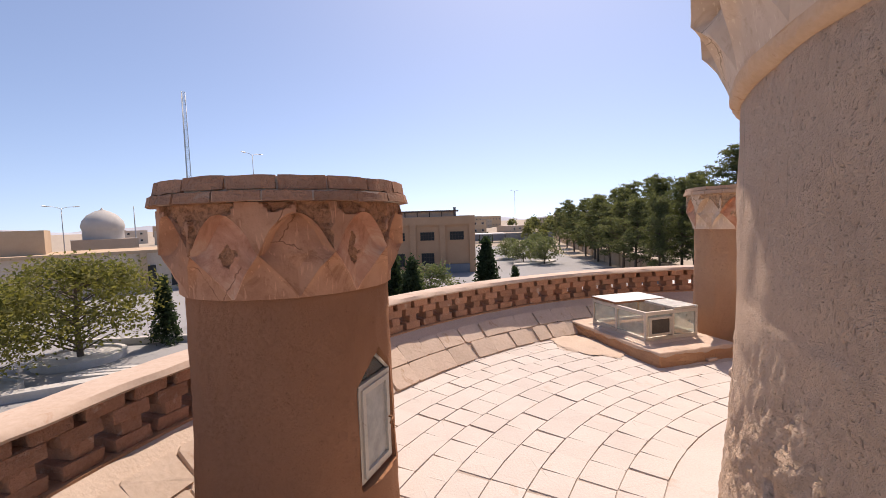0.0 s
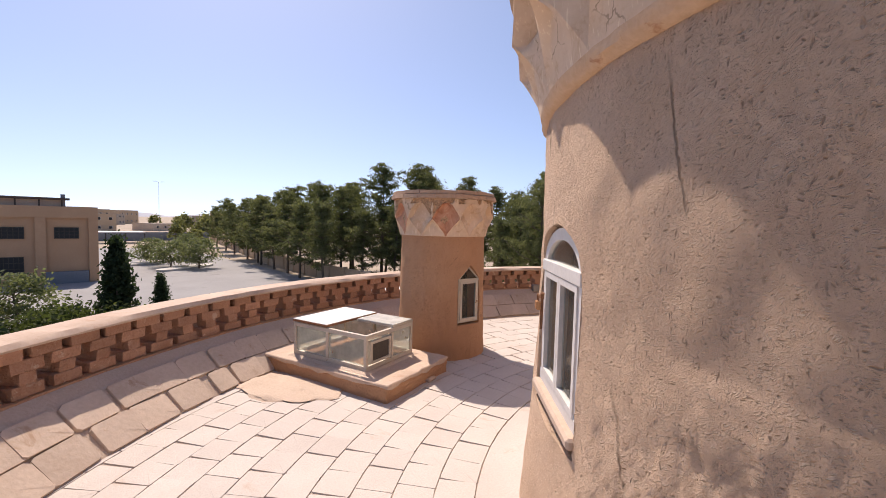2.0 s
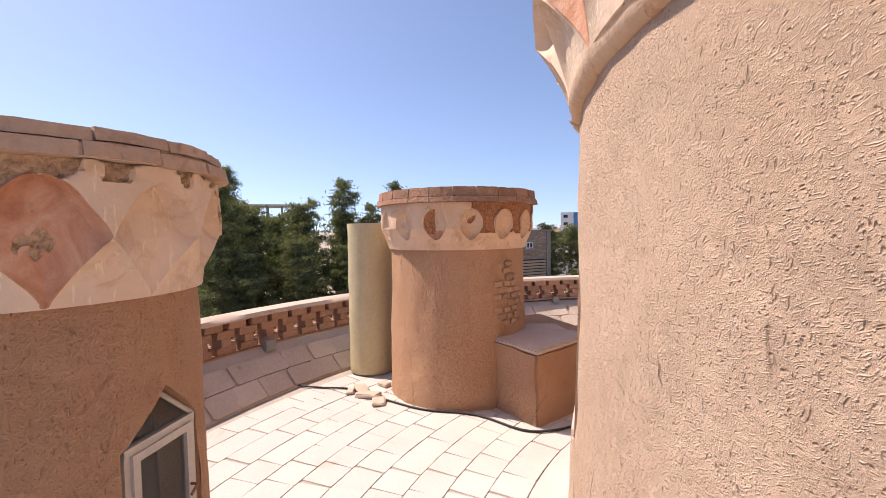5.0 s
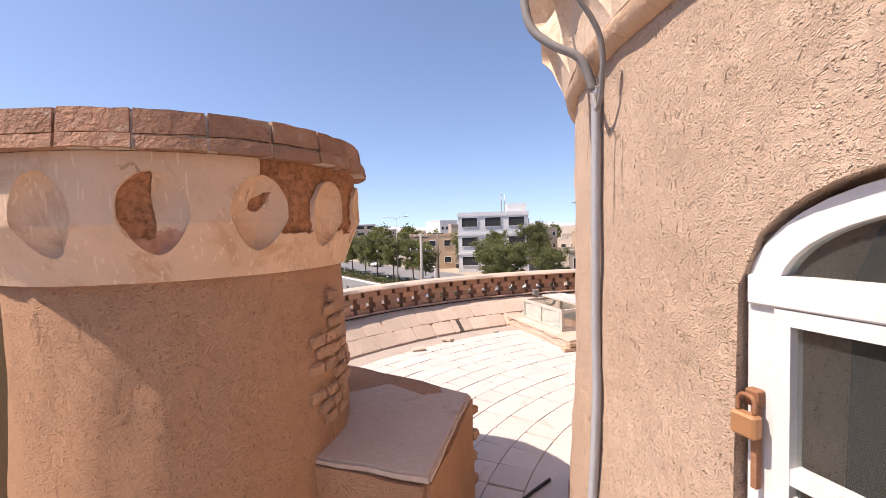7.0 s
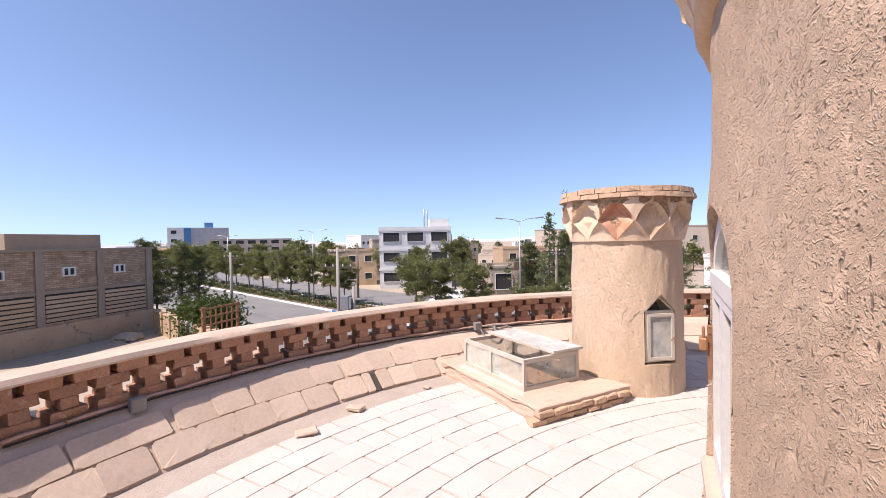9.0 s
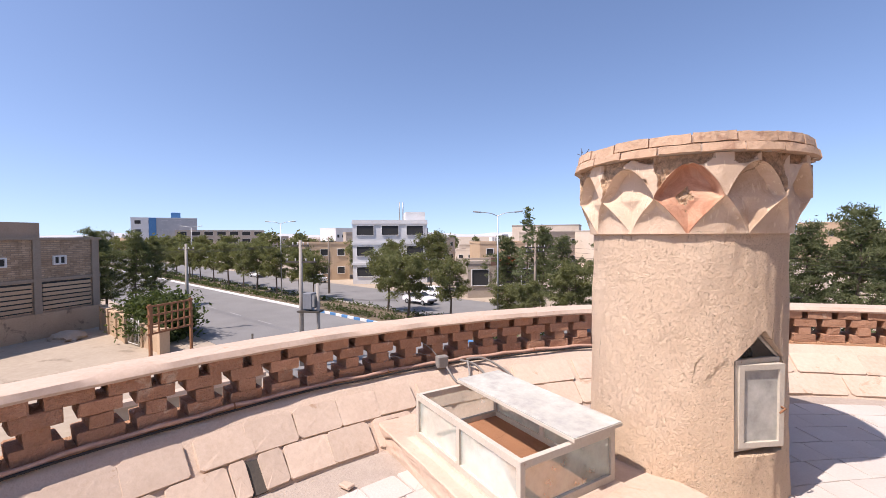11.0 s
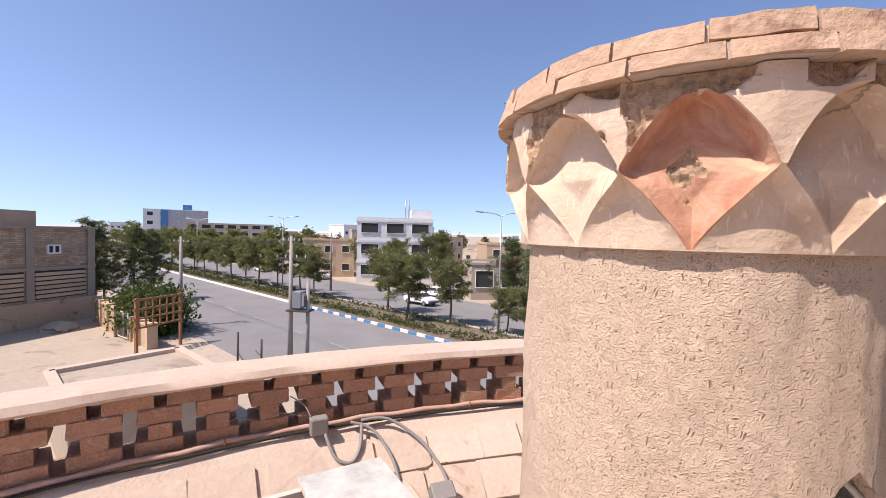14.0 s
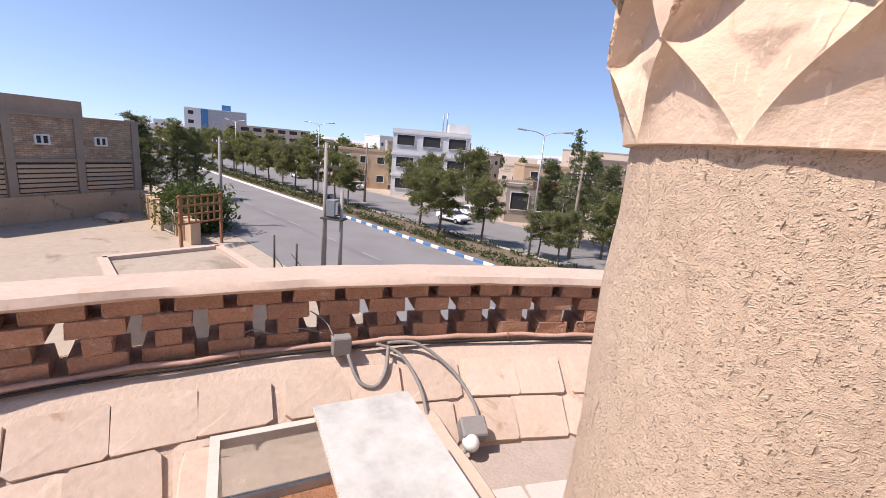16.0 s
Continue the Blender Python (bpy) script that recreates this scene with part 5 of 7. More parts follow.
def house(name, x, y, rz, w, d, h, mat, label, storeys=1, per=3, roof=True, group="", category="house", win=(1.4, 1.3), bars=0):
    """A flat-roofed block: local x along its front, y to the back, z from the ground."""
    hs = thing(name, x, y, GROUND, rz, label, category, group)
    part("wall", boxed((0, 0, -0.3), (w, d, h)), mat, hs)
    if roof:
        bm = bmesh.new()
        for lo, hi in (((-0.08, -0.08, h), (w + 0.08, 0.2, h + 0.35)), ((-0.08, d - 0.2, h), (w + 0.08, d + 0.08, h + 0.35)), ((-0.08, 0.2, h), (0.2, d - 0.2, h + 0.35)), ((w - 0.2, 0.2, h), (w + 0.08, d - 0.2, h + 0.35))):
            box(bm, lo, hi)
        part("roof_edge", bm, mat, hs)
    sh = h / storeys
    for s in range(storeys):
        windows_row(hs, w / per / 2, w / per, per, min(win[0], w / per * 0.7), s * sh + sh * 0.35, min(s * sh + sh * 0.35 + win[1], s * sh + sh * 0.9), 0.0, bars)
    return hs


# white frame building across the road
wb = house("apartment_building", 67.2, -42.0, -128, 12.5, 13, 10.4, M_WHITE, "unfinished white three-storey block with dark openings", 3, 3, win=(3.2, 1.7), category="building")
part("stair_tower", boxed((9.0, 2.0, 10.4), (12.4, 8.0, 12.2)), M_WHITE, wb)
for k in range(2):
    part("roof_pipe", tubed([(8.0 + k * 0.6, 3, 10.4), (8.0 + k * 0.6, 3, 14.0)], 0.1, 8), M_STEEL, wb)
part("side_wall", boxed((12.52, 0.3, 0), (12.7, 12.5, 9.4)), M_GREYWALL, wb, "bare grey flank wall")
for k in range(3):
    part("floor_band", boxed((-0.15, -0.15, 3.2 + k * 3.4), (12.6, -0.02, 3.6 + k * 3.4)), M_WHITE, wb)
house("house", 79, -38.5, -120, 9, 9, 6.6, M_BEIGE, "beige brick house across the street", 2, 3, group="town houses")
house("house", 84, -52, -120, 14, 10, 8.6, M_FARWALL, "tan flat-roofed town house", 2, 4, group="town houses")
# blue and white block far down the street
bb = house("office_block", 251, -46, -105, 27, 14, 17.0, M_WHITE, "white and blue many-storey block far down the street", 4, 5, category="building", win=(2.5, 1.8))
part("blue_corner", boxed((7, -0.3, 0), (10, 14.1, 17.2)), M_KERBB, bb, "dark blue glazed corner")
part("grey_front", boxed((10.02, -0.12, 0), (27.0, -0.02, 17.05)), rough_surface("grey_cladding", (0.33, 0.34, 0.36), (0.43, 0.44, 0.46), 0.3, 3, 0.7, 0.1, 0.01), bb, "grey clad front")
part("lift_tower", boxed((16, 3, 17), (20, 8, 20)), M_KERBB, bb, "blue roof tower")
house("office_block", 243, -62, -105, 40, 16, 11.0, M_FARWALL, "long grey-beige frame building beyond the trees", 3, 7, category="building", win=(4, 2))
# brick warehouse beside the waste ground
def brick_courses(name, dark, light, joint):
    """Brickwork seen from far off: courses by their own length and height, along the wall's local x and z."""
    m, nt, bsdf = material(name)
    sep, com = nt.nodes.new("ShaderNodeSeparateXYZ"), nt.nodes.new("ShaderNodeCombineXYZ")
    nt.links.new(nt.nodes.new("ShaderNodeTexCoord").outputs["Object"], sep.inputs[0])
    nt.links.new(sep.outputs["X"], com.inputs["X"])
    nt.links.new(sep.outputs["Z"], com.inputs["Y"])
    br = nt.nodes.new("ShaderNodeTexBrick")
    nt.links.new(com.outputs[0], br.inputs["Vector"])
    for key, val in (("Color1", (*dark, 1)), ("Color2", (*light, 1)), ("Mortar", (*joint, 1)), ("Scale", 1.0), ("Mortar Size", 0.02), ("Brick Width", 0.5), ("Row Height", 0.16)):
        br.inputs[key].default_value = val
    wear = noise_node(nt, com.outputs[0], 0.9, 6, 0.7)
    col = blend(nt, link_ramp(nt, wear.outputs["Fac"], [(0.48, (0, 0, 0)), (0.66, (0.7, 0.7, 0.7))]), br.outputs["Color"], tuple(0.6 * v for v in dark))
    nt.links.new(col, bsdf.inputs["Base Color"])
    bsdf.inputs["Roughness"].default_value = 0.93
    return m


M_COURSES = brick_courses("tan_brick_courses", (0.34, 0.235, 0.155), (0.53, 0.385, 0.265), (0.26, 0.20, 0.15))
M_PIER = rough_surface("grey_concrete_pier", (0.27, 0.215, 0.165), (0.36, 0.295, 0.235), 0.8, 9, 0.92, 0.4, 0.01)
bw = thing("brick_warehouse", 56.3, -7.0, GROUND, 121, "unfinished tan brick warehouse with slatted brick bands", "building")
part("wall", boxed((0, -12, -0.3), (16, 0, 7.9)), M_COURSES, bw)
part("plinth", boxed((-0.02, 0.0, -0.3), (16.02, 0.14, 2.0)), M_WARE, bw, "rough brown plinth")
for k in range(4):
    part("pier", boxed((0.2 + k * 4.6, 0.0, 2.0), (0.75 + k * 4.6, 0.16, 7.9)), M_PIER, bw, "grey concrete pier")
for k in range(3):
    # no real gap: the shade between the slats is a dark board
    part("slat_recess", boxed((0.85 + k * 4.6, -0.02, 2.2), (4.75 + k * 4.6, 0.02, 4.5)), M_OPEN, bw, "dark board painted as the shade behind the brick slats")
    for j in range(6):
        part("brick_slat", boxed((0.9 + k * 4.6, 0.0, 2.3 + j * 0.36), (4.7 + k * 4.6, 0.1, 2.55 + j * 0.36)), M_BEIGE, bw)
part("band", boxed((0, 0.0, 4.55), (16, 0.12, 4.8)), M_PIER, bw)
for x in (3.4, 7.6, 12.4):
    bm = bmesh.new()
    for lo, hi in (((x - 0.5, 0.02, 5.85), (x - 0.38, 0.2, 6.6)), ((x + 0.38, 0.02, 5.85), (x + 0.5, 0.2, 6.6)), ((x - 0.38, 0.02, 5.85), (x + 0.38, 0.2, 5.96)), ((x - 0.38, 0.02, 6.49), (x + 0.38, 0.2, 6.6)), ((x - 0.07, 0.03, 5.96), (x + 0.07, 0.18, 6.49))):
        box(bm, lo, hi)
    win = part("window", bm, M_WHITE, bw, "small white window frame")
    # dark board again, coloured as the unlit inside
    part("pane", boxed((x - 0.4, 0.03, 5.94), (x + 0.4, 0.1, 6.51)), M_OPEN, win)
for k in range(3):
    for j in range(7):
        part("brick_course", boxed((0.76 + k * 4.6, 0.0, 4.95 + j * 0.4), (4.79 + k * 4.6, 0.03, 5.27 + j * 0.4)), M_COURSES, bw)
part("roof_room", boxed((2.0, -9, 7.9), (9.5, -4, 9.4)), M_PIER, bw, "grey-brown roof parapet room")
part("roof_edge", boxed((-0.1, -0.25, 7.9), (16.1, 0.2, 8.1)), M_PIER, bw)
bpy.context.view_layer.update()

# ---- cables and small things on the roof ----
def cable(name, pts, r, mat, label, k=6, n=6):
    return solo(name, tubed(curve_pts(pts, k), r, n), mat, label, "cable")


# corrugated conduit on the tower
bm = bmesh.new()
ca = radians(54.0)
zs = [0.0 + 0.004 * k for k in range(538)]
tube(bm, [on_ring(ca + 0.002 * math.sin(z * 3), tower_radius(z) + 0.02, z) for z in zs], [0.0182 if k % 2 else 0.0148 for k in range(len(zs))], 10)
cond = thing("conduit", 0, 0, 0, 0, "grey corrugated conduit running up the tower wall", "conduit")
part("corrugated_tube", bm, M_CORRUGATED, cond)
part("upper_cable", tubed(curve_pts([on_ring(ca, 2.905, 2.14), on_ring(ca, 2.95, 2.25), on_ring(ca - 0.01, 3.05, 2.32), on_ring(ca - 0.02, 3.12, 2.42), on_ring(ca - 0.025, 3.14, 2.65), on_ring(ca - 0.02, 3.17, 3.03), on_ring(ca, 3.1, 3.12)], 6), 0.016, 8), M_CONDUIT, cond)
cable("cable", [on_ring(ca + 0.004, 2.91, 2.12), on_ring(ca + 0.03, 2.92, 2.05), on_ring(ca + 0.055, 2.93, 2.12), on_ring(ca + 0.07, 2.96, 2.26), on_ring(ca + 0.075, 3.1, 2.45)], 0.009, M_CONDUIT, "thin grey cable looping under the tower corbel")

# pipe along the foot of the parapet
bm = tubed([on_ring(radians(24 - k * 1.0), 6.385 + 0.006 * math.sin(k), 0.425 + 0.006 * math.sin(k * 1.7), P) for k in range(66)], 0.017, 8)
pp = thing("service_pipe", 0, 0, 0, 0, "thin reddish pipe along the foot of the parapet", "pipe")
part("pipe", bm, rough_surface("pink_pipe_paint", (0.42, 0.25, 0.18), (0.54, 0.36, 0.28), 5, 40, 0.7, 0.2, 0.003), pp)
for k in (3, 14, 27, 38, 52):
    part("clip", tubed([on_ring(radians(24 - k), 6.385, 0.395, P), on_ring(radians(24 - k), 6.36, 0.425, P), on_ring(radians(24 - k), 6.385, 0.45, P)], 0.006, 5), M_RUST, pp)
cable("cable", [on_ring(radians(24 - k * 4.0), 6.36 - 0.008 * (k % 2), 0.405 + 0.004 * (k % 3), P) for k in range(16)], 0.009, M_CABLE, "black cable along the parapet foot", 4)


def junction_box(ang, r, z, s, label, tilt=0):
    j = thing("junction_box", *on_ring(ang, r, z, P), math.degrees(ang), label, "junction box")
    part("box", boxed((-s * 0.3, -s / 2, 0), (s * 0.3, s / 2, s), None, 0.006), M_CONDUIT, j)
    part("cover", boxed((-s * 0.3 - 0.006, -s * 0.44, s * 0.06), (-s * 0.3 - 0.001, s * 0.44, s * 0.94), None, 0.002), M_CONDUIT, j)
    return j


JB = radians(-18.6)
junction_box(JB, 6.33, 0.395, 0.105, "dusty grey plastic junction box on the parapet pipe")
junction_box(radians(17.1), 6.33, 0.36, 0.11, "small grey junction box on the tiled bank")
junction_box(radians(63.0), 6.33, 0.36, 0.13, "dusty grey junction box near the parapet foot")
g = lambda a, r, z: on_ring(radians(a), r, z, P)
cable("cable", [g(-18.9, 6.30, 0.40), g(-19.3, 6.2, 0.29), g(-20.1, 6.17, 0.26), g(-20.7, 6.22, 0.32), g(-21.0, 6.32, 0.42)], 0.011, M_CONDUIT, "grey flexible cable looping below a junction box")
cable("cable", [g(-20.4, 6.34, 0.43), g(-21.6, 6.28, 0.38), g(-22.4, 6.14, 0.25), g(-22.6, 6.0, 0.12), g(-22.9, 5.86, 0.035), g(-23.9, 5.83, 0.035), g(-24.6, 5.87, 0.06)], 0.011, M_CONDUIT, "grey flexible cable hanging down the tiled bank")
cable("cable", [g(-21.0, 6.34, 0.43), g(-22.6, 6.32, 0.42), g(-24.3, 6.2, 0.30), g(-25.2, 6.05, 0.17), g(-25.2, 5.95, 0.1)], 0.011, M_CONDUIT, "grey flexible cable hanging to a bulb holder")
cable("wire", [g(-17.8, 6.38, 0.50), g(-16.6, 6.41, 0.53), g(-15.6, 6.42, 0.5), g(-14.6, 6.42, 0.54), g(-13.8, 6.41, 0.5)], 0.003, M_CONDUIT, "thin loose wire in the parapet holes")
cable("wire", [g(-18.2, 6.34, 0.50), g(-17.9, 6.40, 0.56), g(-17.2, 6.42, 0.62)], 0.004, M_CONDUIT, "thin loose wire in the parapet holes")
# bulb holder on the bank
lamp = thing("bulb_lamp", *g(-24.7, 5.93, 0.04), -24.7, "white bulb in a grey box fitting on the roof bank", "lamp")
part("fitting", boxed((-0.05, -0.07, 0.0), (0.06, 0.07, 0.09), pose(0, 0, 0.03, 0, -30, 0), 0.008), M_CONDUIT, lamp)
bm = bmesh.new()
bmesh.ops.create_uvsphere(bm, u_segments=18, v_segments=12, radius=0.045, matrix=pose(-0.085, 0.03, 0.045) @ Matrix.Diagonal((1.15, 1, 1, 1)))
part("bulb", bm, plain("opal_bulb", (0.82, 0.82, 0.8), 0.3), lamp, "opal white bulb", smooth=180)
part("socket", tubed([(-0.05, 0.03, 0.045), (-0.01, 0.03, 0.05)], 0.022, 10), M_CABLE, lamp)
# floodlight by the turret
fl = thing("floodlight", 7.45, -6.42, 0.0, -50, "white square floodlight tilted upwards on the roof", "floodlight")
tilt = pose(0, 0, 0.16, 0, 30, 28)
part("housing", boxed((-0.02, -0.13, -0.12), (0.05, 0.13, 0.12), tilt @ pose(0, 0, 0, 180, 0, 0), 0.012), M_LID, fl)
bm = bmesh.new()
for q in (((-0.032, -0.13, -0.12), (-0.022, -0.105, 0.12)), ((-0.032, 0.105, -0.12), (-0.022, 0.13, 0.12)), ((-0.032, -0.105, -0.12), (-0.022, 0.105, -0.095)), ((-0.032, -0.105, 0.095), (-0.022, 0.105, 0.12))):
    box(bm, q[0], q[1], tilt)
part("bezel", bm, M_LID, fl)
part("lens", boxed((-0.026, -0.104, -0.094), (-0.021, 0.104, 0.094), tilt), M_SKYGLASS, fl, "frosted front glass")
part("bracket", tubed([(0, -0.14, 0.16), (0, -0.14, 0.02), (0, 0.14, 0.02), (0, 0.14, 0.16)], 0.009, 6), M_STEEL, fl)
# cables by the wide turret
cable("cable", [(6.32, 4.62, 0.30), (6.12, 4.5, 0.14), (6.07, 4.43, 0.02), (5.98, 4.1, 0.014), (5.95, 3.75, 0.014), (5.7, 3.35, 0.014), (5.45, 2.9, 0.014), (5.35, 2.4, 0.014), (5.05, 1.95, 0.014), (5.2, 1.5, 0.014), (5.5, 1.12, 0.014), (5.6, 0.7, 0.014)], 0.010, M_CABLE, "black cable lying across the tiles")
cable("cable", [(6.35, 4.68, 0.37), (6.7, 4.5, 0.38), (7.2, 4.2, 0.40), (7.7, 3.75, 0.42)], 0.012, M_CABLE, "dark cable along the tiled bank")


def stone(x, y, s, seed, rz=0.0, flat=0.5, mat=None, label="loose broken tile piece on the roof"):
    bm = bmesh.new()
    box(bm, (-s, -s * 0.65, 0), (s, s * 0.65, s * flat), pose(0, 0, 0, 0, 0, rz), s * 0.12)
    bmesh.ops.subdivide_edges(bm, edges=list(bm.edges), cuts=1, use_grid_fill=True)
    for v in bm.verts:
        if v.co.z > 0.01:
            v.co += Vector((noise.noise(v.co * 20 + Vector((seed, 0, 0))), noise.noise(v.co * 20 + Vector((0, seed, 0))), noise.noise(v.co * 20 + Vector((0, 0, seed))))) * s * 0.2
    return solo("rubble", bm, mat or M_BANK, label, "rubble", group="loose rubble on the roof", at=pose(x, y, 0.003))


stone(8.93, -0.73, 0.085, 1, 20), stone(8.78, -0.14, 0.09, 2, 70, 0.35), stone(8.90, -1.62, 0.045, 3, 10, 0.5, M_COPING)
stone(5.95, 3.62, 0.10, 4, 30, 0.4), stone(5.78, 3.50, 0.12, 5, 80, 0.35), stone(5.62, 3.36, 0.10, 6, 10, 0.3), stone(6.08, 3.4, 0.07, 7, 50, 0.6), stone(5.87, 3.72, 0.06, 8, 5, 0.5)
stone(2.1, 3.28, 0.07, 9, 15, 0.5, M_COPING)
bm = bmesh.new()
bmesh.ops.create_icosphere(bm, subdivisions=4, radius=1.0)
for v in bm.verts:
    k = 1 + 0.35 * noise.noise(v.co * 1.7) + 0.12 * noise.noise(v.co * 6)
    v.co = Vector((v.co.x * 0.55 * k, v.co.y * 0.30 * k, max(-0.3, v.co.z) * 0.028 + 0.006 * noise.noise(v.co * 9)))
solo("mud_spill", bm, M_MORTAR, "thin spill of dried sandy mud over the tiles", "mud patch", smooth=60, at=pose(0.92, 4.05, 0.004, 0, 0, 115))
# drain mouths in the bank; dark plates give the shade of the holes
for ang, r in ((-3.0, 5.93), (119.8, 5.95)):
    d = thing("drain_mouth", *on_ring(radians(ang), r, 0.0, P), ang, "dark square drain mouth in the tiled bank", "drain")
    d.rotation_mode = "XYZ"
    part("mouth", boxed((-0.12, -0.05, -0.03), (0.10, 0.05, 0.006), pose(0.09, 0, 0.083, 0, -41.5, 0), 0.002), M_DARK, d)
# broken bricks bared at the plinth of the second skylight
second = [o for o in scene.objects if o.name.startswith("skylight") and o.parent is None][1]
brk = random.Random(77)
for k in range(14):
    px = -0.36 + brk.uniform(-0.012, 0.01)
    py = -0.13 + (k % 7) * 0.165
    b_ = boxed((-0.05, -0.078, -0.026), (0.05, 0.078, 0.026), None, 0.009)
    for v in b_.verts:
        v.co += Vector((brk.uniform(-0.01, 0.01), brk.uniform(-0.008, 0.008), brk.uniform(-0.006, 0.006)))
    part("brick", b_, M_RIM, second, at=pose(px + 0.03, -py - (0.08 if k > 6 else 0.0), 0.03 + 0.06 * (k // 7), 0, 0, brk.uniform(-4, 4)))
# sprig of wire on the turret's rim
bm = bmesh.new()
for k in range(5):
    tube(bm, [(0, 0, 0), (0.02 * math.cos(k * 1.3), 0.02 * math.sin(k * 1.3), 0.04), (0.045 * math.cos(k * 1.3 + 0.4), 0.045 * math.sin(k * 1.3 + 0.4), 0.05 + 0.012 * k)], 0.002, 4)
solo("wire_sprig", bm, M_DARK, "bent wire ends on a turret rim", "wire", at=pose(8.02, -3.08, 2.135))


# ---- street furniture ----
def street_lamp(x, y, h, rz, label, arms=2, group="street lamps"):
    s = thing("street_lamp", x, y, GROUND, rz, label, "street lamp", group)
    part("pole", tubed([(0, 0, 0), (0, 0, h * 0.5), (0, 0, h)], [0.09, 0.07, 0.05], 8), M_STEEL, s)
    for k in range(arms):
        sg = 1 if k == 0 else -1
        part("arm", tubed(curve_pts([(0, 0, h - 0.1), (sg * 0.6, 0, h + 0.15), (sg * 1.5, 0, h + 0.25)], 4), 0.035, 6), M_STEEL, s)
        part("lamp_head", boxed((-0.35, -0.13, -0.06), (0.35, 0.13, 0.06), pose(sg * 1.75, 0, h + 0.27, 0, -6 * sg, 0), 0.03), M_STEEL, s)
    return s


street_lamp(28.4, -29.8, 9.8, 40, "tall galvanised double-armed street lamp on the median")
street_lamp(62, -27.0, 9.8, 40, "tall galvanised double-armed street lamp on the median")
street_lamp(96, -26.2, 9.8, 40, "tall galvanised double-armed street lamp on the median")


M_POLE = rough_surface("grey_pole", (0.27, 0.245, 0.215), (0.38, 0.35, 0.31), 2, 25, 0.9, 0.3, 0.006)


def power_pole(x, y, h, rz, label, bars, mat=None):
    s = thing("power_pole", x, y, GROUND, rz, label, "power pole", "power poles")
    part("pole", tubed([(0, 0, -0.1), (0, 0, h)], [0.17, 0.1], 8), mat or M_POLE, s)
    for z, w in bars:
        bar = part("crossarm", boxed((-w, -0.05, z - 0.05), (w, 0.05, z + 0.05)), M_DARK, s)
        for k in (-0.9, -0.35, 0.35, 0.9):
            part("insulator", tubed([(k * w, 0, z + 0.05), (k * w, 0, z + 0.22)], [0.04, 0.025], 6), M_WHITE, bar)
    return s


tp = power_pole(31.4, -13.4, 7.85, 35, "grey concrete power pole carrying a transformer", ((7.5, 0.55), (6.5, 1.0)))
part("transformer", boxed((-0.85, -0.35, 3.6), (-0.25, 0.35, 4.6), None, 0.04), M_GREYWALL, tp, "dark grey transformer tank")
for k in range(5):
    part("cooling_fin", boxed((-1.0, -0.3 + k * 0.14, 3.75), (-0.86, -0.25 + k * 0.14, 4.5)), M_STEEL, tp)
part("second_pole", tubed([(-1.1, 0.0, -0.1), (-1.1, 0, 5.2)], [0.13, 0.1], 8), M_POLE, tp)
part("platform", boxed((-1.3, -0.4, 3.4), (0.1, 0.4, 3.5)), M_DARK, tp)
power_pole(26.9, -33.3, 7.4, 60, "dark wooden power pole beside the far carriageway", ((7.0, 1.0), (6.6, 0.9)), M_TIMBER)
power_pole(60, -33.0, 8.0, 60, "dark wooden power pole beside the far carriageway", ((7.3, 1.0),), M_TIMBER)
power_pole(47.5, -11.6, 7.5, 30, "grey concrete power pole at the road edge", ((7.0, 0.8),))
for k in range(3):
    a, b = Vector((31.4, -13.4, 1.1 - 0.1 * k)), Vector((120, -12.5, 0.9 - 0.1 * k))
    cable("power_line", [a.lerp(b, q / 6) + Vector((0.4 * k, 0.2 * k, -1.2 * math.sin(math.pi * q / 6))) for q in range(7)], 0.012, M_CABLE, "thin overhead power line above the street", 3, 4)
for k in range(3):
    a, b = Vector((26.9, -33.3, 0.6 - 0.35 * k)), Vector((-25, -34.0, 0.4 - 0.35 * k))
    cable("power_line", [a.lerp(b, q / 6) + Vector((0, 0.3 * k, -0.5 * math.sin(math.pi * q / 6))) for q in range(7)], 0.012, M_CABLE, "thin overhead power line above the street", 3, 4)
for k, (x, y, h) in enumerate(((32.0, -10.6, 2.4), (31.2, -11.6, 2.0))):
    solo("steel_post", tubed([(0, 0, 0), (0, 0, h)], 0.06, 8), M_DARK, "black upright steel post by the road", "post", group="steel posts", at=pose(x, y, GROUND))
for k in range(2):
    solo("steel_rail", tubed([(29.8, -10.4 - k, GROUND + 0.9), (33.0, -11.0 - k, GROUND + 0.9)], 0.03, 6), M_DARK, "low dark steel rail beside the road", "rail")

# hoarding frame
hb = thing("hoarding", 40.4, -8.6, GROUND, 118, "rusty steel hoarding frame on two posts", "hoarding")
for x in (-1.6, 1.6):
    part("post", boxed((x - 0.08, -0.08, 0), (x + 0.08, 0.08, 3.7)), M_RUST, hb)
for k in range(4):
    part("rail", boxed((-1.8, -0.05, 1.7 + k * 0.6), (1.8, 0.05, 1.82 + k * 0.6)), M_RUST, hb)
for k in range(7):
    part("slat", boxed((-1.6 + k * 0.5, -0.03, 1.8), (-1.5 + k * 0.5, 0.03, 3.5)), M_RUST, hb)


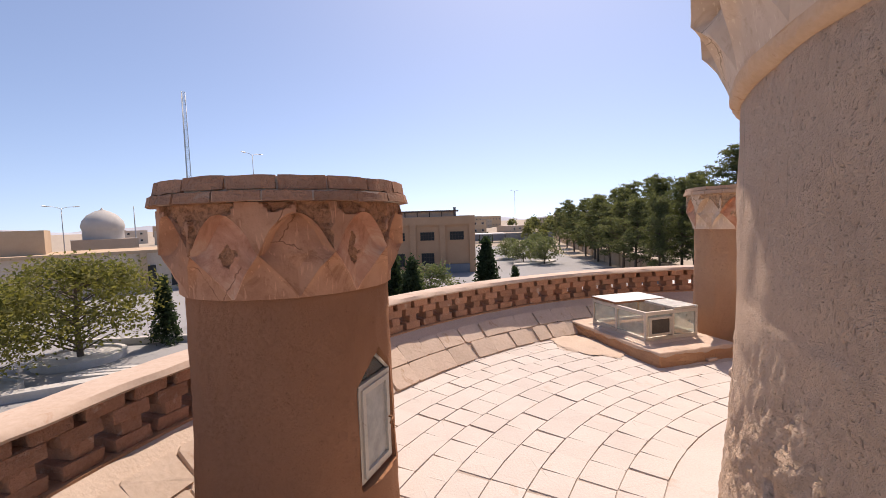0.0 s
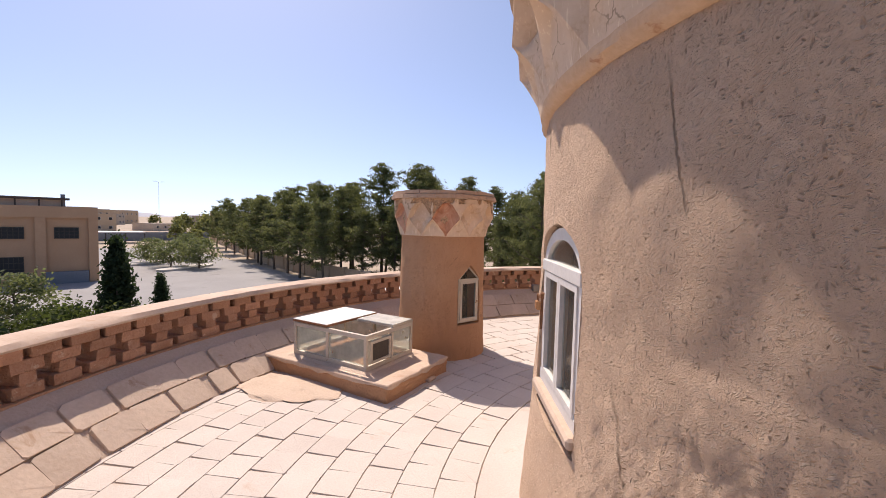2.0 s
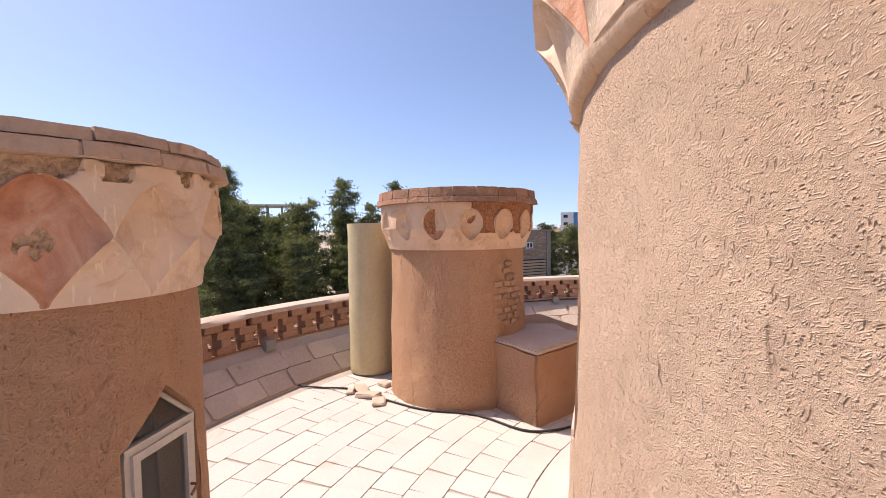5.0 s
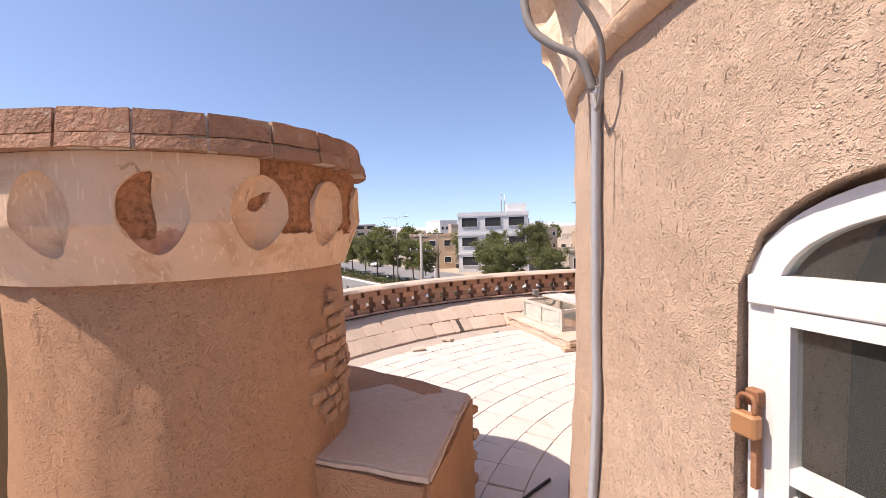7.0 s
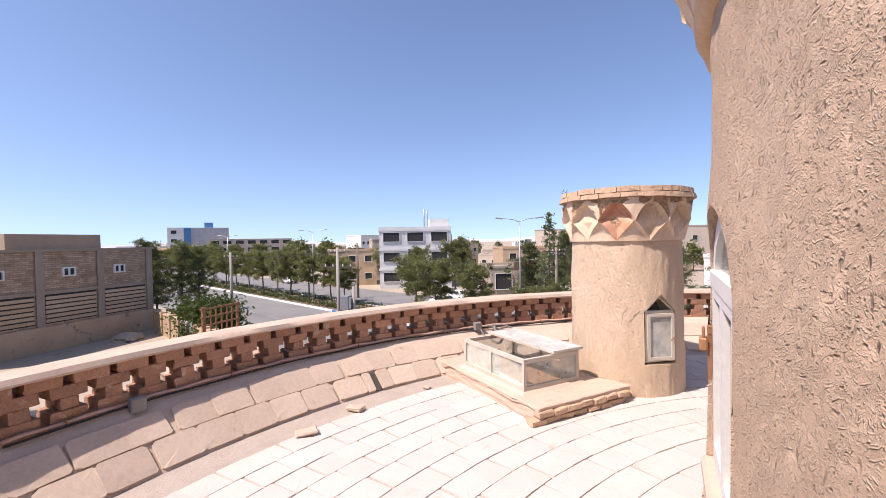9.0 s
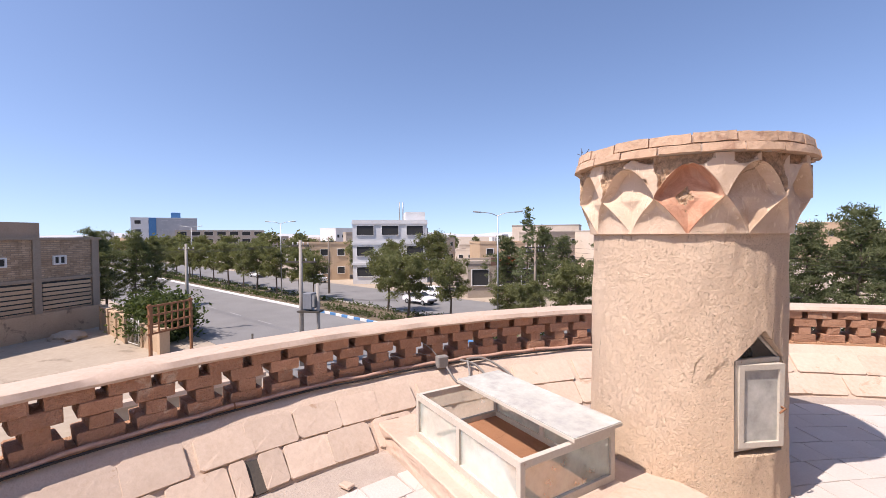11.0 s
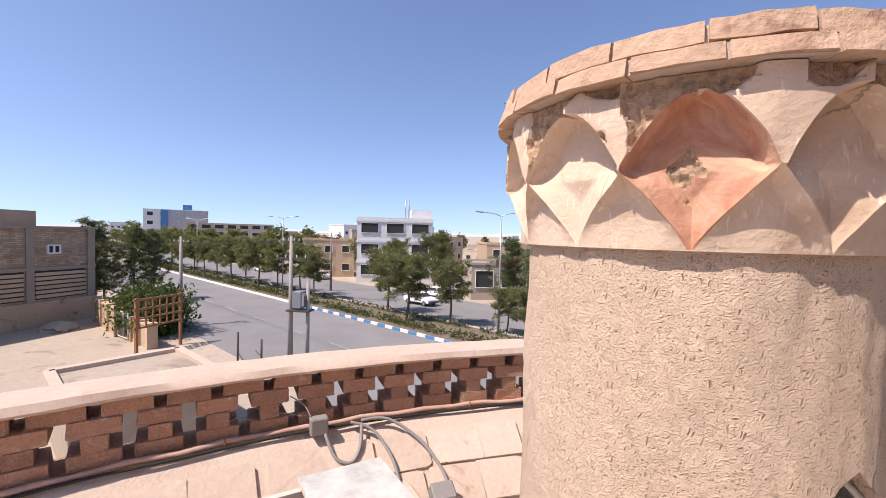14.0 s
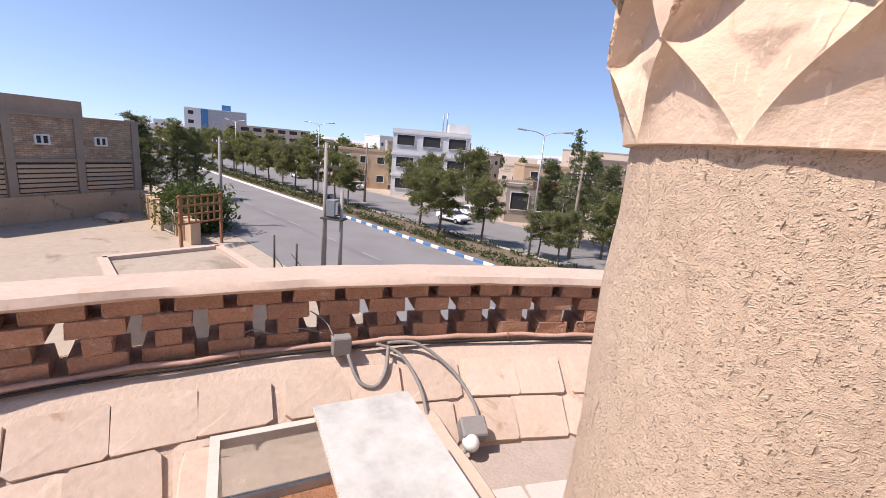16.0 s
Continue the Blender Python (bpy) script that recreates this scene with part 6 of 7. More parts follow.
def wall_run(name, p0, p1, h, t, mat, label, pier=0.0, category="wall"):
    """A free-standing wall between two plan points."""
    p0, p1 = Vector((*p0, 0)), Vector((*p1, 0))
    d = p1 - p0
    w = thing(name, p0.x, p0.y, GROUND, math.degrees(math.atan2(d.y, d.x)), label, category)
    part("panel", boxed((0, -t / 2, -0.2), (d.length, t / 2, h)), mat, w)
    part("coping", boxed((-0.05, -t / 2 - 0.06, h), (d.length + 0.05, t / 2 + 0.06, h + 0.12)), mat, w)
    if pier:
        for k in range(int(d.length / pier) + 1):
            part("pier", boxed((k * pier - 0.22, -t / 2 - 0.12, -0.2), (k * pier + 0.22, t / 2 + 0.12, h + 0.25)), mat, w)
    return w


wall_run("garden_wall", (54.2, -6.9), (46.5, -7.3), 1.9, 0.35, M_BEIGE, "broken beige brick wall by the gate", 2.5)
wall_run("garden_wall", (44.4, -7.9), (41.2, -8.3), 1.5, 0.4, M_BEIGE, "low beige brick gate wall", 1.6)
gt = thing("gate", 46.3, -7.2, GROUND, 190, "white steel lattice gate leaf standing open", "gate")
part("gate_frame", tubed([(0, 0, 0.15), (0, 0, 2.0), (1.9, 0, 2.0), (1.9, 0, 0.15), (0, 0, 0.15)], 0.035, 6), M_FRAME, gt)
for k in range(8):
    part("bar", tubed([(0.2 + k * 0.22, 0, 0.15), (0.2 + k * 0.22, 0, 2.0)], 0.014, 5), M_FRAME, gt)
# low flat roof beside the street
lr = thing("outbuilding", 24.6, -2.8, GROUND, -42, "low flat-roofed mud outbuilding beside the tower", "building")
lr.matrix_world = pose(0, 0, GROUND)
bm = bmesh.new()
prism(bm, [(29.1, -2.6), (24.2, -2.8), (23.7, -7.5), (29.7, -7.1)], -0.2, 2.45)
part("wall", bm, M_EARTH, lr)
for p0, p1 in (((29.1, -2.6), (24.2, -2.8)), ((24.2, -2.8), (23.7, -7.5)), ((23.7, -7.5), (29.7, -7.1)), ((29.7, -7.1), (29.1, -2.6))):
    a, b = Vector((*p0, 0)), Vector((*p1, 0))
    bm = bmesh.new()
    n_ = (b - a).normalized().cross(UP) * 0.18
    prism(bm, [(a + n_)[:2], (b + n_)[:2], (b - n_)[:2], (a - n_)[:2]][::-1], 2.45, 2.62)
    bmesh.ops.recalc_face_normals(bm, faces=bm.faces)
    part("roof_kerb", bm, M_COPING, lr)
solo("earth_mound", (lambda q: (bmesh.ops.create_icosphere(q, subdivisions=3, radius=1.0), [setattr(v, "co", Vector((v.co.x * 1.6, v.co.y * 1.2, max(0, v.co.z) * 0.6)) * (1 + 0.3 * noise.noise(v.co * 2.5))) for v in q.verts], q)[-1])(bmesh.new()), M_EARTH, "heap of dry earth and rubble", "heap", smooth=60, at=pose(52.2, -4.3, GROUND))


# ---- cars ----
def car(x, y, rz, label):
    c_ = thing("car", x, y, GROUND + 0.02, rz, label, "car", "parked cars")
    prof = [(-2.1, 0.35), (-2.12, 0.75), (-1.95, 0.95), (-1.45, 1.0), (-1.0, 1.38), (0.35, 1.40), (0.95, 0.98), (1.85, 0.86), (2.1, 0.7), (2.1, 0.35)]
    bm = bmesh.new()
    sides = []
    for yy, k in ((-0.82, 0.0), (0.82, 0.0)):
        sides.append([bm.verts.new((px, yy * (1 if pz < 1.0 else 0.8), pz)) for px, pz in prof])
    bm.faces.new(sides[0])
    bm.faces.new(sides[1][::-1])
    for i in range(len(prof)):
        j = (i + 1) % len(prof)
        bm.faces.new((sides[0][j], sides[0][i], sides[1][i], sides[1][j]))
    bmesh.ops.recalc_face_normals(bm, faces=bm.faces)
    bmesh.ops.bevel(bm, geom=list(bm.edges), offset=0.05, segments=2, affect="EDGES")
    part("body", bm, M_CAR, c_, smooth=40)
    for sg in (-1, 1):
        bm = bmesh.new()
        o = sg * 0.80
        v = [bm.verts.new(p) for p in ((-1.2, sg * 0.80, 1.02), (0.75, sg * 0.80, 1.02), (0.28, sg * 0.695, 1.33), (-0.92, sg * 0.695, 1.33))]
        bm.faces.new(v if sg < 0 else v[::-1])
        bmesh.ops.translate(bm, verts=bm.verts, vec=(0, sg * 0.02, 0))
        part("side_window", bm, M_PANE, c_)
    for px0, pz0, px1, pz1 in ((0.98, 1.0, 0.42, 1.36), (-1.48, 1.03, -1.06, 1.35)):
        bm = bmesh.new()
        off = 0.02 if px0 > 0 else -0.02
        bm.faces.new([bm.verts.new(p) for p in ((px0 + off, -0.68, pz0 + 0.02), (px0 + off, 0.68, pz0 + 0.02), (px1 + off, 0.58, pz1 + 0.01), (px1 + off, -0.58, pz1 + 0.01))])
        part("windscreen", bm, M_PANE, c_)
    for px in (-1.3, 1.3):
        for sg in (-1, 1):
            w = part("wheel", tubed([(px, sg * 0.66, 0.3), (px, sg * 0.84, 0.3)], 0.3, 16), M_RUBBER, c_)
            part("rim", tubed([(px, sg * 0.835, 0.3), (px, sg * 0.85, 0.3)], 0.18, 12), M_STEEL, w)
    for sg in (-1, 1):
        part("headlight", boxed((2.06, sg * 0.6 - 0.16, 0.62), (2.12, sg * 0.6 + 0.16, 0.76), None, 0.02), M_LID, c_)
        part("tail_light", boxed((-2.14, sg * 0.6 - 0.16, 0.68), (-2.08, sg * 0.6 + 0.16, 0.84), None, 0.02), M_RUST, c_)
    part("bumper", boxed((2.02, -0.8, 0.38), (2.18, 0.8, 0.55), None, 0.03), M_DARK, c_)
    return c_


car(*on_road(13.5, -11.0), 182, "white saloon car on the far carriageway")
car(*on_road(16.5, -16.3), 2, "white saloon car parked at the far kerb")
car(*on_road(44, -16.2), 2, "white saloon car parked at the far kerb")
car(*on_road(62, -14), 182, "white saloon car on the far carriageway")


# ---- shops and houses across the street ----
sp = house("shop", 42.5, -42.5, -128, 10, 8, 4.4, M_FARWALL, "low tan shop with a dark front across the street", 1, 3, win=(2.6, 2.2))
part("sign_board", boxed((3.0, -0.5, 4.2), (7.2, -0.3, 5.2)), plain("brown_board", (0.2, 0.12, 0.09), 0.6), sp)
bm = bmesh.new()
tube(bm, [(5.0 + 1.3 * math.cos(q * TAU / 20), -0.55, 4.75 + 0.38 * math.sin(q * TAU / 20)) for q in range(21)], 0.09, 6)
tube(bm, curve_pts([(4.0, -0.56, 4.6), (4.6, -0.56, 4.95), (5.2, -0.56, 4.55), (6.0, -0.56, 4.9)], 5), 0.10, 6)
part("sign_shape", bm, plain("red_sign_paint", (0.62, 0.07, 0.03), 0.5), sp, "red curved sign shapes")
TH = "town houses"
house("house", 56, -62, -128, 11, 9, 6.5, M_BEIGE, "beige flat-roofed house behind the street trees", 2, 3, group=TH)
house("house", 63, -94, -118, 16, 10, 8.6, M_FARWALL, "tan two-storey town house", 2, 4, group=TH)
house("house", 50, -100, -112, 14, 10, 8.8, M_FARWALL, "tan two-storey town house", 2, 4, group=TH)
house("house", 19.5, -57.0, 183, 7.5, 9, 8.4, M_FARWALL, "pinkish two-storey house with white bands", 2, 3, group=TH)
hs = house("house", 14.6, -55.0, 183, 2.6, 10, 7.6, M_GREYWALL, "tall dark grey blank gable wall of a house", 1, 1, group=TH)
hp = house("house", 20.0, -52.0, 183, 6.0, 5, 5.8, M_WHITE, "white house with balcony bands", 2, 2, group=TH)
ga = thing("garage", 15.0, -40.5, GROUND, 183, "grey garage with white pitched roof", "garage")
part("wall", boxed((0, 0, -0.2), (4.6, 5, 3.4)), M_CONCRETE, ga)
bm = bmesh.new()
prism(bm, [(-0.4, -0.5), (4.0, -0.5), (4.0, 5.4), (-0.4, 5.4)], 3.4, 3.52)
for v in bm.verts:
    v.co.z += 0.9 * max(0.0, (3.0 - v.co.x) / 3.4)
part("roof", bm, M_LID, ga, "white sheet roof")
part("door", boxed((3.1, -0.06, 0), (4.2, -0.01, 2.6)), M_DARK, ga)
trng = random.Random(77)
for k in range(150):
    ang = trng.choice((trng.uniform(-100, -5), trng.uniform(-100, -5), trng.uniform(60, 128)))
    dist = trng.uniform(95, 620) if ang < 0 else trng.uniform(230, 620)
    x, y = dist * math.cos(radians(ang)), dist * math.sin(radians(ang))
    if ang < 0 and abs((ROAD.inverted() @ Vector((x, y, GROUND))).y + 3) < 24:
        continue
    h = trng.choice((3.6, 4.2, 6.8, 7.4, 7.4, 10.2)) * (1 + 0.0004 * dist)
    house("house", x, y, math.degrees(math.atan2(y, x)) + 90 + trng.choice((180, 200, 165, 225)), trng.uniform(8, 20), trng.uniform(8, 14), h, trng.choice((M_FARWALL, M_FARWALL, M_BEIGE, M_WHITE)), trng.choice(("flat-roofed tan house in the far town",)), 1 if h < 5 else 2, trng.randint(2, 4), group="far town houses", roof=dist < 200)
ftree = tree("far_tree", 31, 7.0, 1.5, 2.6, M_STREET, 0.5, 40, 14, "round", label="green tree among the far houses", group="far trees", trunk_r=0.15)
plant_rows(ftree, [(d * math.cos(radians(q)), d * math.sin(radians(q)), trng.uniform(0.7, 1.3)) for q, d in [(trng.choice((trng.uniform(-100, -20), trng.uniform(-19, -6), trng.uniform(62, 80))), trng.uniform(80, 420)) for _ in range(130)] if abs((ROAD.inverted() @ Vector((d * math.cos(radians(q)), d * math.sin(radians(q)), GROUND))).y + 3) > 17], trng)
for k in range(2):
    m_ = solo("antenna_mast", tubed([(0, 0, 0), (0, 0, 24)], [0.6, 0.3], 6), M_STEEL, "thin far radio mast above the town", "mast", group="far masts", at=pose(47 - 7 * k, -598, GROUND))

# hills far off, with the haze put into their grey-blue colour
bm = bmesh.new()
prev = None
for k in range(161):
    q = radians(-120 + k * 1.6)
    d = 2700
    h = 18 + 55 * max(0, noise.noise(Vector((k * 0.09, 3, 0)))) + 22 * noise.noise(Vector((k * 0.4, 8, 0)))
    cur = (bm.verts.new((d * math.cos(q), d * math.sin(q), GROUND - 1)), bm.verts.new((d * 1.03 * math.cos(q), d * 1.03 * math.sin(q), GROUND + max(6, h))))
    if prev:
        bm.faces.new((prev[0], cur[0], cur[1], prev[1]))
    prev = cur
solo("backdrop", bm, rough_surface("hazy_hill", (0.42, 0.43, 0.47), (0.48, 0.49, 0.53), 0.003, 0.05, 1.0, 0.1, 0.5), "low hazy hills on the horizon", "hills", "structure")

# ---- courtyard side ----
cb = thing("school_building", 5.0, 66.5, GROUND, 180, "two-storey tan brick building with pilasters and barred windows", "building")
cb.matrix_world = pose(5.0, 66.5, GROUND, 0, 0, 0)
part("wall", boxed((-34, 0, -0.2), (0, 14, 8.4)), M_SCHOOL, cb)
for k in range(8):
    part("pilaster", boxed((-0.55 - k * 4.65, -0.35, -0.2), (0.35 - k * 4.65, 0.0, 8.4)), M_SCHOOL, cb)
part("parapet_band", boxed((-34, -0.4, 7.6), (0.35, 14.2, 8.9)), M_SCHOOL, cb)
part("plinth", boxed((-4.4, -0.5, -0.2), (-0.6, -0.02, 1.4)), M_GREYWALL, cb, "dark grey plinth")
windows_row(cb, -2.5 - 4.65 * 5, 4.65, 6, 2.2, 5.2, 6.5, 0.0, 4, M_DARK)
windows_row(cb, -2.5 - 4.65 * 5, 4.65, 5, 2.0, 1.2, 3.2, 0.0, 4, M_DARK)
part("roof_shed", boxed((-13, 3, 8.9), (-2.6, 3.3, 9.7)), M_FARWALL, cb)
part("roof_sheet", boxed((-13.2, 2.5, 9.7), (-2.0, 3.8, 9.95)), M_DARK, cb)
for k in range(6):
    part("roof_post", boxed((-12.8 + k * 2.0, 2.6, 8.9), (-12.65 + k * 2.0, 2.75, 9.7)), M_DARK, cb)
part("roof_upright", boxed((-2.8, 2.8, 8.9), (-2.4, 3.4, 10.4)), M_GREYWALL, cb)
wall_run("boundary_wall", (27.8, 40), (29.5, 75), 1.9, 0.3, M_BEIGE, "long tan brick boundary wall with piers", 4.0)
wall_run("boundary_wall", (29.5, 75), (45.5, 165), 1.9, 0.3, M_BEIGE, "long tan brick boundary wall with piers", 6.0)
wall_run("boundary_wall", (-10, 165), (45, 165), 2.6, 0.4, M_GREYWALL, "dark far boundary wall of the courtyard", 7.0)
cp = thing("canopy", 12, 150, GROUND, 0, "pale flat canopy roof at the far end of the yard", "canopy")
part("roof", boxed((-2, 0, 3.0), (12, 8, 3.3)), M_LID, cp)
for k in range(4):
    part("post", boxed((-1.8 + k * 4.5, 0.2, 0), (-1.5 + k * 4.5, 0.5, 3.0)), M_DARK, cp)
for x, y, sx, sy in ((17.0, 76, 5.5, 1.6), (12.6, 86, 5, 2.0)):
    bm = bmesh.new()
    prism(bm, [(sx * math.cos(q * TAU / 24), sy * math.sin(q * TAU / 24)) for q in range(24)], 0, 0.28)
    solo("planting_island", bm, M_CONCRETE, "kerbed planting island in the asphalt yard", "planting island", "structure", at=pose(x, y, GROUND + 0.03, 0, 0, 35))
street_lamp(36.5, 198, 21, 20, "very tall floodlight pole beyond the yard", 2)
street_lamp(-52.6, 59.6, 11.6, 60, "double-armed lamp post by the prayer hall", 2)
street_lamp(-31.2, 72.6, 20.3, 60, "tall double-armed lamp post", 2)
wall_run("planter_kerb", (-14, 31.5), (8, 38.2), 0.7, 0.35, M_CONCRETE, "low concrete planter kerb among shrubs", 0.0, "kerb")
# prayer hall with dome
mh = thing("prayer_hall", -42, 54.2, GROUND, 45, "long low tan hall with a grey dome behind", "building")
mh.matrix_world = pose(-38.5, 57.0, GROUND, 0, 0, 218)
part("wall", boxed((-14, -12, -0.2), (40, 0, 5.2)), M_FARWALL, mh)
part("cornice", boxed((-14.2, -12, 5.2), (40, 0.25, 5.6)), M_BEIGE, mh)
part("upper_block", boxed((11, -14, 5.2), (40, -3, 8.6)), M_BEIGE, mh)
windows_row(mh, -12.0, 3.2, 5, 1.6, 0.6, 3.6, 0.13, 1)
part("porch", boxed((1.0, 0.0, -0.2), (1.8, 0.6, 5.2)), M_BEIGE, mh)
dm = thing("domed_hall", -55.2, 70.4, GROUND, 40, "small domed hall of pale stone with grey dome", "building")
part("drum_base", boxed((-4.2, -4.2, -0.2), (4.2, 4.2, 7.0)), M_FARWALL, dm)
bm = bmesh.new()
lathe(bm, [(2.75, 7.0), (2.75, 8.4), (2.8, 8.5), (2.95, 9.1), (2.7, 10.0), (2.0, 10.9), (1.0, 11.5), (0.25, 11.75), (0.05, 12.1)], 32)
part("dome", bm, M_CONCRETE, dm, "grey concrete dome", smooth=60)
part("minaret", tubed([(4.6, 3.2, 0), (4.6, 3.2, 12.5)], [0.14, 0.06], 6), M_STEEL, dm)
# lattice mast
ms = thing("lattice_mast", -73.7, 129.7, GROUND, 20, "tall blue-grey lattice radio mast", "mast")
legs = [(0.8 * math.cos(q * TAU / 3), 0.8 * math.sin(q * TAU / 3)) for q in range(3)]
H = 48.5
for x, y in legs:
    part("leg", tubed([(x, y, 0), (x * 0.75, y * 0.75, H)], 0.09, 5), M_STEEL, ms)
bm = bmesh.new()
for k in range(40):
    f0, f1 = k / 40, (k + 1) / 40
    for q in range(3):
        a, b = legs[q], legs[(q + 1) % 3]
        s0, s1 = 1 - 0.25 * f0, 1 - 0.25 * f1
        tube(bm, [(a[0] * s0, a[1] * s0, H * f0), (b[0] * s1, b[1] * s1, H * f1)], 0.045, 4, False)
        tube(bm, [(a[0] * s1, a[1] * s1, H * f1), (b[0] * s1, b[1] * s1, H * f1)], 0.04, 4, False)
part("lattice", bm, plain("blue_grey_paint", (0.3, 0.42, 0.5), 0.5), ms)
# planters and steps in front of the shade trees
for x, y, r in ((-23.8, 26.0, 2.4), (-24.5, 20.0, 2.0)):
    bm = bmesh.new()
    lathe(bm, [(r, 0), (r, 0.45), (r - 0.25, 0.45), (r - 0.25, 0.3), (0.1, 0.3)], 32)
    solo("round_planter", bm, M_CONCRETE, "round concrete planter ring with bare soil", "planter", group="round planters", at=pose(x, y, GROUND + 0.03))
for k in range(3):
    solo("kerb_step", boxed((-2.0, -0.2, 0), (2.0, 0.2, 0.3 - 0.08 * k), None, 0.02), M_CONCRETE, "low concrete step across the courtyard path", "step", group="courtyard steps", at=pose(-19.6, 22.4 + k * 0.8, GROUND + 0.03, 0, 0, 8))
for k in range(3):
    solo("kerb_step", boxed((-1.6, -0.18, 0), (1.6, 0.18, 0.3 - 0.08 * k), None, 0.02), M_CONCRETE, "low concrete step across the courtyard path", "step", group="courtyard steps", at=pose(-20.2, 16.2 + k * 0.75, GROUND + 0.03, 0, 0, 8))
wall_run("planter_kerb", (-27.5, 16.5), (-17.6, 22.0), 0.35, 0.6, M_CONCRETE, "long low concrete planter edge", 0.0, "kerb")
wall_run("planter_kerb", (-27, 29.5), (-9, 30.5), 0.4, 0.4, M_CONCRETE, "long low concrete planter edge", 0.0, "kerb")
# shed and sacks
sd = thing("shed", 18.6, 25.2, GROUND, -42, "low shed with white sheet roof beyond the parapet", "shed")
part("roof", boxed((-4.6, -1.8, 3.3), (3.2, 2.2, 3.42), pose(0, 0, 0, 2, 0, 0)), M_LID, sd)
part("back_wall", boxed((-4.4, 1.8, 0), (3.0, 2.0, 3.2)), M_GREYWALL, sd)
part("front_wall", boxed((-4.4, -1.5, 0), (3.0, -1.3, 1.9)), M_GREYWALL, sd)
for k in range(4):
    part("post", boxed((-4.3 + k * 2.4, -1.6, 0), (-4.15 + k * 2.4, -1.45, 3.25)), M_STEEL, sd)
    if k < 3:
        part("window_band", boxed((-4.0 + k * 2.4, -1.55, 2.2), (-2.1 + k * 2.4, -1.5, 2.8)), M_PANE, sd)
for k in range(14):
    bm = bmesh.new()
    bmesh.ops.create_icosphere(bm, subdivisions=2, radius=1.0)
    for v in bm.verts:
        v.co = Vector((v.co.x * 0.62, v.co.y * 0.42, v.co.z * 0.26)) * (1 + 0.25 * noise.noise(v.co * 2 + Vector((k, 0, 0))))
    solo("sack", bm, rough_surface("sack_cloth", (0.5, 0.52, 0.55), (0.66, 0.68, 0.7), 2, 20, 0.9, 0.3, 0.02) if k == 0 else bpy.data.materials["sack_cloth"], "stuffed pale sack on a heap by the shed", "sack", group="heap of sacks", smooth=180, at=pose(13.6 + trng.uniform(-1.2, 1.6), 24.6 + trng.uniform(-1.2, 1.2), GROUND + 0.22 + 0.42 * (k % 3), 0, 0, trng.uniform(0, 180)))
# unfinished frame building behind the trees
sk = thing("frame_building", 102, 45, GROUND, 115, "unfinished steel frame building behind trees", "building")
for k in range(6):
    for d in range(2):
        part("column", boxed((k * 3.0, d * 8, 0), (k * 3.0 + 0.4, d * 8 + 0.4, 14.2)), M_GREYWALL, sk)
for z in (10.4, 14.0):
    part("slab", boxed((-0.5, -0.5, z), (16, 9, z + 0.35)), M_CONCRETE, sk)
bpy.context.view_layer.update()

# ---- pieces of floor, bank and parapet ----
rng = random.Random(5)
TILE = 0.25
spots = []
for k in range(1, 12):
    r = (rows_r[k] + rows_r[k + 1]) / 2
    depth_ = rows_r[k + 1] - rows_r[k]
    count = int(TAU * r / TILE)
    w = TAU * r / count
    for i in range(count):
        a = (i + 0.5 * (k % 2) + rng.uniform(-0.05, 0.05)) * TAU / count
        p = on_ring(a, r, rng.uniform(-0.0015, 0.0015))
        if (p - P).length > 6.1:
            continue
        m = Matrix.Translation(p) @ Euler((rng.uniform(-0.005, 0.005), rng.uniform(-0.005, 0.005), a + math.pi / 2 + rng.uniform(-0.012, 0.012))).to_matrix().to_4x4()
        spots.append((m, rng.randrange(8), ((w - 0.005) / 0.25, (depth_ - 0.005) / 0.25, 1)))


def near_floor(p):
    a = math.degrees(math.atan2(p.y - C.y, p.x - C.x)) % 360
    r = (p - C).length
    return (92 < a < 150 and r < 5.2) or (20 < a < 32 and r < 5)


bm = bmesh.new()
lathe(bm, [(tower_radius(0) - 0.05, 0.03), (tower_radius(0) + 0.02, 0.022), (tower_radius(0) + 0.06, 0.003), (rows_r[1] - 0.004, 0.0), (rows_r[1] - 0.003, -0.014)], 200, c=(C.x, C.y),
      wobble=lambda a, z: 0.008 * noise.noise(Vector((math.cos(a) * 12, math.sin(a) * 12, z * 9))))
part("apron", bm, M_TILE, roof_floor, "smooth plaster strip round the tower foot", smooth=60)
pieces("tile", roof_floor, M_TILE, spots, [slab_mesh(0.25, 0.25, 0.022, rng, 0.007) for _ in range(8)], near_floor, "far_tiles")

spots = []
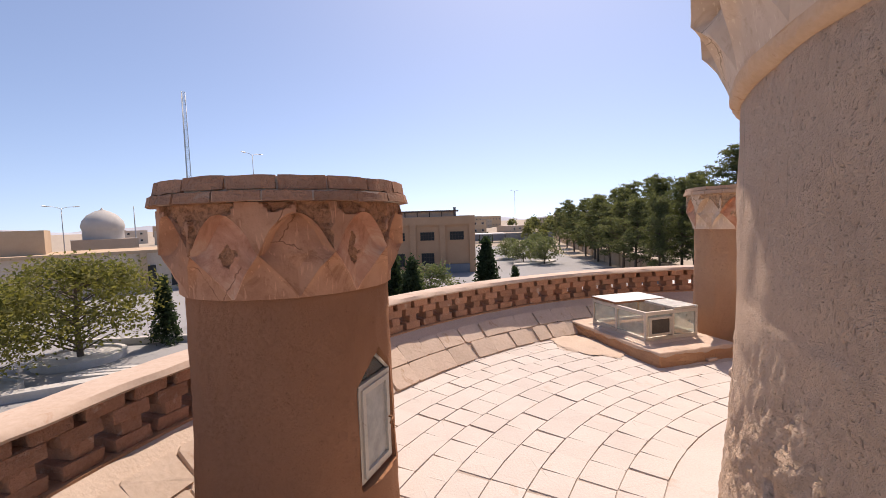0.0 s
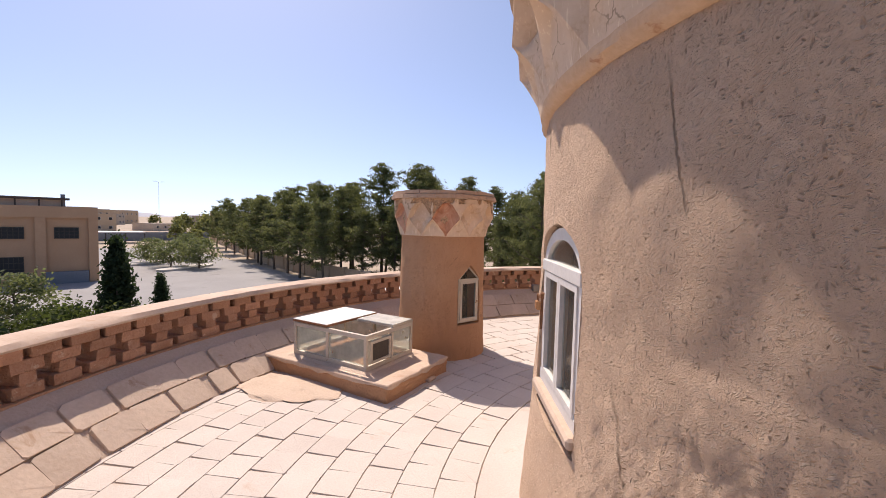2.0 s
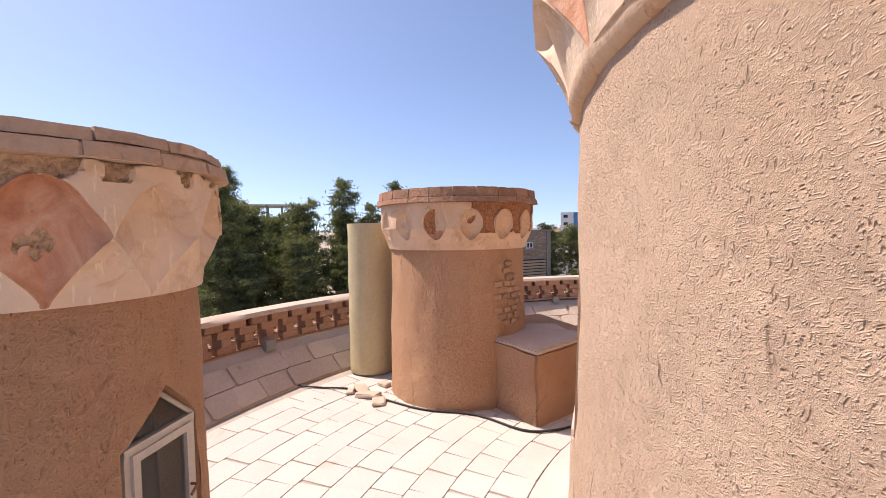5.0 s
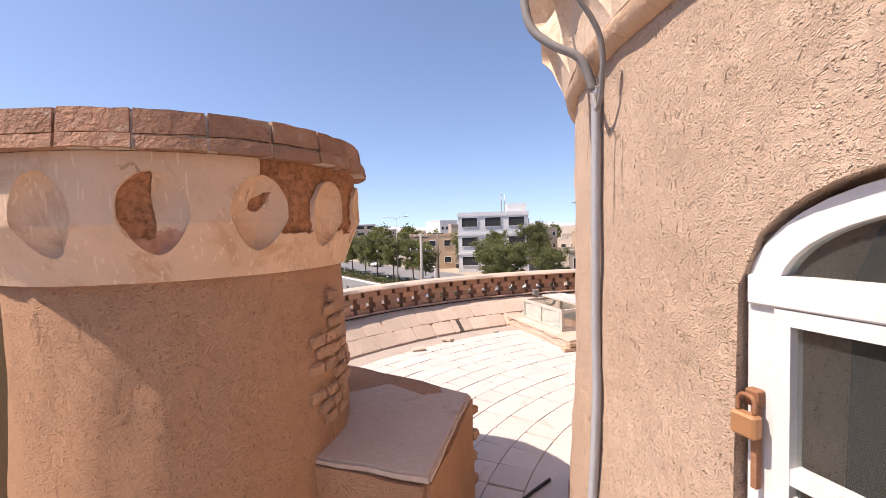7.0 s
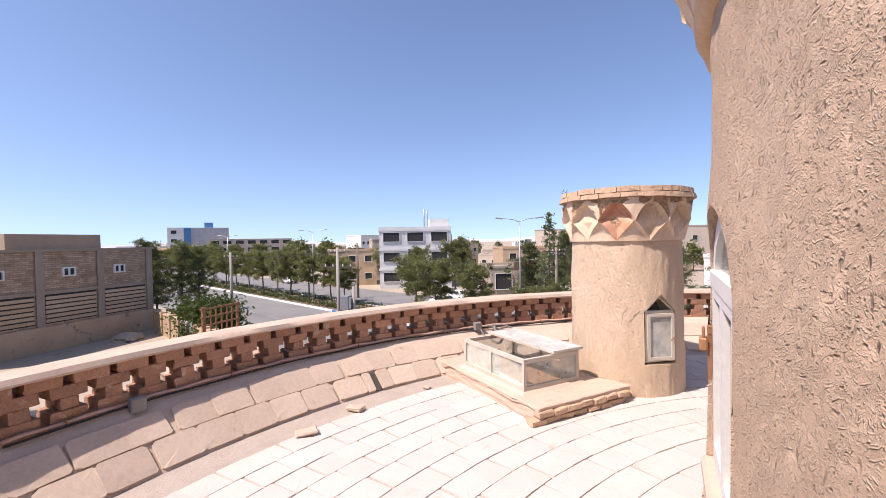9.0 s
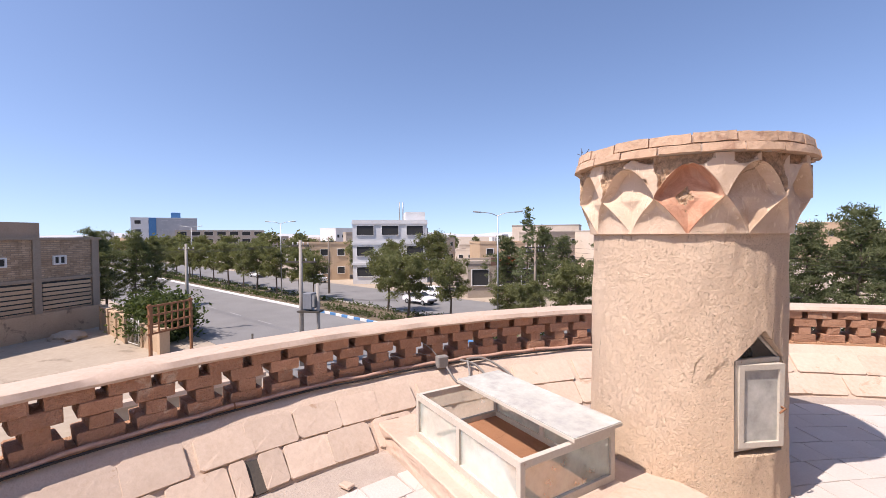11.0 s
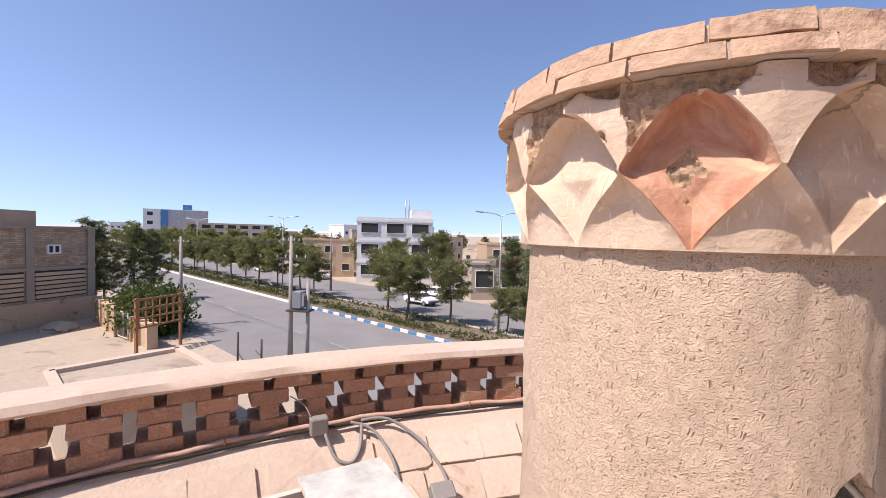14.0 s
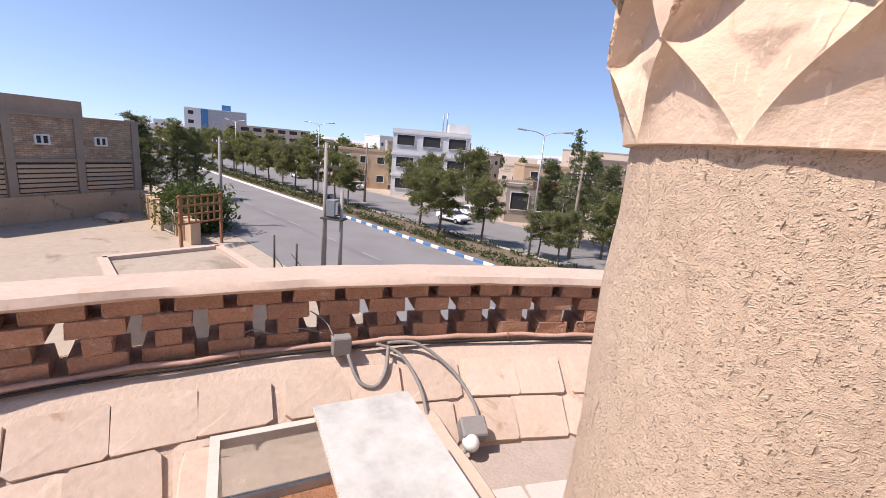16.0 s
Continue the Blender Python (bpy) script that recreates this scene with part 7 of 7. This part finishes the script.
for k, (r, z) in enumerate(((6.02, 0.083), (6.20, 0.243))):
    count = int(TAU * r / 0.335)
    for i in range(count):
        a = (i + 0.5 * k + rng.uniform(-0.1, 0.1)) * TAU / count
        m = Matrix.Translation(on_ring(a, r, z, P)) @ Euler((0, 0, a + math.pi / 2)).to_matrix().to_4x4() @ Euler((radians(-41.5 + rng.uniform(-2.5, 2.5)), rng.uniform(-0.02, 0.02), rng.uniform(-0.02, 0.02))).to_matrix().to_4x4() @ Matrix.Translation((0, 0, 0.018 + rng.uniform(0, 0.008)))
        wide_ = TAU * r / count - 0.006
        gap = [(radians(g) - a + math.pi) % TAU - math.pi for g in (-3.0, 119.8)]
        cut = [g * r for g in gap if abs(g * r) < wide_ / 2]
        if k == 0 and cut:
            # the drain splits this tile in two
            for e0, e1 in ((-wide_ / 2, cut[0] - 0.04), (cut[0] + 0.04, wide_ / 2)):
                if e1 - e0 > 0.03:
                    spots.append((m @ Matrix.Translation(((e0 + e1) / 2, 0, 0)), 0, ((e1 - e0) / 0.25, 0.232 / 0.25, 1)))
            continue
        spots.append((m, rng.randrange(6), (wide_ / 0.25, 0.232 / 0.25, 1)))


def near_bank(p):
    a = math.degrees(math.atan2(p.y - P.y, p.x - P.x)) % 360
    return a < 25 or a > 325 or 98 < a < 150


pieces("tile", bank, M_BANK, spots, [slab_mesh(0.25, 0.25, 0.05, rng, 0.02) for _ in range(6)], near_bank, "far_tiles")

parapet = thing("parapet", P.x, P.y, 0, 0, "low openwork brick parapet with cross-shaped holes and plastered coping", "parapet", kind="structure")
RI, RO, PZ0, CH = 6.42, 6.64, 0.42, 0.084
bm = bmesh.new()
PZ1 = PZ0 + 4 * CH
lathe(bm, [(RI - 0.02, PZ1 - 0.004), (RI - 0.035, PZ1 + 0.014), (RI - 0.012, PZ1 + 0.05), (RO + 0.02, PZ1 + 0.052), (RO + 0.04, PZ1 + 0.02), (RO + 0.03, PZ1 - 0.004), (RI - 0.02, PZ1 - 0.004)], 300,
      wobble=lambda a, z: 0.02 * noise.noise(Vector((math.cos(a) * 22, math.sin(a) * 22, z * 14))) + 0.012 * noise.noise(Vector((math.cos(a) * 60, math.sin(a) * 60, z * 30))))
part("coping", bm, M_COPING, parapet, "worn pink plaster coping", smooth=50)
bm = bmesh.new()
lathe(bm, [(RI - 0.03, PZ0 - 0.03), (RI - 0.03, PZ0), (RO + 0.02, PZ0), (RO + 0.05, PZ0 - 0.6), (RO + 0.25, GROUND)], 160)
part("footing", bm, M_TURRET, parapet, smooth=40)
COUNT = 147
step = TAU / COUNT
spots = []


def brick_mesh(rng, w=1.0):
    b = bmesh.new()
    box(b, (-0.1, -0.11, 0.0), (0.1, 0.11, CH), None, 0.005)
    for v in b.verts:
        v.co += Vector((rng.uniform(-0.006, 0.006), rng.uniform(-0.007, 0.006), rng.uniform(-0.002, 0.002)))
    return b


for i in range(COUNT):
    for row in range(4):
        a = radians(0.976) + (i + (0.5 if row == 3 else 0.0)) * step
        wide = {0: 0.212, 1: 0.112, 2: 0.212, 3: 0.214}[row]
        m = Matrix.Translation(on_ring(a, (RI + RO) / 2 + rng.uniform(-0.006, 0.004), PZ0 + row * CH, P)) @ Euler((0, 0, a + math.pi / 2 + rng.uniform(-0.015, 0.015))).to_matrix().to_4x4()
        spots.append((m, rng.randrange(6), (wide * rng.uniform(0.97, 1.03) / 0.2, 1, 1)))


def near_parapet(p):
    a = math.degrees(math.atan2(p.y - P.y, p.x - P.x)) % 360
    return a < 40 or a > 325 or 108 < a < 190


pieces("brick", parapet, M_BRICK, spots, [brick_mesh(rng) for _ in range(6)], near_parapet, "far_bricks")
